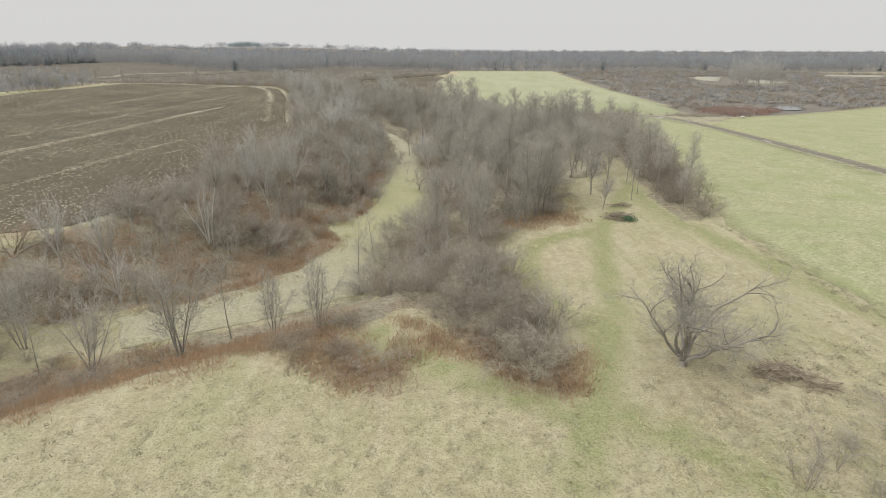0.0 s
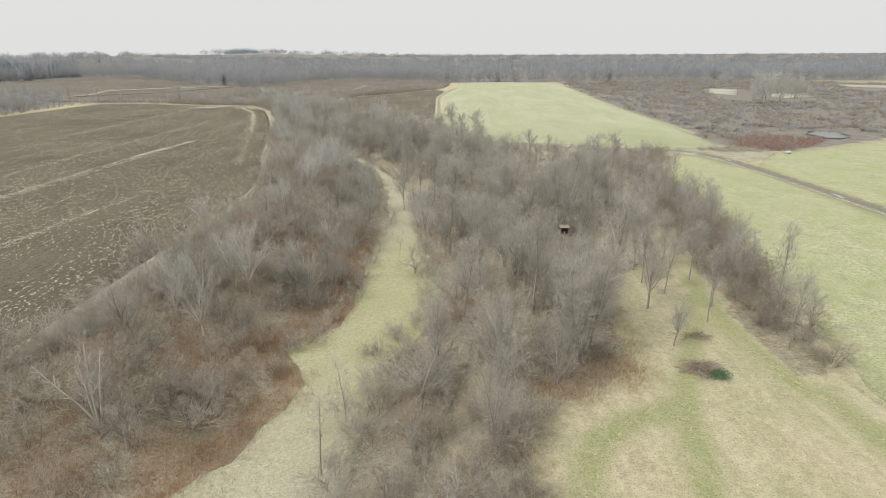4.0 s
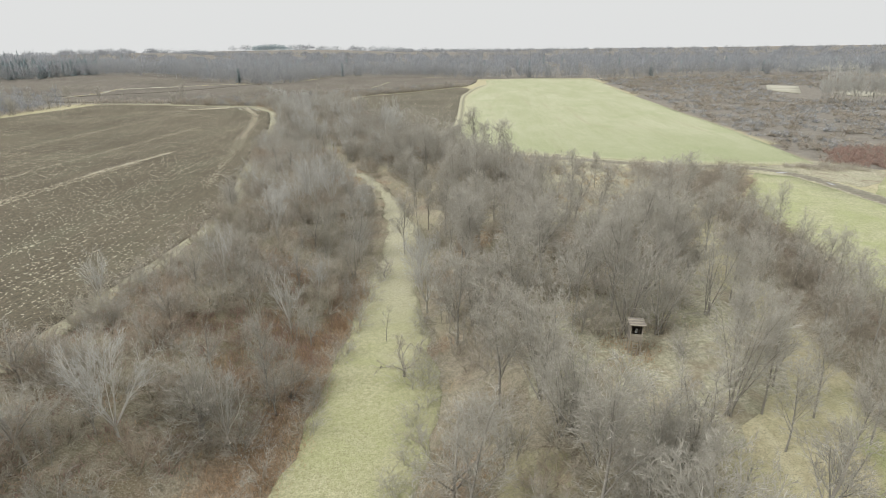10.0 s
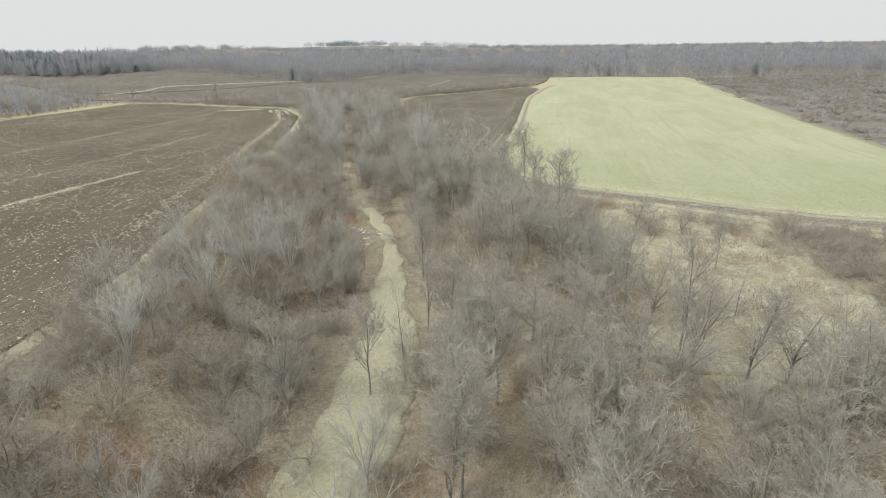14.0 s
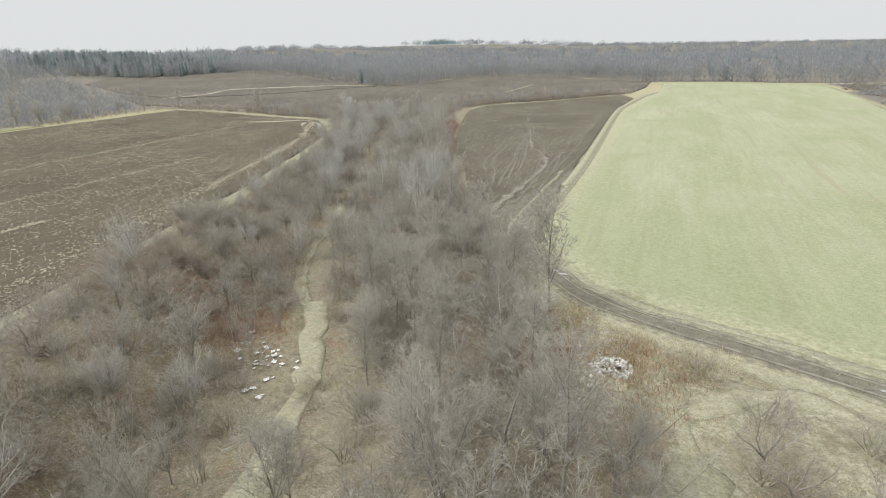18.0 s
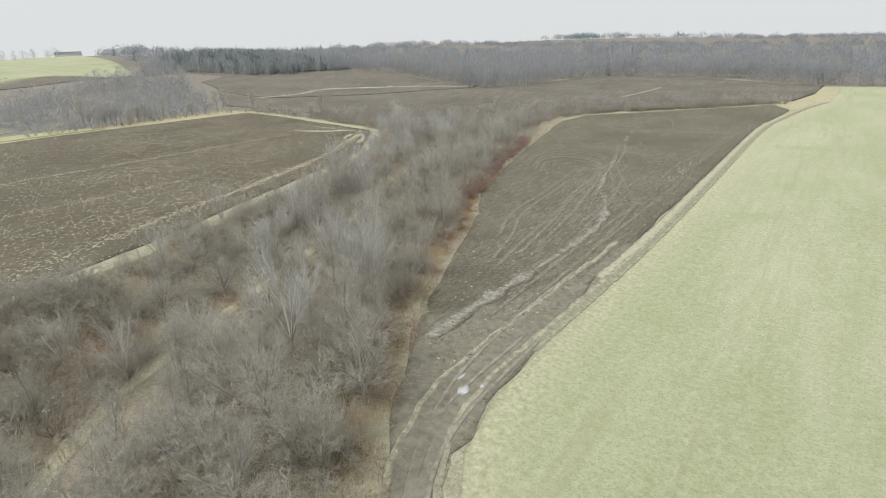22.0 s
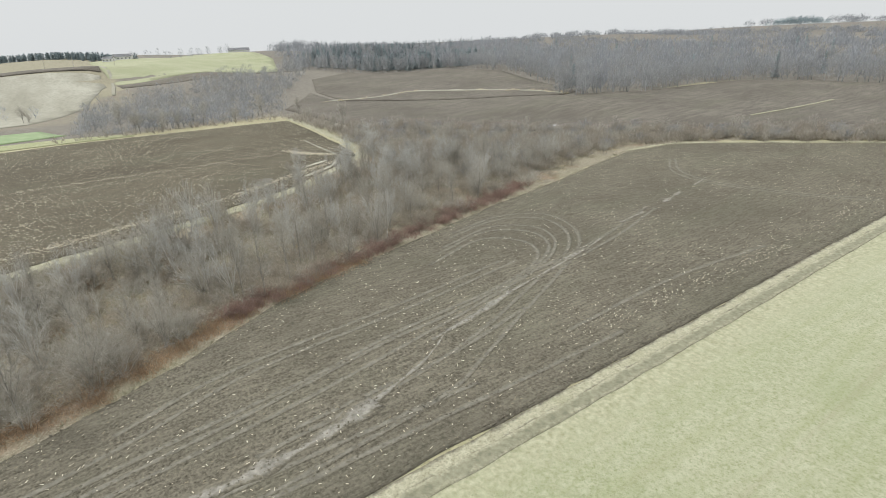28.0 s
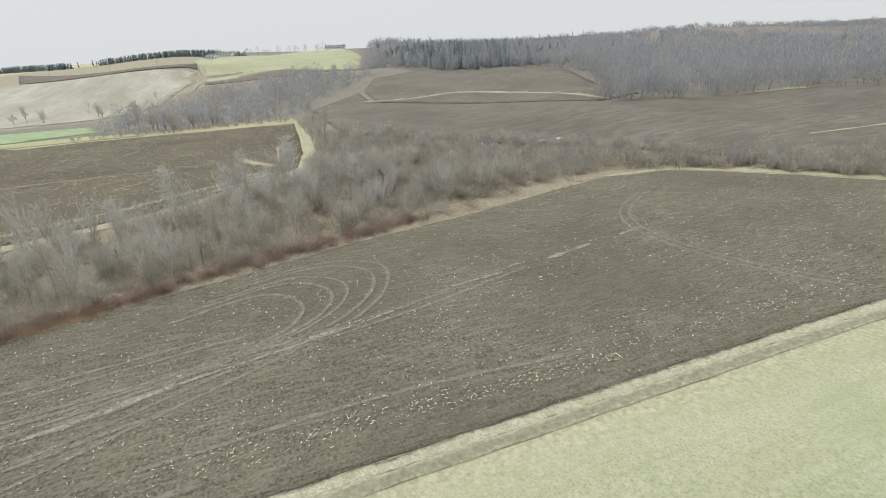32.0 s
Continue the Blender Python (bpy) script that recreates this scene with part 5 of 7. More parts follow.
def tree(kind, x, y, scale=1.0, seed=0, turn=None, wide=1.0, tilt=0.0):
    rng = random.Random(seed * 31 + int(x * 7 + y * 13))
    trunk, crown = TREES[kind][rng.randrange(len(TREES[kind]))]
    base = new("bare_tree")
    base.empty_display_size = 0.3
    a = rng.uniform(0, 360) if turn is None else turn
    base.matrix_basis = pose(x, y, float(ground_z(x, y)), rng.uniform(-3, 3) + tilt, rng.uniform(-3, 3), a) @ Matrix.Diagonal((scale * wide, scale * wide, scale, 1))
    part("trunk", trunk, None, base)
    part("crown", crown, None, base)
    return tagged(base, LABELS[kind][0], "tree", LABELS[kind][1])


TALL = {"spreading": 9.2, "upright": 11.0, "clump": 9.6, "slim": 7.2, "orchard": 4.0, "snag": 7.2, "veteran": 8.0, "pale": 9.2}


def placed(kind, rows):
    """Trees at x, y and of that height."""
    for k, (x, y, tall) in enumerate(rows):
        tree(kind, x, y, tall / TALL[kind], k)


# the old sprawling tree in the meadow and the ones that stand apart
tree("veteran", 20.2, 38.7, 1.15, turn=-20)
placed("clump", [(-27.2, 48.2, 11.5), (-34.6, 45, 10.0), (-18.2, 50.8, 7.3), (-11.8, 45, 7.0), (14.7, 81.8, 11.5), (-22, 190, 9.0), (-72.4, 305, 10), (-81, 313, 11), (-75.4, 356, 8), (-63, 334.5, 7.5), (3.9, 69, 10.8), (26.2, 107.6, 11.5), (-47, 43, 9), (-54, 36, 8.5), (-61, 29, 9), (-70, 31, 9), (-45, 50, 9), (-52, 50, 10), (-58, 46, 9), (-64, 52, 10), (-47, 58, 8), (-66, 40, 9)])
placed("slim", [(-40.3, 45.5, 6.6), (-24.3, 53.8, 9.0), (-12.4, 72, 9.4), (-11.3, 80.3, 8.1), (33.1, 90.8, 9.0), (-8.1, 168.6, 10.5), (29.6, 174.6, 6.5), (-9, 130, 5.5), (-6, 55, 5), (-44, 38, 8)])
placed("spreading", [(26.5, 85.1, 6.4), (26.9, 94.7, 10.2), (-24.2, 107.7, 10.5), (-18.2, 159.1, 12.5), (19.8, 171.1, 9.7), (30.1, 161.7, 9.2), (-35.7, 209, 11)])
placed("upright", [(-20.3, 115.6, 10), (-10.3, 162.5, 11), (21.4, 164.5, 11.5), (-11.1, 193.1, 12), (-57, 325.7, 8.5), (31.0, 188, 7.5)])
placed("pale", [(-29.5, 103.9, 9), (-34.5, 91.9, 8), (-4, 138.7, 10), (-32.5, 168.5, 8.9), (-31.8, 153.8, 9.3), (-6.4, 149.5, 7.8), (-31.2, 175.7, 12), (-29.6, 183.6, 11.5), (-27.3, 265.4, 12), (-25.3, 253, 12), (-64.5, 330, 8.6), (-79, 356.5, 8.5)])
placed("upright", [(38.8, 144.7, 10.2), (39.0, 137.8, 7.4), (36.4, 130.5, 8.0)])
placed("clump", [(24.4, 121.6, 11.2), (31.9, 126.4, 10.2), (40.0, 134.3, 8.1), (20.7, 122.1, 13.0)])
placed("orchard", [(-12.4, 151.2, 4.4), (-5.6, 122, 5.5), (25.1, 203.9, 4.6), (23.2, 206.4, 5.2), (29.9, 202.8, 4.0)])
placed("upright", [(-6.8, 177, 10.5), (-11.7, 195, 9.0), (28.2, 111.6, 10), (29.4, 107.8, 9), (30.2, 115, 9.5), (33.8, 107.4, 8.5), (31, 99.5, 8), (35.5, 95, 7.5), (32.5, 112, 9), (29, 103, 8), (36.5, 104, 8)])
placed("clump", [(17.1, 96.2, 10.5), (14.9, 93.6, 9), (17.6, 88.6, 9.5), (35, 118, 8), (36.5, 126, 9), (33, 136, 9), (36, 147, 9.5), (11.4, 105, 8.5)])
placed("clump", [(15.2, 198, 7.5), (16.6, 191, 7), (14.2, 204, 7), (15.8, 185, 7.5), (7.5, 203, 8)])
placed("snag", [(-34.5, 74.4, 9.3), (-3.4, 213.5, 4.0)])


def grove(poly, spacing, kinds, seed, scale=(0.7, 1.05), holes=(), patchy=0.0):
    rng = random.Random(seed)
    for x, y in scatter(poly, spacing, seed, holes=holes, patchy=patchy):
        tree(rng.choice(kinds), float(x), float(y), rng.uniform(*scale), seed, wide=1.12)


def copse(name, poly, spacing, kinds, seed, tall, label, pale=False):
    """Trees past counting: one mass of trunks and one of crowns."""
    spots = scatter(poly, spacing, seed, patchy=0.08)
    both = [q for k in kinds for q in LUMBER[k]]
    rng = np.random.RandomState(seed)
    both = [(t, (c[0], c[1][rng.random_sample(len(c[1])) < 0.64])) for t, c in both]
    strew(name + "_trunks", [q[0] for q in both], spots, BARK_PALE if pale else BARK, "trunks and limbs of " + label, "trees", tall, tall, seed)
    strew(name + "_crowns", [q[1] for q in both], spots, TWIG_PALE if pale else TWIG, "bare twiggy crowns of " + label, "trees", tall, tall, seed)


WOOD_NEAR = [(12, 76), (18, 78), (22, 92), (25, 104), (30, 128), (36, 140), (43, 158), (45, 170), (38, 161), (18, 163), (16, 190), (14, 214), (7, 224), (-2, 232), (-10, 246), (-16, 259), (-26, 236), (-14, 203), (-5, 176), (-3, 160), (-4, 146), (1, 122), (1, 107), (-4, 92), (-6, 80), (4, 72)]
WOOD_FAR = [(-16, 259), (-24, 271), (-31, 290), (-40, 310), (-50, 334), (-58, 354), (-68, 380), (-82, 420), (-98, 430), (-96, 395), (-80, 345), (-62, 305), (-52, 270), (-40, 246), (-29, 230)]
grove(WOOD_NEAR, 5.9, ["clump", "upright", "spreading", "clump", "spreading", "upright"], 6, (0.85, 1.2), OPEN, patchy=0.06)
copse("bank_trees", WEST_BANK, 9.5, ["spreading", "clump", "slim", "spreading"], 5, (0.65, 1.08), "leafless trees on the bank")
copse("bank_pale_trees", WEST_BANK, 17, ["vase"], 55, (0.65, 0.95), "pale leafless trees on the bank", True)
copse("valley_trees", WOOD_FAR, 6.8, ["clump", "upright", "spreading", "spreading"], 8, (0.6, 1.0), "leafless trees in the valley")
copse("valley_pale_trees", WOOD_FAR, 15, ["vase"], 56, (0.7, 1.05), "pale leafless trees in the valley", True)
copse("bank_far_trees", [(-60, 270), (-75, 300), (-95, 345), (-112, 372), (-98, 398), (-82, 345), (-66, 305), (-52, 268)], 6.6, ["vase", "upright", "vase"], 57, (0.7, 1.0), "pale leafless trees on the far bank", True)
copse("thicket_trees", [(37, 82), (41, 81), (45, 90), (50, 108), (55, 140), (57, 172), (50, 172), (45, 152), (41, 120), (38, 95)], 5.0, ["clump", "upright"], 7, (0.55, 0.9), "slender leafless trees in the thicket")

# ---- hedges, marsh and far woods ----
HEDGE_ZONE = CORNER_SCRUB
_hz = scatter(HEDGE_ZONE, 3.6, 14, patchy=0.12)
_hd = scatter(HEDGE_ZONE, 4.6, 141, patchy=0.1)
for _k, (_m, _l) in enumerate(((TWIG, "rounded grey leafless shrubs in the corner between the fields"), (TWIG_DARK, "rounded dark brown shrubs in the corner between the fields"), (GREY_HAZE_TWIG, "rounded shrubs greyed with haze in the corner between the fields"))):
    strew("hedge_shrubs", LOW_DOME, _hd[_k::3], _m, _l, "scrub", (0.6, 1.35), (0.7, 1.35), seed=142 + _k)
strew("valley_undergrowth", LOW_DOME, np.concatenate([scatter(WOOD_FAR, 4.6, 143), scatter([(-60, 270), (-75, 300), (-95, 345), (-112, 368), (-98, 392), (-82, 345), (-66, 305), (-52, 268)], 5.2, 144)]), TWIG_DARK, "brown leafless undergrowth of the narrow valley", "scrub", (0.5, 0.95), (0.8, 1.2), seed=145)
strew("hedge_scrub", SHRUB, _hz[::3], TWIG_DARK, "grey leafless scrub in the corner between the fields", "scrub", (0.9, 1.8), (1.1, 1.7), seed=30)
strew("hedge_brush", FAR_SHRUB, _hz[1::5], TWIG_BROWN, "brown leafless brush in the corner between the fields", "scrub", (0.6, 1.2), (1.0, 1.6), seed=31)
copse("hedge_trees", HEDGE_ZONE, 13, ["slim", "clump", "spreading"], 15, (0.5, 0.85), "small leafless trees in the hedge")
strew("field_hedge", FAR_SHRUB, np.concatenate([band([(-222, 390), (-180, 388), (-150, 387), (-140, 388)], 8, 3.0, 91), band([(-125, 388), (-112, 440), (-96, 455), (-80, 462), (-72, 476), (-54, 489), (-30, 500), (-4, 513)], 9, 2.2, 1), band([(-232, 300), (-232, 360), (-224, 394), (-180, 390), (-132, 384)], 5, 3.6, 2)]), TWIG_BROWN, "grey-brown leafless hedge between the ploughed fields", "hedge", (0.8, 1.6), seed=21)
_wet = [(158, 252, 16), (150, 241, 12), (143, 231, 10), (136, 222, 9), (218, 440, 18), (226, 470, 22), (238, 496, 18), (205, 420, 14), (250, 430, 20), (240, 410, 16), (258, 446, 16), (385, 520, 34), (360, 490, 24)]
strew("marsh_scrub", FAR_SHRUB, scatter(MARSH, 8.2, 8, jitter=0.95, patchy=0.12, size=25, holes=_wet), TWIG_DARK, "low brown leafless scrub of the marsh", "scrub", (0.5, 1.1), (1.4, 2.8), seed=22)
strew("marsh_willows", FAR_SHRUB, scatter(MARSH, 8.6, 108, jitter=0.95, patchy=0.2, size=30, holes=_wet), GREY_HAZE_TWIG, "grey leafless willow scrub of the marsh", "scrub", (0.5, 1.0), (1.5, 2.6), seed=122)
strew("marsh_dogwood", FAR_SHRUB, scatter([(101, 217), (110, 208), (128, 218), (150, 240), (128, 246), (112, 236)], 2.5, 9), TWIG_RED, "dark red dogwood thicket at the marsh edge", "scrub", (0.6, 1.0), seed=23)
strew("marsh_corner_scrub", SHRUB, scatter([(80, 213), (96, 206), (108, 207), (103, 222), (97, 218)], 2.6, 68, patchy=0.1), TWIG_BROWN, "brown leafless scrub at the marsh corner", "scrub", (0.35, 0.7), seed=41)

FOREST = [(-165, 512), (-158, 560), (-142, 632), (-103, 645), (-40, 655), (10, 616), (60, 612), (120, 606), (240, 660), (400, 660), (700, 600), (1100, 500), (1200, 800), (600, 900), (0, 900), (-400, 900), (-800, 800), (-900, 600), (-560, 506), (-510, 502), (-440, 520), (-370, 562), (-300, 588), (-235, 566), (-185, 548)]
_front = [(-560, 508), (-510, 506), (-440, 524), (-370, 566), (-300, 592), (-235, 570), (-185, 552), (-170, 516), (-160, 560), (-146, 634), (-103, 650), (-40, 660), (8, 622), (60, 618), (120, 612), (240, 666), (400, 666), (700, 606), (1000, 520)]
strew("forest_edge", FAR_TREE, band(_front, 18, 5.0, 3), GREY_HAZE_TWIG, "leafless grey forest edge", "forest", (0.8, 1.15), (0.9, 1.3), seed=24)
strew("forest", CANOPY, scatter(FOREST, 24.0, 10), HAZE_TWIG, "leafless grey-brown forest on the rising ground", "forest", (0.85, 1.15), (0.9, 1.3), seed=25)
strew("forest_front", FINE_CANOPY, scatter([(-160, 530), (-140, 640), (-60, 665), (20, 640), (20, 760), (-300, 760), (-700, 700), (-560, 520), (-440, 535), (-370, 575), (-300, 600), (-235, 578), (-185, 560)], 13, 16), GREY_HAZE_TWIG, "dense leafless trees along the forest front", "forest", (0.8, 1.15), (0.9, 1.35), seed=125)
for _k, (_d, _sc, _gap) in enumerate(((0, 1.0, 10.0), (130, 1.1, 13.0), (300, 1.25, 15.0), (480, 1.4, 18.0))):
    strew("distant_woods", CANOPY, band([(-1500 - _d, 700 + _d / 2), (-900, 820 + _d), (-500, 930 + _d), (0, 960 + _d), (500, 930 + _d), (1000, 860 + _d), (1600 + _d, 600)], 60, 21, 60 + _k), HAZE_TWIG, "grey leafless woods on the horizon", "forest", (0.7 * _sc, 0.85 * _sc), (1.0 * _sc, 1.4 * _sc), seed=70 + _k, sink=4.0)
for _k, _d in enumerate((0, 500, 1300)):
    strew("distant_woods", CANOPY, band([(-700, 1800 + _d), (0, 1850 + _d), (700, 1700 + _d), (1400, 1450 + _d), (2000 + _d, 1000 + _d / 2), (2600 + _d, 500)], 80, 38, 66 + _k), HAZE_TWIG, "grey leafless woods on the horizon", "forest", (1.0, 1.4), (1.7, 2.4), seed=76 + _k, sink=2.0)
strew("forest_conifers", CONIFER, np.concatenate([scatter([(-575, 522), (-500, 516), (-425, 532), (-396, 558), (-350, 580), (-394, 660), (-560, 660)], 9, 11, patchy=0.3, size=30), scatter([(-700, 600), (-640, 560), (-560, 640), (-640, 840), (-760, 800)], 17, 17, patchy=0.4, size=40), scatter(FOREST, 70, 12)]), NEEDLE_IN_HAZE, "dark green conifers among the leafless forest", "forest", (1.0, 1.35), (1.2, 1.7), seed=26)
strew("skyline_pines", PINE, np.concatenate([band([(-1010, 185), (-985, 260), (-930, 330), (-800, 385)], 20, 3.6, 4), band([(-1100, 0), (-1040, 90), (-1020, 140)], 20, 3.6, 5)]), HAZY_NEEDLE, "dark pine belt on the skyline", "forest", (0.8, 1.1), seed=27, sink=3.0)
strew("hill_trees", FAR_TREE, np.concatenate([band([(-665, 378), (-690, 430), (-730, 500)], 10, 7, 6), band([(-395, 270), (-400, 285)], 6, 8, 7), band([(-245, 330), (-240, 350), (-238, 372)], 10, 5, 8)]), HAZE_TWIG, "scattered leafless trees by the far fields", "trees", (0.6, 0.95), seed=28)
strew("valley_trees_west", FAR_TREE + FINE_CANOPY[:2] + LOW_DOME, scatter([(-240, 300), (-250, 395), (-330, 420), (-440, 480), (-470, 440), (-400, 340), (-330, 310)], 7.5, 13, patchy=0.2, size=30), GREY_HAZE_TWIG, "leafless trees and scrub in the far valley", "trees", (0.6, 1.15), (0.9, 1.35), seed=29, sink=0.8)
_dome = scatter([(-668, 1730), (-640, 1760), (-560, 1760), (-532, 1730)], 6.5, 90)
for _lo, _hi, _tall in ((0, 28, 1.5), (28, 48, 1.25), (48, 90, 0.95)):
    _ring = _dome[(abs(_dome[:, 0] + 600) >= _lo) & (abs(_dome[:, 0] + 600) < _hi)]
    strew("hilltop_copse", CANOPY, _ring[::2], HAZY_NEEDLE, "dark domed copse on the far hilltop", "forest", (0.88 * _tall, 0.95 * _tall), (0.8, 1.0), seed=90, sink=2.0)

# ---- tracks, mud and water on the fields ----
# puddles in mottled pale grey, ditch pools in a mottled lighter tone
_s = Shade("pale_puddle", 0.25, 0.5)
PALE_PUDDLE = _s.colour(_s.mix(_s.noise(0.6, 4), (0.27, 0.265, 0.255), (0.40, 0.393, 0.385))).mat
_s = Shade("white_pool", 0.4, 0.4)
WHITE_POOL = _s.colour(_s.mix(_s.noise(1.2, 4), (0.42, 0.41, 0.40), (0.6, 0.59, 0.58))).mat
_s = Shade("bright_winter_grass", 0.95)
LUSH = _s.colour(_s.mix(_s.noise(6, 5), (0.18, 0.235, 0.12), (0.24, 0.29, 0.165))).mat
_s = Shade("white_paint", 0.6, 0.4)
WHITE = _s.colour(_s.mix(_s.noise(0.8, 4), (0.62, 0.62, 0.60), (0.74, 0.74, 0.72))).mat
_s = Shade("grey_roofing", 0.7, 0.3)
ROOFING = _s.colour(_s.mix(_s.noise(1.5, 4), (0.26, 0.26, 0.265), (0.36, 0.36, 0.36))).mat
_s = Shade("dark_glass", 0.1, 0.5)
GLASS = _s.colour((0.03, 0.035, 0.04)).mat
_s = Shade("weathered_boards", 0.85, 0.2)
_g = _s.noise(0.25, 5, 0.3, 0.7, _s.map((6, 6, 0.6)))
BOARD = _s.colour(_s.mix(_g, (0.20, 0.175, 0.14), (0.33, 0.295, 0.24))).bump(_g, 0.4, 0.01).mat
_s = Shade("dark_boards", 0.9, 0.2)
BOARD_DARK = _s.colour(_s.mix(_s.noise(0.3, 4), (0.13, 0.115, 0.095), (0.215, 0.195, 0.165))).mat
_s = Shade("field_stone", 0.9, 0.25)
STONE = _s.colour(_s.mix(_s.random(), _s.mix(_s.noise(0.3, 5), (0.30, 0.285, 0.25), (0.42, 0.40, 0.36)), (0.52, 0.50, 0.45))).bump(_s.noise(0.08, 4), 0.5, 0.02).mat
_s = Shade("white_rubbish_plastic", 0.5, 0.4)
RUBBISH = _s.colour(_s.mix(_s.noise(0.4, 4), (0.50, 0.48, 0.45), (0.74, 0.73, 0.71))).mat
_s = Shade("dead_branch_wood", 0.9, 0.2)
DEADWOOD = _s.colour(_s.mix(_s.random(), _s.mix(_s.noise(0.3, 4), (0.16, 0.125, 0.09), (0.27, 0.22, 0.16)), (0.36, 0.31, 0.24))).mat
_s = Shade("evergreen_needles", 0.7, 0.3)
EVERGREEN = _s.colour(_s.mix(_s.noise(0.15, 4), (0.04, 0.095, 0.045), (0.095, 0.175, 0.085))).mat

drape("junction_grass_edge", [(-3.8, 243.6), (-8.9, 250.4), (-14.2, 258.8), (-19.7, 267), (-29.7, 288), (-32, 287), (-22, 266.5), (-17, 257.5), (-13, 250), (-7.4, 242)], VERGE, "bleached grass edge along the churned mud", "verge", 1.5, 0.08, 0.9)
drape("track_junction_mud", [(-19, 267.5), (-14.2, 259), (-9.1, 250.6), (-4.6, 245), (0.6, 241), (-1.8, 250), (-3.6, 260), (-3.4, 272), (-5.6, 292), (-9, 287), (-13, 276)], TRACK_SOIL, "churned mud where the farm track meets the fields", "track", 1.0, 0.082, 0.9, 2.2)
_north = [(-6.2, 268), (-5.0, 290), (-4.3, 310), (-4.1, 340), (-4.5, 420), (-3.1, 455), (3, 489), (11.3, 519)]
ribbon("track_verge_strip", [(a + 0.3, b) for a, b in _north[1:]], 1.7, VERGE_SOFT, "thin bleached grass strip at the edge of the ploughed field", "verge", 0.086, 1.2, 0.3)
ribbon("wheel_rut", [(a + 1.7, b) for a, b in _north], 1.7, RUT_OLIVE, "olive-brown wheel rut along the field edge", "track", 0.093, 1.2, 0.2)
for _w, _line in ((1.7, [(-15.2, 264), (-15, 272), (-14.4, 280), (-13.8, 287)]), (0.8, [(-13.8, 287), (-13.2, 295)]), (1.3, [(-13.2, 296), (-12.8, 305), (-13.4, 314), (-15, 320)]), (0.5, [(-15, 320), (-18, 328), (-22, 334)]),
                  (0.9, [(-21, 331), (-23, 340), (-25, 347)]), (0.4, [(-25, 347), (-29, 366), (-31, 373)]), (0.9, [(-28.4, 361), (-29.4, 368)]), (1.1, [(-34.4, 383), (-36, 392)]), (0.9, [(-37.6, 401), (-40, 411)]), (0.5, [(-41, 418), (-43, 426)])):
    ribbon("mud_wash", _line, 1.55 * _w, MUD_SOFT, "pale washed mud streak on the ploughed field", "mud", 0.09, 1.0, 1.3)
for _w, _line in ((0.8, [(-165, 371.3), (-141, 369.6), (-122, 368.2)]), (1.3, [(-110, 350), (-113, 355), (-118, 361.5), (-125, 365.6)]), (1.2, [(-119.5, 353), (-122, 356), (-125.5, 363)])):
    ribbon("mud_wash", _line, _w, STRAWFIELD, "bleached strip of washed straw in the field corner", "mud", 0.15, 1.0, 1.3)
_turn = [(-50.2, 354.9), (-52.4, 367.7), (-47.8, 375.7), (-39.2, 374.5), (-31.3, 368), (-24.7, 355.7), (-18.9, 343.1), (-14, 332.7), (-11.5, 326.2), (-10, 312), (-9.5, 298)]
_turn_in = [(-40.5, 343.5), (-44.4, 357), (-38.2, 362.1), (-31.3, 358.1), (-27.2, 346.3), (-25.2, 328.3), (-22.9, 317.1), (-21, 300), (-19, 286)]
_between = [[(a0 + (b0 - a0) * k, a1 + (b1 - a1) * k) for (a0, a1), (b0, b1) in zip(_turn[:6], _turn_in[:6])] for k in (0.18, 0.5, 0.68)]
for _line in [_turn, _turn_in, _between[0] + [(-19.5, 338), (-16, 325), (-14.5, 308)], _between[1] + [(-22.5, 330), (-19.5, 314), (-17.5, 296)], _between[2] + [(-24, 326), (-21, 310), (-18.5, 292)],
              [(-62, 440), (-52, 427), (-38, 421.5), (-22, 423.5), (-9, 430)], [(-61, 441), (-51, 428.6), (-38, 423.2), (-22, 425.2), (-9, 432)],
              [(-33, 355), (-30, 335), (-28, 312), (-24, 300), (-21, 288)], [(-34.5, 353), (-31.6, 333), (-29.6, 310), (-25.6, 298)], [(-12, 272), (-12, 300), (-11, 330)], [(-9.6, 272), (-9.4, 300), (-8.6, 330), (-8.4, 350)],
              [(-20, 345), (-17, 330), (-16, 312)], [(-12.5, 345), (-13.5, 368), (-11.5, 390)], [(-26, 352), (-30, 376), (-36, 396)], [(-27.8, 352), (-31.8, 376), (-38, 396)]]:
    ribbon("tyre_track", _line, 0.85, RUT_SOFT, "pale tyre track curving over the ploughed soil", "tyre track", 0.085, 1.2, 0.4)
for _line in ([(-3.2, 246.5), (-7.6, 257), (-9, 272), (-8.6, 290)], [(4, 235.5), (-2.5, 244.5), (-6.2, 254), (-6.3, 270)], [(5.6, 237.3), (-0.9, 245), (-4, 254), (-4.4, 270)], [(40, 218.5), (25, 224), (13, 228.6), (5.5, 233.8)], [(41, 220.3), (26, 225.9), (14, 230.4), (6.8, 235.4)]):
    ribbon("tyre_track", _line, 0.6, TYRE_MUD, "drier tyre track in the mud", "tyre track", 0.098, 1.2, 0.3)

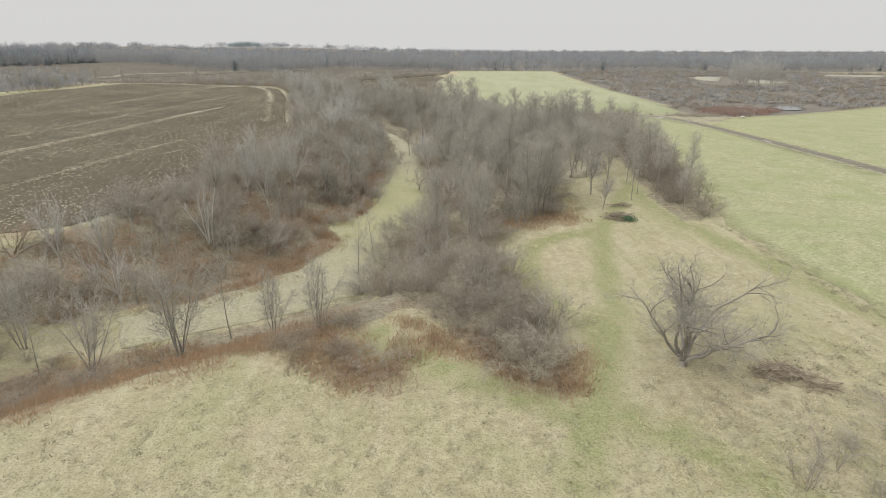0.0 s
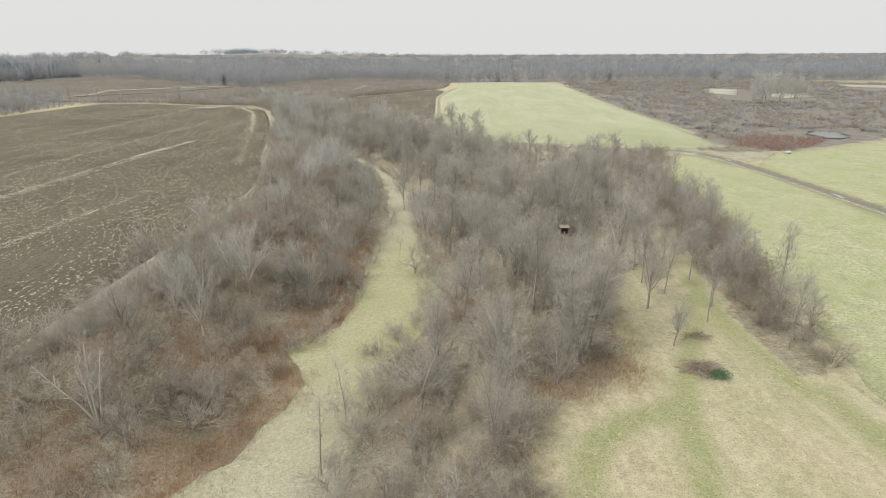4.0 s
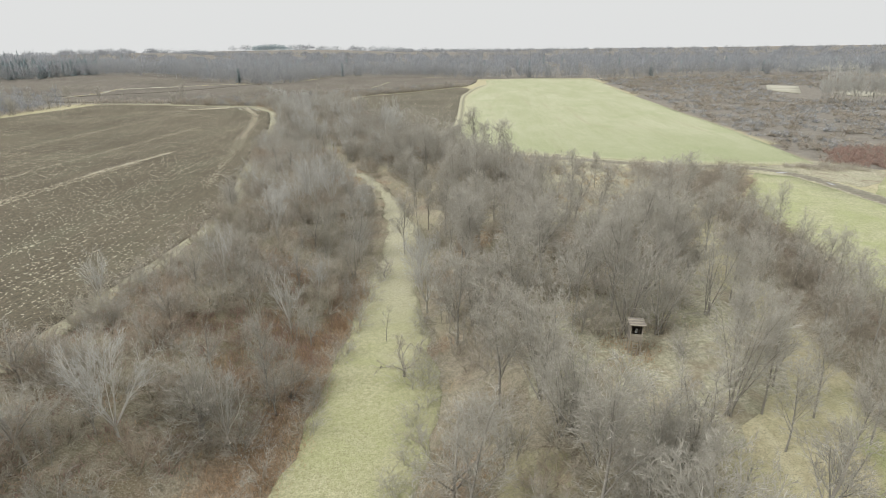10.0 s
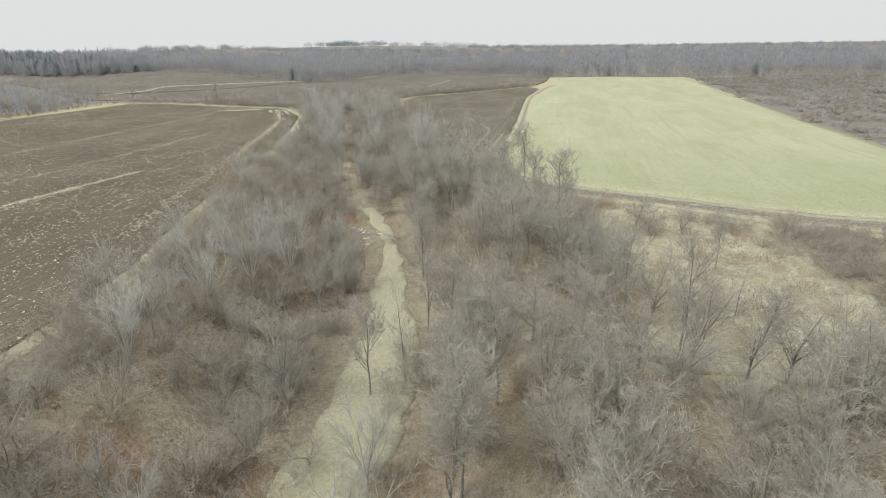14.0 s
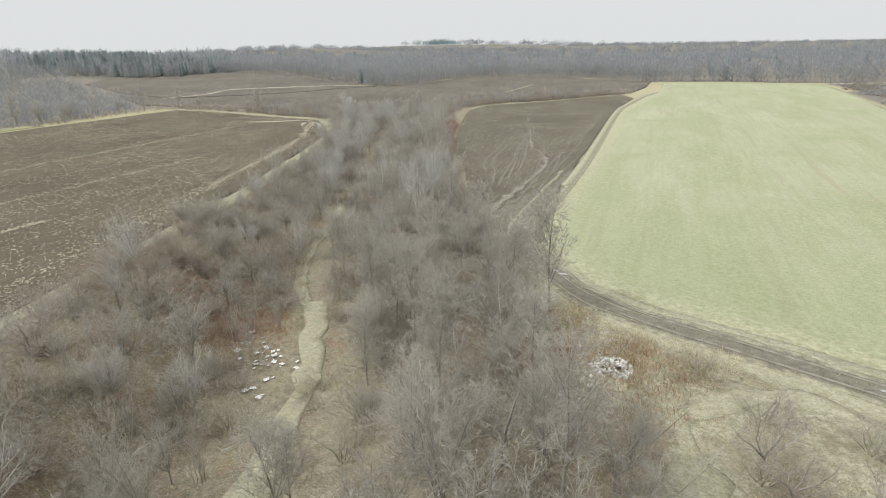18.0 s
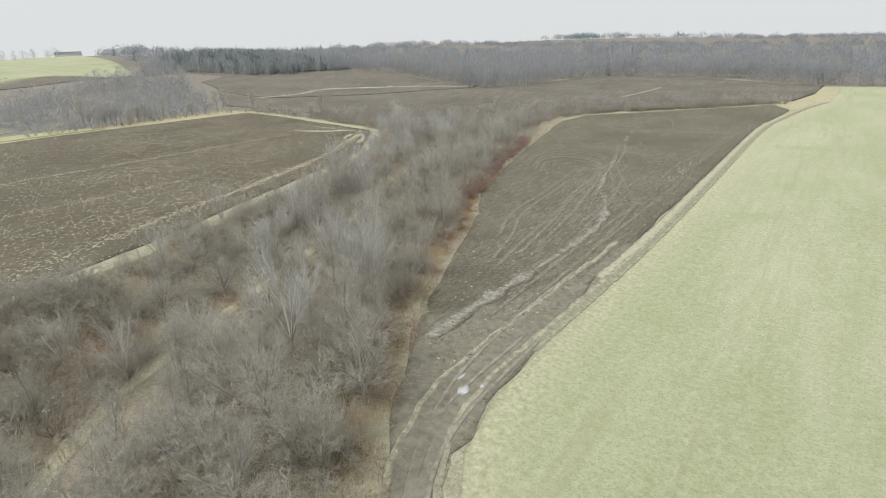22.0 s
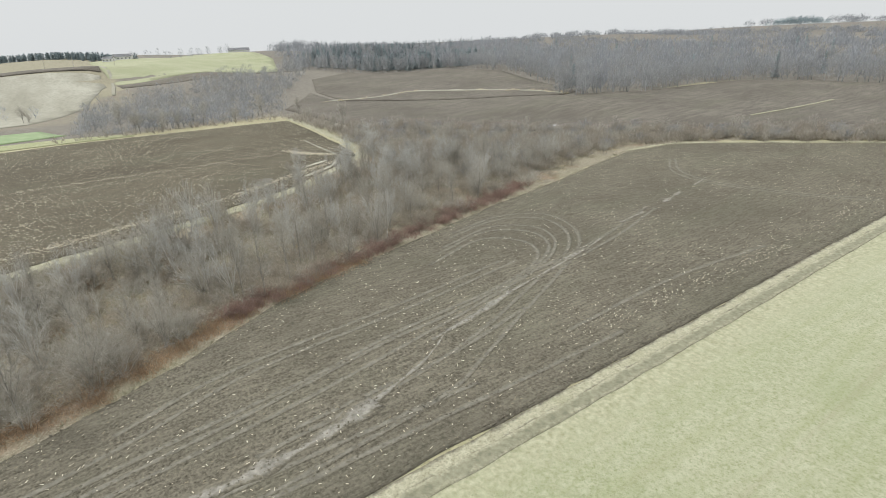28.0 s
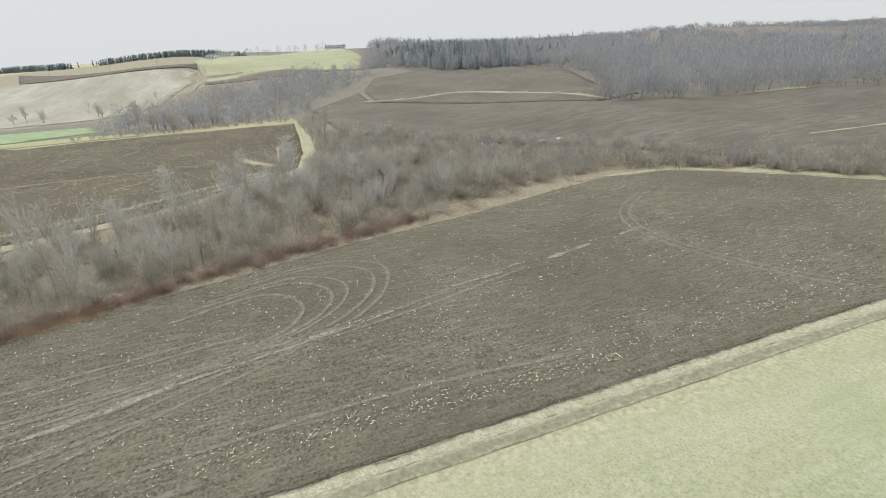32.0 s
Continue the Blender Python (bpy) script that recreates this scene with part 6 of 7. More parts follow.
for _k, (_x, _y, _a, _b) in enumerate(((-6.2, 257.9, 0.5, 0.8), (-7.6, 259.6, 0.2, 0.7), (-5.0, 259.4, 0.2, 0.4), (3.4, 239.0, 0.7, 0.22), (2.2, 239.9, 0.4, 0.16), (36, 221.2, 1.0, 0.25), (82, 205, 1.4, 0.5), (87, 193, 0.5, 1.6), (90.5, 150, 0.35, 2.0))):
    drape("puddle", blob(_x, _y, _a, _b, _k), PALE_PUDDLE, "pale puddle in the muddy wheel track", "puddle", 0.5, 0.14, 0.1)
drape("marsh_pond", [(150, 254), (156, 262), (163, 263), (167, 256), (163, 246), (155, 241), (150, 244)], WATER, "small marsh pond that mirrors the pale sky", "pond", 3.0, 0.3)
for _k, (_x, _y, _a, _b) in enumerate(((-131, 423, 0.9, 0.8), (-138, 437, 1.1, 1.6), (-135, 447, 1.3, 1.8), (-130.5, 457, 1.2, 1.8), (-129, 463, 0.6, 0.8))):
    drape("ditch_pool", blob(_x, _y, _a, _b, 40 + _k), WHITE_POOL, "whitish pool in the ditch", "pool", 1.0, 0.6, 0.2)

# strips of far fields
drape("ploughed_field_marsh", [(120, 490), (120, 588), (240, 645), (370, 645), (300, 560), (225, 510)], PLOUGH_N, "dark ploughed field beyond the marsh", lift=0.3, step=12)
drape("straw_strip", [(228, 506), (245, 493), (216, 437), (206, 460)], STRAWFIELD, "pale straw strip beyond the marsh", lift=0.45, step=10)
drape("straw_strip_east", [(262, 462), (268, 426), (241, 418), (238, 440)], STRAWFIELD, "pale straw strip behind the poplars", lift=0.45, step=10)
drape("straw_strip_far", [(372, 561), (430, 540), (390, 498), (358, 520)], STRAWFIELD, "pale straw strip before the far woods", lift=0.45, step=10)
drape("pale_hill_field", [(420, 920), (600, 980), (480, 760), (370, 720)], STRAWFIELD, "bleached field behind the far trees", lift=1.0, step=20)
ribbon("straw_margin_hump", [(-275, 428), (-268, 455), (-273, 482), (-247, 504), (-211, 521), (-172, 517)], 3.2, STRAWFIELD, "bleached weedy margin below the ploughed rise", "verge", 0.6, 4, 1.2)
ribbon("straw_margin_north", [(-80, 520), (-78, 540), (-74.6, 578)], 1.1, VERGE, "faint straw line across the far ploughed field", "verge", 0.55, 4, 1.0)
strew("hump_margin_weeds", LOW_DOME, band([(-275, 428), (-268, 455), (-273, 482), (-247, 504), (-211, 521), (-172, 517)], 7, 5.0, 150), WEED_PALE, "pale weeds and low shrubs below the ploughed rise", "weeds", (0.15, 0.4), (0.5, 1.0), seed=151)
drape("green_strip", [(-300, 225), (-294, 257), (-297, 290), (-262, 300), (-249, 268), (-258, 230)], LUSH, "bright green strip of winter grass", lift=0.25, step=8)
drape("olive_strip", [(-247, 235), (-245, 300), (-237, 320), (-229, 323), (-229, 278), (-238, 235)], MEADOW, "olive green grass strip beside the ploughed field", lift=0.25, step=8)
drape("ploughed_field_skyline", [(-810, 126), (-586, 338), (-566, 338), (-672, 162)], PLOUGH_N, "dark ploughed strip near the skyline", lift=0.6, step=14)


def flakes(name, poly, count, turn, mat, label, category, seed, lines=(), size=(0.2, 0.55), width=(0.05, 0.12)):
    """Bits of stalk strewn over a field, mostly along its rows."""
    rng = np.random.RandomState(seed)
    xs, ys = [p[0] for p in poly], [p[1] for p in poly]
    pts = np.column_stack([rng.uniform(min(xs), max(xs), count * 2), rng.uniform(min(ys), max(ys), count * 2)])
    a = radians(turn)
    row = np.round((pts[:, 0] * math.cos(a) + pts[:, 1] * math.sin(a)) / 1.2) * 1.2 + rng.normal(0, 0.26, len(pts))
    run = -pts[:, 0] * math.sin(a) + pts[:, 1] * math.cos(a)
    pts = np.column_stack([row * math.cos(a) - run * math.sin(a), row * math.sin(a) + run * math.cos(a)])
    dens = np.array([noise.noise(Vector((p[0] / 9, p[1] / 30, seed))) for p in pts])
    pts = pts[inside(poly, pts[:, 0], pts[:, 1]) & (dens > rng.uniform(-0.5, 0.4, len(pts)))][:count]
    extra = []
    for x0, y0, x1, y1, n, w in lines:
        t = rng.random_sample(n)
        extra.append(np.column_stack([x0 + (x1 - x0) * t + rng.normal(0, w, n), y0 + (y1 - y0) * t + rng.normal(0, w, n)]))
    pts = np.concatenate([pts] + extra)
    ang = rng.normal(math.pi / 2 + a, 1.1, len(pts))
    ln, wd = rng.uniform(*size, len(pts)), rng.uniform(*width, len(pts))
    dx, dy = np.cos(ang), np.sin(ang)
    z = ground_z(pts[:, 0], pts[:, 1]) + 0.2
    tilt = rng.uniform(-0.06, 0.1, len(pts))
    v = np.stack([np.column_stack([pts[:, 0] - dx * ln - dy * wd, pts[:, 1] - dy * ln + dx * wd, z]), np.column_stack([pts[:, 0] - dx * ln + dy * wd, pts[:, 1] - dy * ln - dx * wd, z]),
                  np.column_stack([pts[:, 0] + dx * ln + dy * wd, pts[:, 1] + dy * ln - dx * wd, z + tilt]), np.column_stack([pts[:, 0] + dx * ln - dy * wd, pts[:, 1] + dy * ln + dx * wd, z + tilt])], axis=1).reshape(-1, 3)
    f = np.arange(len(v)).reshape(-1, 4)
    return tagged(new(name, fast_mesh(name, v, f, mat)), label, category, kind="stuff")


flakes("maize_stubble_west", PLOUGH_WEST, 60000, 3, STALK, "pale maize stalks strewn over the ploughed field", "stubble", 3, [(-106, 110, -96, 215, 1600, 0.7), (-98, 200, -93, 232, 768, 0.6), (-104, 110, -94, 215, 800, 0.5), (-80, 90, -72, 150, 512, 0.7), (-122, 120, -112, 290, 832, 0.8), (-150, 250, -146, 360, 640, 0.8), (-122, 363, -104, 330, 1024, 0.9), (-104, 330, -92, 295, 832, 0.9), (-92, 295, -80, 255, 704, 1.0), (-80, 255, -60, 186, 640, 1.1), (-145, 360, -133, 367, 832, 0.9), (-152, 358, -138, 363, 512, 0.8)], (0.09, 0.26), (0.035, 0.08))
flakes("maize_stubble_east", PLOUGH_EAST, 5500, 3, STALK, "scattered pale stalks on the ploughed soil", "stubble", 4, [(-11, 345, -10.5, 376, 130, 0.9), (-10, 368, -9.2, 392, 170, 0.8), (-10.5, 392, -10, 425, 90, 0.9)], (0.05, 0.18), (0.02, 0.05))


def clods(name, poly, count, mat, label, seed):
    """Lumps of turned soil."""
    rng = np.random.RandomState(seed)
    xs, ys = [p[0] for p in poly], [p[1] for p in poly]
    pts = np.column_stack([rng.uniform(min(xs), max(xs), count * 2), rng.uniform(min(ys), max(ys), count * 2)])
    pts = pts[inside(poly, pts[:, 0], pts[:, 1])][:count]
    n = len(pts)
    z = ground_z(pts[:, 0], pts[:, 1]) + 0.06
    r, h = rng.uniform(0.08, 0.26, n), rng.uniform(0.06, 0.17, n)
    ring = [np.column_stack([pts[:, 0] + r * rng.uniform(0.7, 1.3, n) * math.cos(k * 2.09), pts[:, 1] + r * rng.uniform(0.7, 1.5, n) * math.sin(k * 2.09), z]) for k in range(3)]
    top = np.column_stack([pts[:, 0] + rng.uniform(-0.05, 0.05, n), pts[:, 1] + rng.uniform(-0.05, 0.05, n), z + h])
    v = np.stack(ring + [top], axis=1).reshape(-1, 3)
    i = np.arange(n) * 4
    f = np.concatenate([np.column_stack([i, i + 1, i + 3]), np.column_stack([i + 1, i + 2, i + 3]), np.column_stack([i + 2, i, i + 3])])
    return tagged(new(name, fast_mesh(name, v, f, mat)), label, "soil", kind="stuff")


ribbon("clearing_path", [(16, 217), (17.7, 211.3), (18.7, 204.8), (20.3, 198.1), (21.3, 193.4), (21.8, 189.4), (23, 180)], 3.4, VERGE, "bleached mown grass strip through the clearing", "path", 0.04, 1.0, 1.0)
ribbon("clearing_path_cross", [(18.6, 211.5), (23.8, 216.2), (30.5, 216.8), (34, 212), (37, 204), (33, 197)], 2.4, VERGE, "bleached grass strip round the shrubs", "path", 0.045, 1.0, 1.0)
clods("soil_clods", PLOUGH_EAST, 34000, PLOUGH_E, "lumpy clods of turned grey-brown soil", 5)

# ---- small things ----
def stone_mesh(seed, flat=0.7):
    rng = random.Random(seed)
    bm = bmesh.new()
    bmesh.ops.create_icosphere(bm, subdivisions=1, radius=0.5)
    for v in bm.verts:
        v.co = Vector((v.co.x * 1.15, v.co.y, v.co.z * flat)) * rng.uniform(0.75, 1.2)
    me = bpy.data.meshes.new("stone")
    bm.to_mesh(me)
    bm.free()
    me.materials.append(STONE)
    return me


STONES = [stone_mesh(k) for k in range(7)]
_rng = random.Random(8)
pile = tagged(new("rock_pile"), "heap of pale grey field stones beside the track", "rock pile")
pile.location = (11.7, 217.0, float(ground_z(11.7, 217.0)))
for _k in range(130):
    _r, _a = 1.9 * math.sqrt(_rng.random()), _rng.uniform(0, 6.28)
    _size = _rng.uniform(0.22, 0.5)
    _o = part("stone", _rng.choice(STONES), None, pile)
    _o.matrix_basis = pose(_r * math.cos(_a) * 1.15, _r * math.sin(_a), 0.1 + 0.75 * max(0, 1 - _r / 1.9) * _rng.uniform(0.4, 1.0), _rng.uniform(0, 360), _rng.uniform(0, 360), _rng.uniform(0, 360)) @ Matrix.Scale(_size, 4)
for _x, _y, _s0 in ((9.3, 213.9, 0.75), (8.4, 214.2, 0.6), (10.1, 213.1, 0.7), (9.9, 214.8, 0.5), (9.0, 213.0, 0.45), (112, 204, 1.9)):
    _o = tagged(new("boulder", STONES[int(_x) % 7]), "pale field stone lying by itself in the dry grass", "stone", "loose field stones")
    _o.matrix_basis = pose(_x, _y, float(ground_z(_x, _y)) + 0.2 * _s0, 20, 10, _x * 40) @ Matrix.Scale(_s0, 4)


def rag_mesh(seed):
    """A crumpled piece of pale rubbish."""
    rng = random.Random(seed)
    bm = bmesh.new()
    bmesh.ops.create_grid(bm, x_segments=4, y_segments=3, size=0.5)
    for v in bm.verts:
        v.co += Vector((rng.uniform(-0.12, 0.12), rng.uniform(-0.12, 0.12), rng.uniform(0.0, 0.3)))
    bmesh.ops.solidify(bm, geom=bm.faces[:], thickness=0.04)
    me = bpy.data.meshes.new("rubbish")
    bm.to_mesh(me)
    bm.free()
    me.materials.append(RUBBISH)
    return me


RAGS = [rag_mesh(k) for k in range(6)]
for _cx, _cy, _n, _sp in ((-31, 215.5, 16, 1.3), (-28.5, 214, 9, 1.2), (-25.2, 214.8, 1, 0.1), (-28, 210, 7, 1.1), (-26, 208.5, 3, 0.6), (-34, 219, 4, 1.0), (-48, 237, 3, 0.8), (-36, 219.5, 2, 0.5)):
    for _k in range(_n):
        _x, _y = _cx + _rng.gauss(0, _sp), _cy + _rng.gauss(0, _sp)
        _o = tagged(new("rubbish_piece", _rng.choice(RAGS)), "crumpled white rubbish lying among the brown weeds", "rubbish", "white rubbish in the weeds")
        _o.matrix_basis = pose(_x, _y, float(ground_z(_x, _y)) + 0.1, _rng.uniform(-15, 15), _rng.uniform(-15, 15), _rng.uniform(0, 360)) @ Matrix.Scale(_rng.uniform(0.25, 0.65), 4)


def stick_mesh(seed, length=2.2, r=0.048):
    rng = random.Random(seed)
    w = Wood()
    tr = w.limb(Vector((-length / 2, 0, 0)), Vector((1, 0, 0)), length, r, r * 0.3, 3, 4, 0.12, 0, rng)
    fork(w, tr, length * 0.3, r * 0.5, (4, 2), 0.8, rng, 0.3, 0.0, 0.012)
    return w.mesh("branch", DEADWOOD)


STICKS = [stick_mesh(k) for k in range(6)]


def brush_pile(x, y, rx, ry, tall, count, seed, label):
    rng = random.Random(seed)
    heap = tagged(new("brush_pile"), label, "brush pile", "heaps of cut branches")
    heap.location = (x, y, float(ground_z(x, y)))
    for k in range(count):
        r, a = math.sqrt(rng.random()), rng.uniform(0, 6.28)
        o = part("branch", rng.choice(STICKS), None, heap)
        o.matrix_basis = pose(rx * r * math.cos(a), ry * r * math.sin(a), 0.05 + tall * (1 - r * r) * rng.random(), rng.uniform(0, 360), rng.uniform(-18, 18), rng.uniform(0, 360)) @ Matrix.Scale(rng.uniform(0.5, 1.1), 4)
    return heap


brush_pile(27.6, 80.0, 2.0, 1.4, 1.1, 170, 3, "heap of cut brown branches in the mown meadow")
brush_pile(30.0, 87.0, 1.9, 0.9, 0.25, 40, 4, "low scatter of broken branches under the trees")
brush_pile(27.6, 37.3, 2.2, 1.2, 0.7, 150, 5, "low heap of cut branches beside the old tree")
brush_pile(29.8, 35.4, 1.5, 0.6, 0.3, 36, 6, "trailing branches beside the brush heap")
_w = Wood()
for _k in range(420):
    _p = Vector((_rng.gauss(0, 0.55), _rng.gauss(0, 0.4), abs(_rng.gauss(0, 0.35))))
    _w.sliver(_p, Vector((_rng.gauss(0, 1), _rng.gauss(0, 1), _rng.gauss(0.2, 0.6))).normalized(), _rng.uniform(0.15, 0.4), 0.05, _rng)
_o = tagged(new("evergreen_bough", _w.mesh("evergreen_bough", EVERGREEN)), "cut bright green evergreen thrown on the brush heap", "evergreen", kind="stuff")
_o.location = (28.7, 78.7, float(ground_z(28.7, 78.7)) + 0.1)
for _x, _y, _t, _l in ((-33.5, 208, 30, 5.0), (-31.5, 206, 55, 4.5), (-36, 207.5, 80, 3.5), (-30, 204.5, 20, 4.0), (18.5, 116.2, 5, 2.4), (12, 126, 160, 5.0)):
    _o = tagged(new("fallen_branch", stick_mesh(int(_l * 10 + _t), _l, 0.07)), "bleached fallen branch lying in the litter", "branch", "fallen branches")
    _o.data.materials[0] = BARK_PALE
    _o.matrix_basis = pose(_x, _y, float(ground_z(_x, _y)) + 0.35, 0, -12, _t)


# the wooden hunting stand in its clearing
def box(bm, x0, x1, y0, y1, z0, z1):
    m = bmesh.ops.create_cube(bm, size=1.0)["verts"]
    for v in m:
        v.co = Vector((x0 + (v.co.x + 0.5) * (x1 - x0), y0 + (v.co.y + 0.5) * (y1 - y0), z0 + (v.co.z + 0.5) * (z1 - z0)))


def slab(name, mat, parent, *dims, label="", bevel=0.008):
    bm = bmesh.new()
    box(bm, *dims)
    if bevel:
        bmesh.ops.bevel(bm, geom=bm.edges[:], offset=bevel, segments=1, affect="EDGES")
    return part(name, bm, mat, parent, label)


stand = tagged(new("hunting_stand"), "weathered wooden hunting stand on posts with a plank roof", "hunting stand")
stand.matrix_basis = pose(20.5, 117.8, float(ground_z(20.5, 117.8)), 0, 0, -6) @ Matrix.Diagonal((1, 1, 1.25, 1))
for _x in (-0.6, 0.6):
    for _y in (-0.55, 0.55):
        slab("post", BOARD, stand, _x - 0.06, _x + 0.06, _y - 0.06, _y + 0.06, -0.3, 3.0)
slab("floor", BOARD, stand, -0.7, 0.7, -0.65, 0.65, 1.45, 1.52)
for _x in (-0.68, 0.64):
    slab("side_wall", BOARD_DARK, stand, _x, _x + 0.04, -0.6, 0.6, 1.52, 2.95)
slab("back_wall", BOARD_DARK, stand, -0.63, 0.63, 0.615, 0.655, 1.52, 2.95)
for _k in range(3):
    slab("front_board", BOARD, stand, -0.68, 0.68, -0.66, -0.615, 1.54 + 0.19 * _k, 1.71 + 0.19 * _k)
slab("seat", BOARD, stand, -0.55, 0.55, 0.2, 0.58, 1.95, 2.0)
_roof = slab("roof", BOARD, stand, -0.85, 0.85, -0.95, 0.85, 3.0, 3.04)
for _k in range(9):
    slab("plank", BOARD_DARK if _k % 3 else BOARD, _roof, -0.86, 0.86, -0.96 + 0.2 * _k, -0.775 + 0.2 * _k, 3.045, 3.075)
slab("cloth", RUBBISH, stand, -0.05, 0.2, -0.1, 0.1, 1.95, 2.35, label="white bag hanging inside", bevel=0.05)
_lad = slab("ladder", BOARD, stand, -0.3, -0.24, -0.75, -0.68, -0.1, 1.6)
slab("rail", BOARD, _lad, 0.24, 0.3, -0.75, -0.68, -0.1, 1.6)
for _k in range(5):
    slab("rung", BOARD, _lad, -0.24, 0.24, -0.74, -0.69, 0.2 + 0.3 * _k, 0.25 + 0.3 * _k)
_brace = slab("brace", BOARD, stand, -0.05, 0.05, -0.62, -0.56, 0.0, 1.7)
_brace.rotation_euler = (0, radians(24), 0)

# shrubs that stand apart
strew("meadow_shrubs", SHRUB + SAPLING[:2], np.array([(22, 25.5), (24.5, 27), (27.5, 28.5), (30.5, 30), (33, 32.5), (26, 24.5), (29, 26.5), (34, 29)]), TWIG_BROWN, "brown twiggy shrubs in the dry meadow", "scrub", (0.5, 0.85), (0.8, 1.2), seed=80)
strew("clearing_thicket", SHRUB + ARCH, scatter([(31, 213), (44, 209), (57, 207), (54, 190), (45, 185), (41, 195), (36, 206)], 2.8, 81, patchy=0.15), TWIG_BROWN, "brown thicket at the edge of the clearing", "scrub", (0.6, 1.1), (0.9, 1.4), seed=81)
shrubs([(19.8, 218.8), (23.5, 205), (25.2, 202.2), (30.6, 203), (24.5, 213), (32, 211.5), (37, 210.5), (41, 209), (46, 206), (50, 204.5), (54, 206), (52, 198), (48, 196), (56, 200), (50, 188), (54, 192)], "rounded shrubs in the clearing", "rounded leafless shrub standing alone in the rough grass", (0.55, 0.85), 5)
strew("roadside_shrubs", SHRUB, np.array([(30, 175), (28.5, 176.5)]), TWIG, "grey shrub standing alone in the rough grass", "scrub", (0.9, 1.3), (1.0, 1.4), seed=82)
strew("roadside_weeds", WEEDS + TUFT, np.concatenate([scatter([(4, 226), (8, 219), (15, 214), (17, 218), (24, 219), (24, 222.5), (12, 226), (6, 231)], 1.2, 83, patchy=0.2), scatter([(18, 164), (40, 162), (47, 182), (44, 206), (20, 213), (17, 190)], 2.2, 84, patchy=0.35)]), WEED_PALE, "pale tangled dead grass and weeds by the track", "weeds", (0.4, 0.85), seed=83)
strew("path_edge_grass", TUFT, np.concatenate([band(PATH_E, 2.2, 0.8, 85), band(PATH_W, 2.0, 0.8, 86), band(EAST_W, 2.2, 0.9, 87), band(WEST_EDGE, 2.6, 0.9, 88), band(ROAD[6:15], 5.2, 0.9, 89)]), VERGE, "fringe of bleached grass along paths and field edges", "grass", (0.5, 1.1), (0.8, 1.4), seed=84)


# ---- far buildings and poles ----
def gabled(name, x, y, turn, long, wide, eaves, ridge, wall, windows, label, category):
    """A gabled building with its walls, roof, windows and door."""
    house = tagged(new(name), label, category)
    house.matrix_basis = pose(x, y, float(ground_z(x, y)) - 0.3, 0, 0, turn)
    a, b = long / 2, wide / 2
    bm = bmesh.new()
    v = [bm.verts.new(p) for p in ((-a, -b, 0), (a, -b, 0), (a, b, 0), (-a, b, 0), (-a, -b, eaves), (a, -b, eaves), (a, b, eaves), (-a, b, eaves), (-a, 0, ridge), (a, 0, ridge))]
    for f in ((0, 1, 5, 4), (2, 3, 7, 6), (1, 2, 6, 9, 5), (3, 0, 4, 8, 7), (3, 2, 1, 0)):
        bm.faces.new([v[i] for i in f])
    part("wall", bm, wall, house)
    rise = (ridge - eaves) / b
    for s in (-1, 1):
        bm = bmesh.new()
        q = [bm.verts.new(p) for p in ((-a - 0.4, s * (b + 0.5), eaves - 0.5 * rise), (a + 0.4, s * (b + 0.5), eaves - 0.5 * rise), (a + 0.4, 0, ridge + 0.02), (-a - 0.4, 0, ridge + 0.02))]
        bm.faces.new(q if s < 0 else q[::-1])
        bmesh.ops.solidify(bm, geom=bm.faces[:], thickness=-0.2)
        part("roof", bm, ROOFING, house)
    for s in (-1, 1):
        for k in range(windows):
            x0 = -a + long * (k + 0.5) / windows
            w = slab("window", WHITE, house, x0 - 0.75, x0 + 0.75, s * (b + 0.04) - 0.05, s * (b + 0.04) + 0.05, 1.0, 2.4, bevel=0)
            slab("pane", GLASS, w, x0 - 0.6, x0 + 0.6, s * (b + 0.1) - 0.03, s * (b + 0.1) + 0.03, 1.12, 2.28, bevel=0)
        for side in (-1, 1):
            slab("door", BOARD_DARK, house, side * (a + 0.03) - 0.04, side * (a + 0.03) + 0.04, -0.6 if windows else -2.5, 0.6 if windows else 2.5, 0.3, 2.4 if windows else 4.0, bevel=0)
        break
    return house


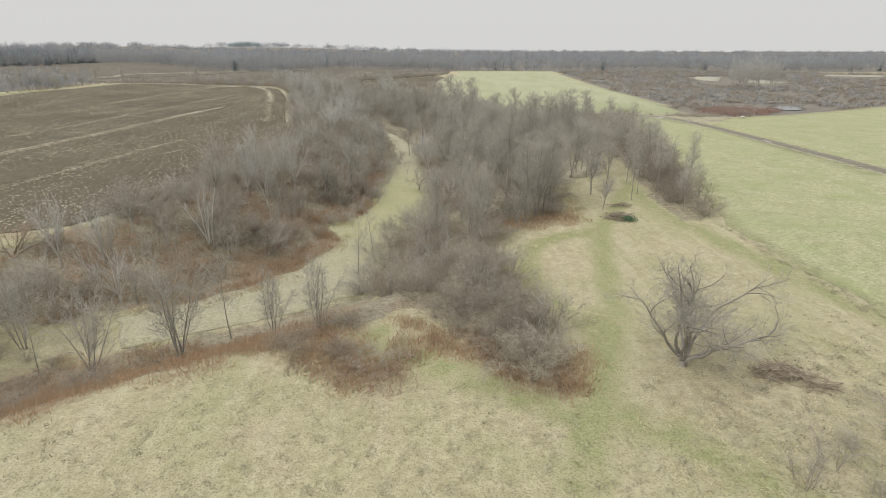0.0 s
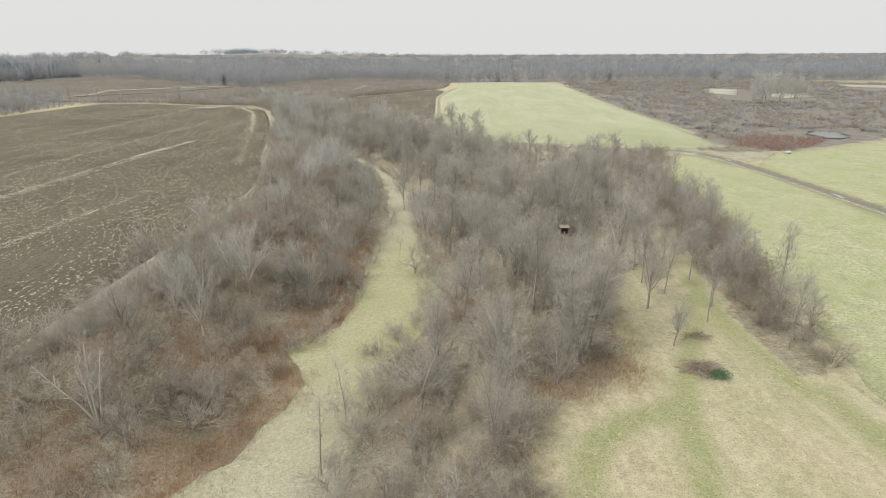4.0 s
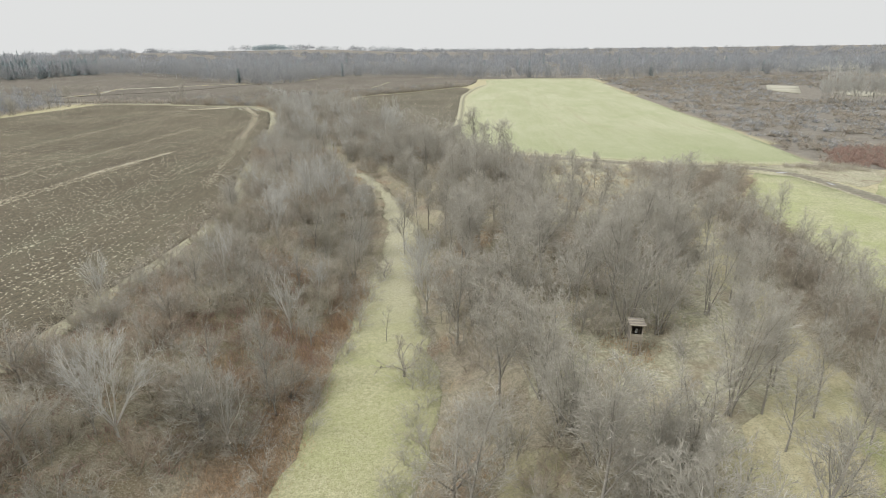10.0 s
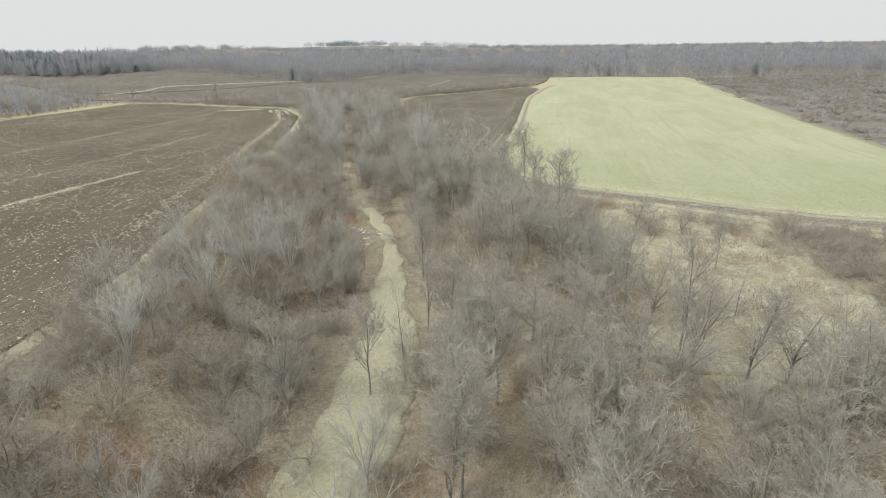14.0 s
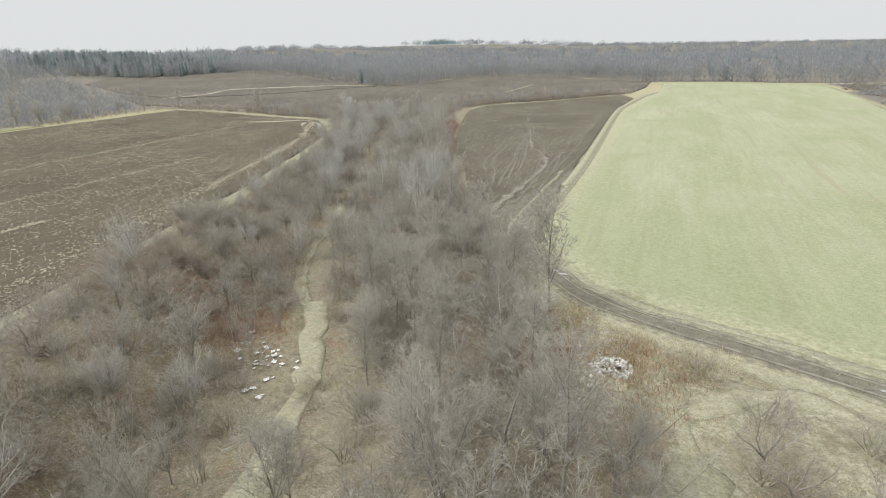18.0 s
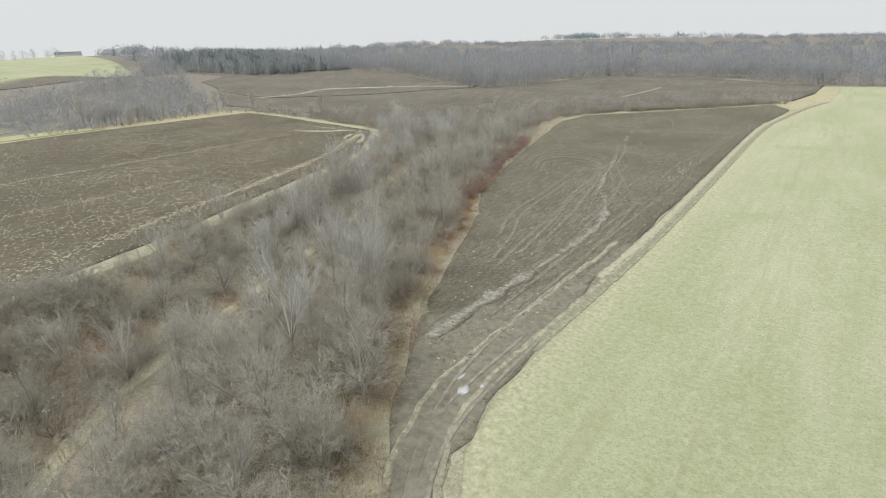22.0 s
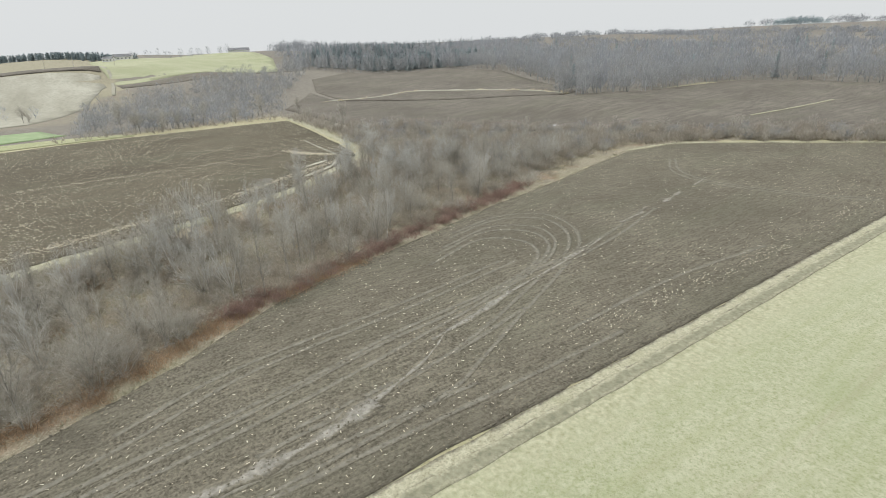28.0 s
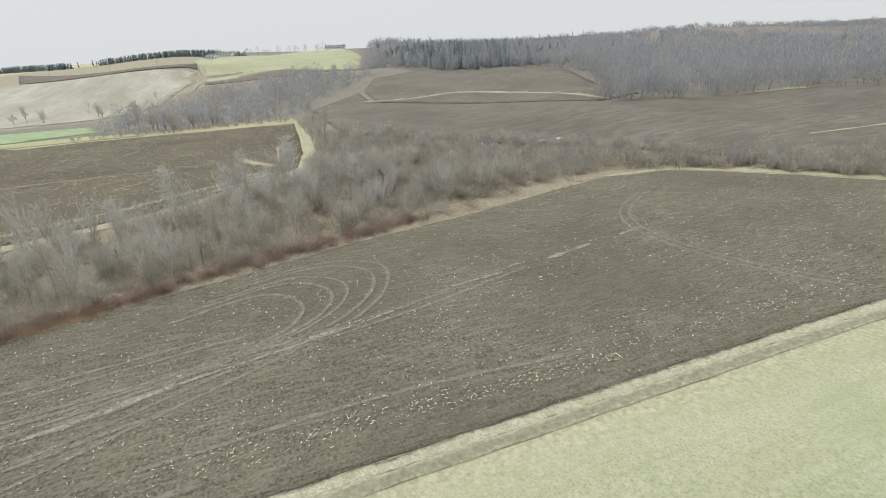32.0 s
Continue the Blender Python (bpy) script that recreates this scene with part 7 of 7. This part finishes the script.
gabled("farmhouse", -652, 366, 72, 18, 8, 3.4, 6.0, WHITE, 5, "long white farmhouse with a grey roof on the hill", "house")
gabled("farm_shed", -640, 352, 60, 10, 7, 3.2, 5.2, WHITE, 3, "small white farm shed beside the farmhouse", "shed")
gabled("barn", -735, 508, 75, 26, 12, 3.0, 6.0, WHITE, 0, "grey metal barn with a wide gable on the hill", "barn")
_pole = bmesh.new()
bmesh.ops.create_cone(_pole, segments=8, radius1=0.2, radius2=0.13, depth=10.0, cap_ends=True, matrix=Matrix.Translation((0, 0, 4.6)))
_post = bpy.data.meshes.new("post")
_pole.to_mesh(_post)
_post.materials.append(BARK_PALE)
for _x, _y in ((-820, 96), (-760, 170), (-700, 243), (-645, 297), (-611, 320), (-590, 352)):
    pylon = tagged(new("utility_pole"), "pale wooden utility pole with a crossarm beside a far lane", "utility pole", "far utility poles")
    pylon.location = (_x, _y, float(ground_z(_x, _y)))
    part("post", _post, None, pylon)
    slab("crossarm", BARK_PALE, pylon, -1.3, 1.3, -0.1, 0.1, 8.9, 9.15)
ribbon("far_lane", [(-588, 338), (-566, 344), (-530, 342), (-499, 340), (-450, 335)], 2.6, STRAWFIELD, "pale farm lane climbing the far hill", "lane", 0.4, 6)

# trees that stand apart in the distance
for _k, (_x, _y, _s0) in enumerate(((-374, 281, 1.15), (-368, 284, 0.7), (-358, 247, 0.9), (-356, 241, 0.8), (-366, 253, 0.95), (-345, 232, 0.9), (-236, 326, 1.2), (-232, 334, 1.0), (-242, 320, 1.1), (-246, 333, 1.2), (-240, 342, 1.0), (-238, 352, 0.9), (-252, 326, 1.1), (-237, 366, 0.8), (-234, 378, 0.9), (-258, 340, 1.0), (-250, 350, 1.1), (-225, 392, 0.8), (-210, 391, 0.7), (-176, 388, 0.8), (-171, 389, 0.95), (-150, 388, 0.6))):
    tree(("spreading", "clump", "upright")[_k % 3], _x, _y, _s0, 300 + _k)
for _k in range(16):
    tree("pale", 196 + 2.2 * _k + _rng.uniform(-2, 2), 383 + _rng.uniform(-9, 9), _rng.uniform(1.3, 1.9), 400 + _k, wide=0.6)
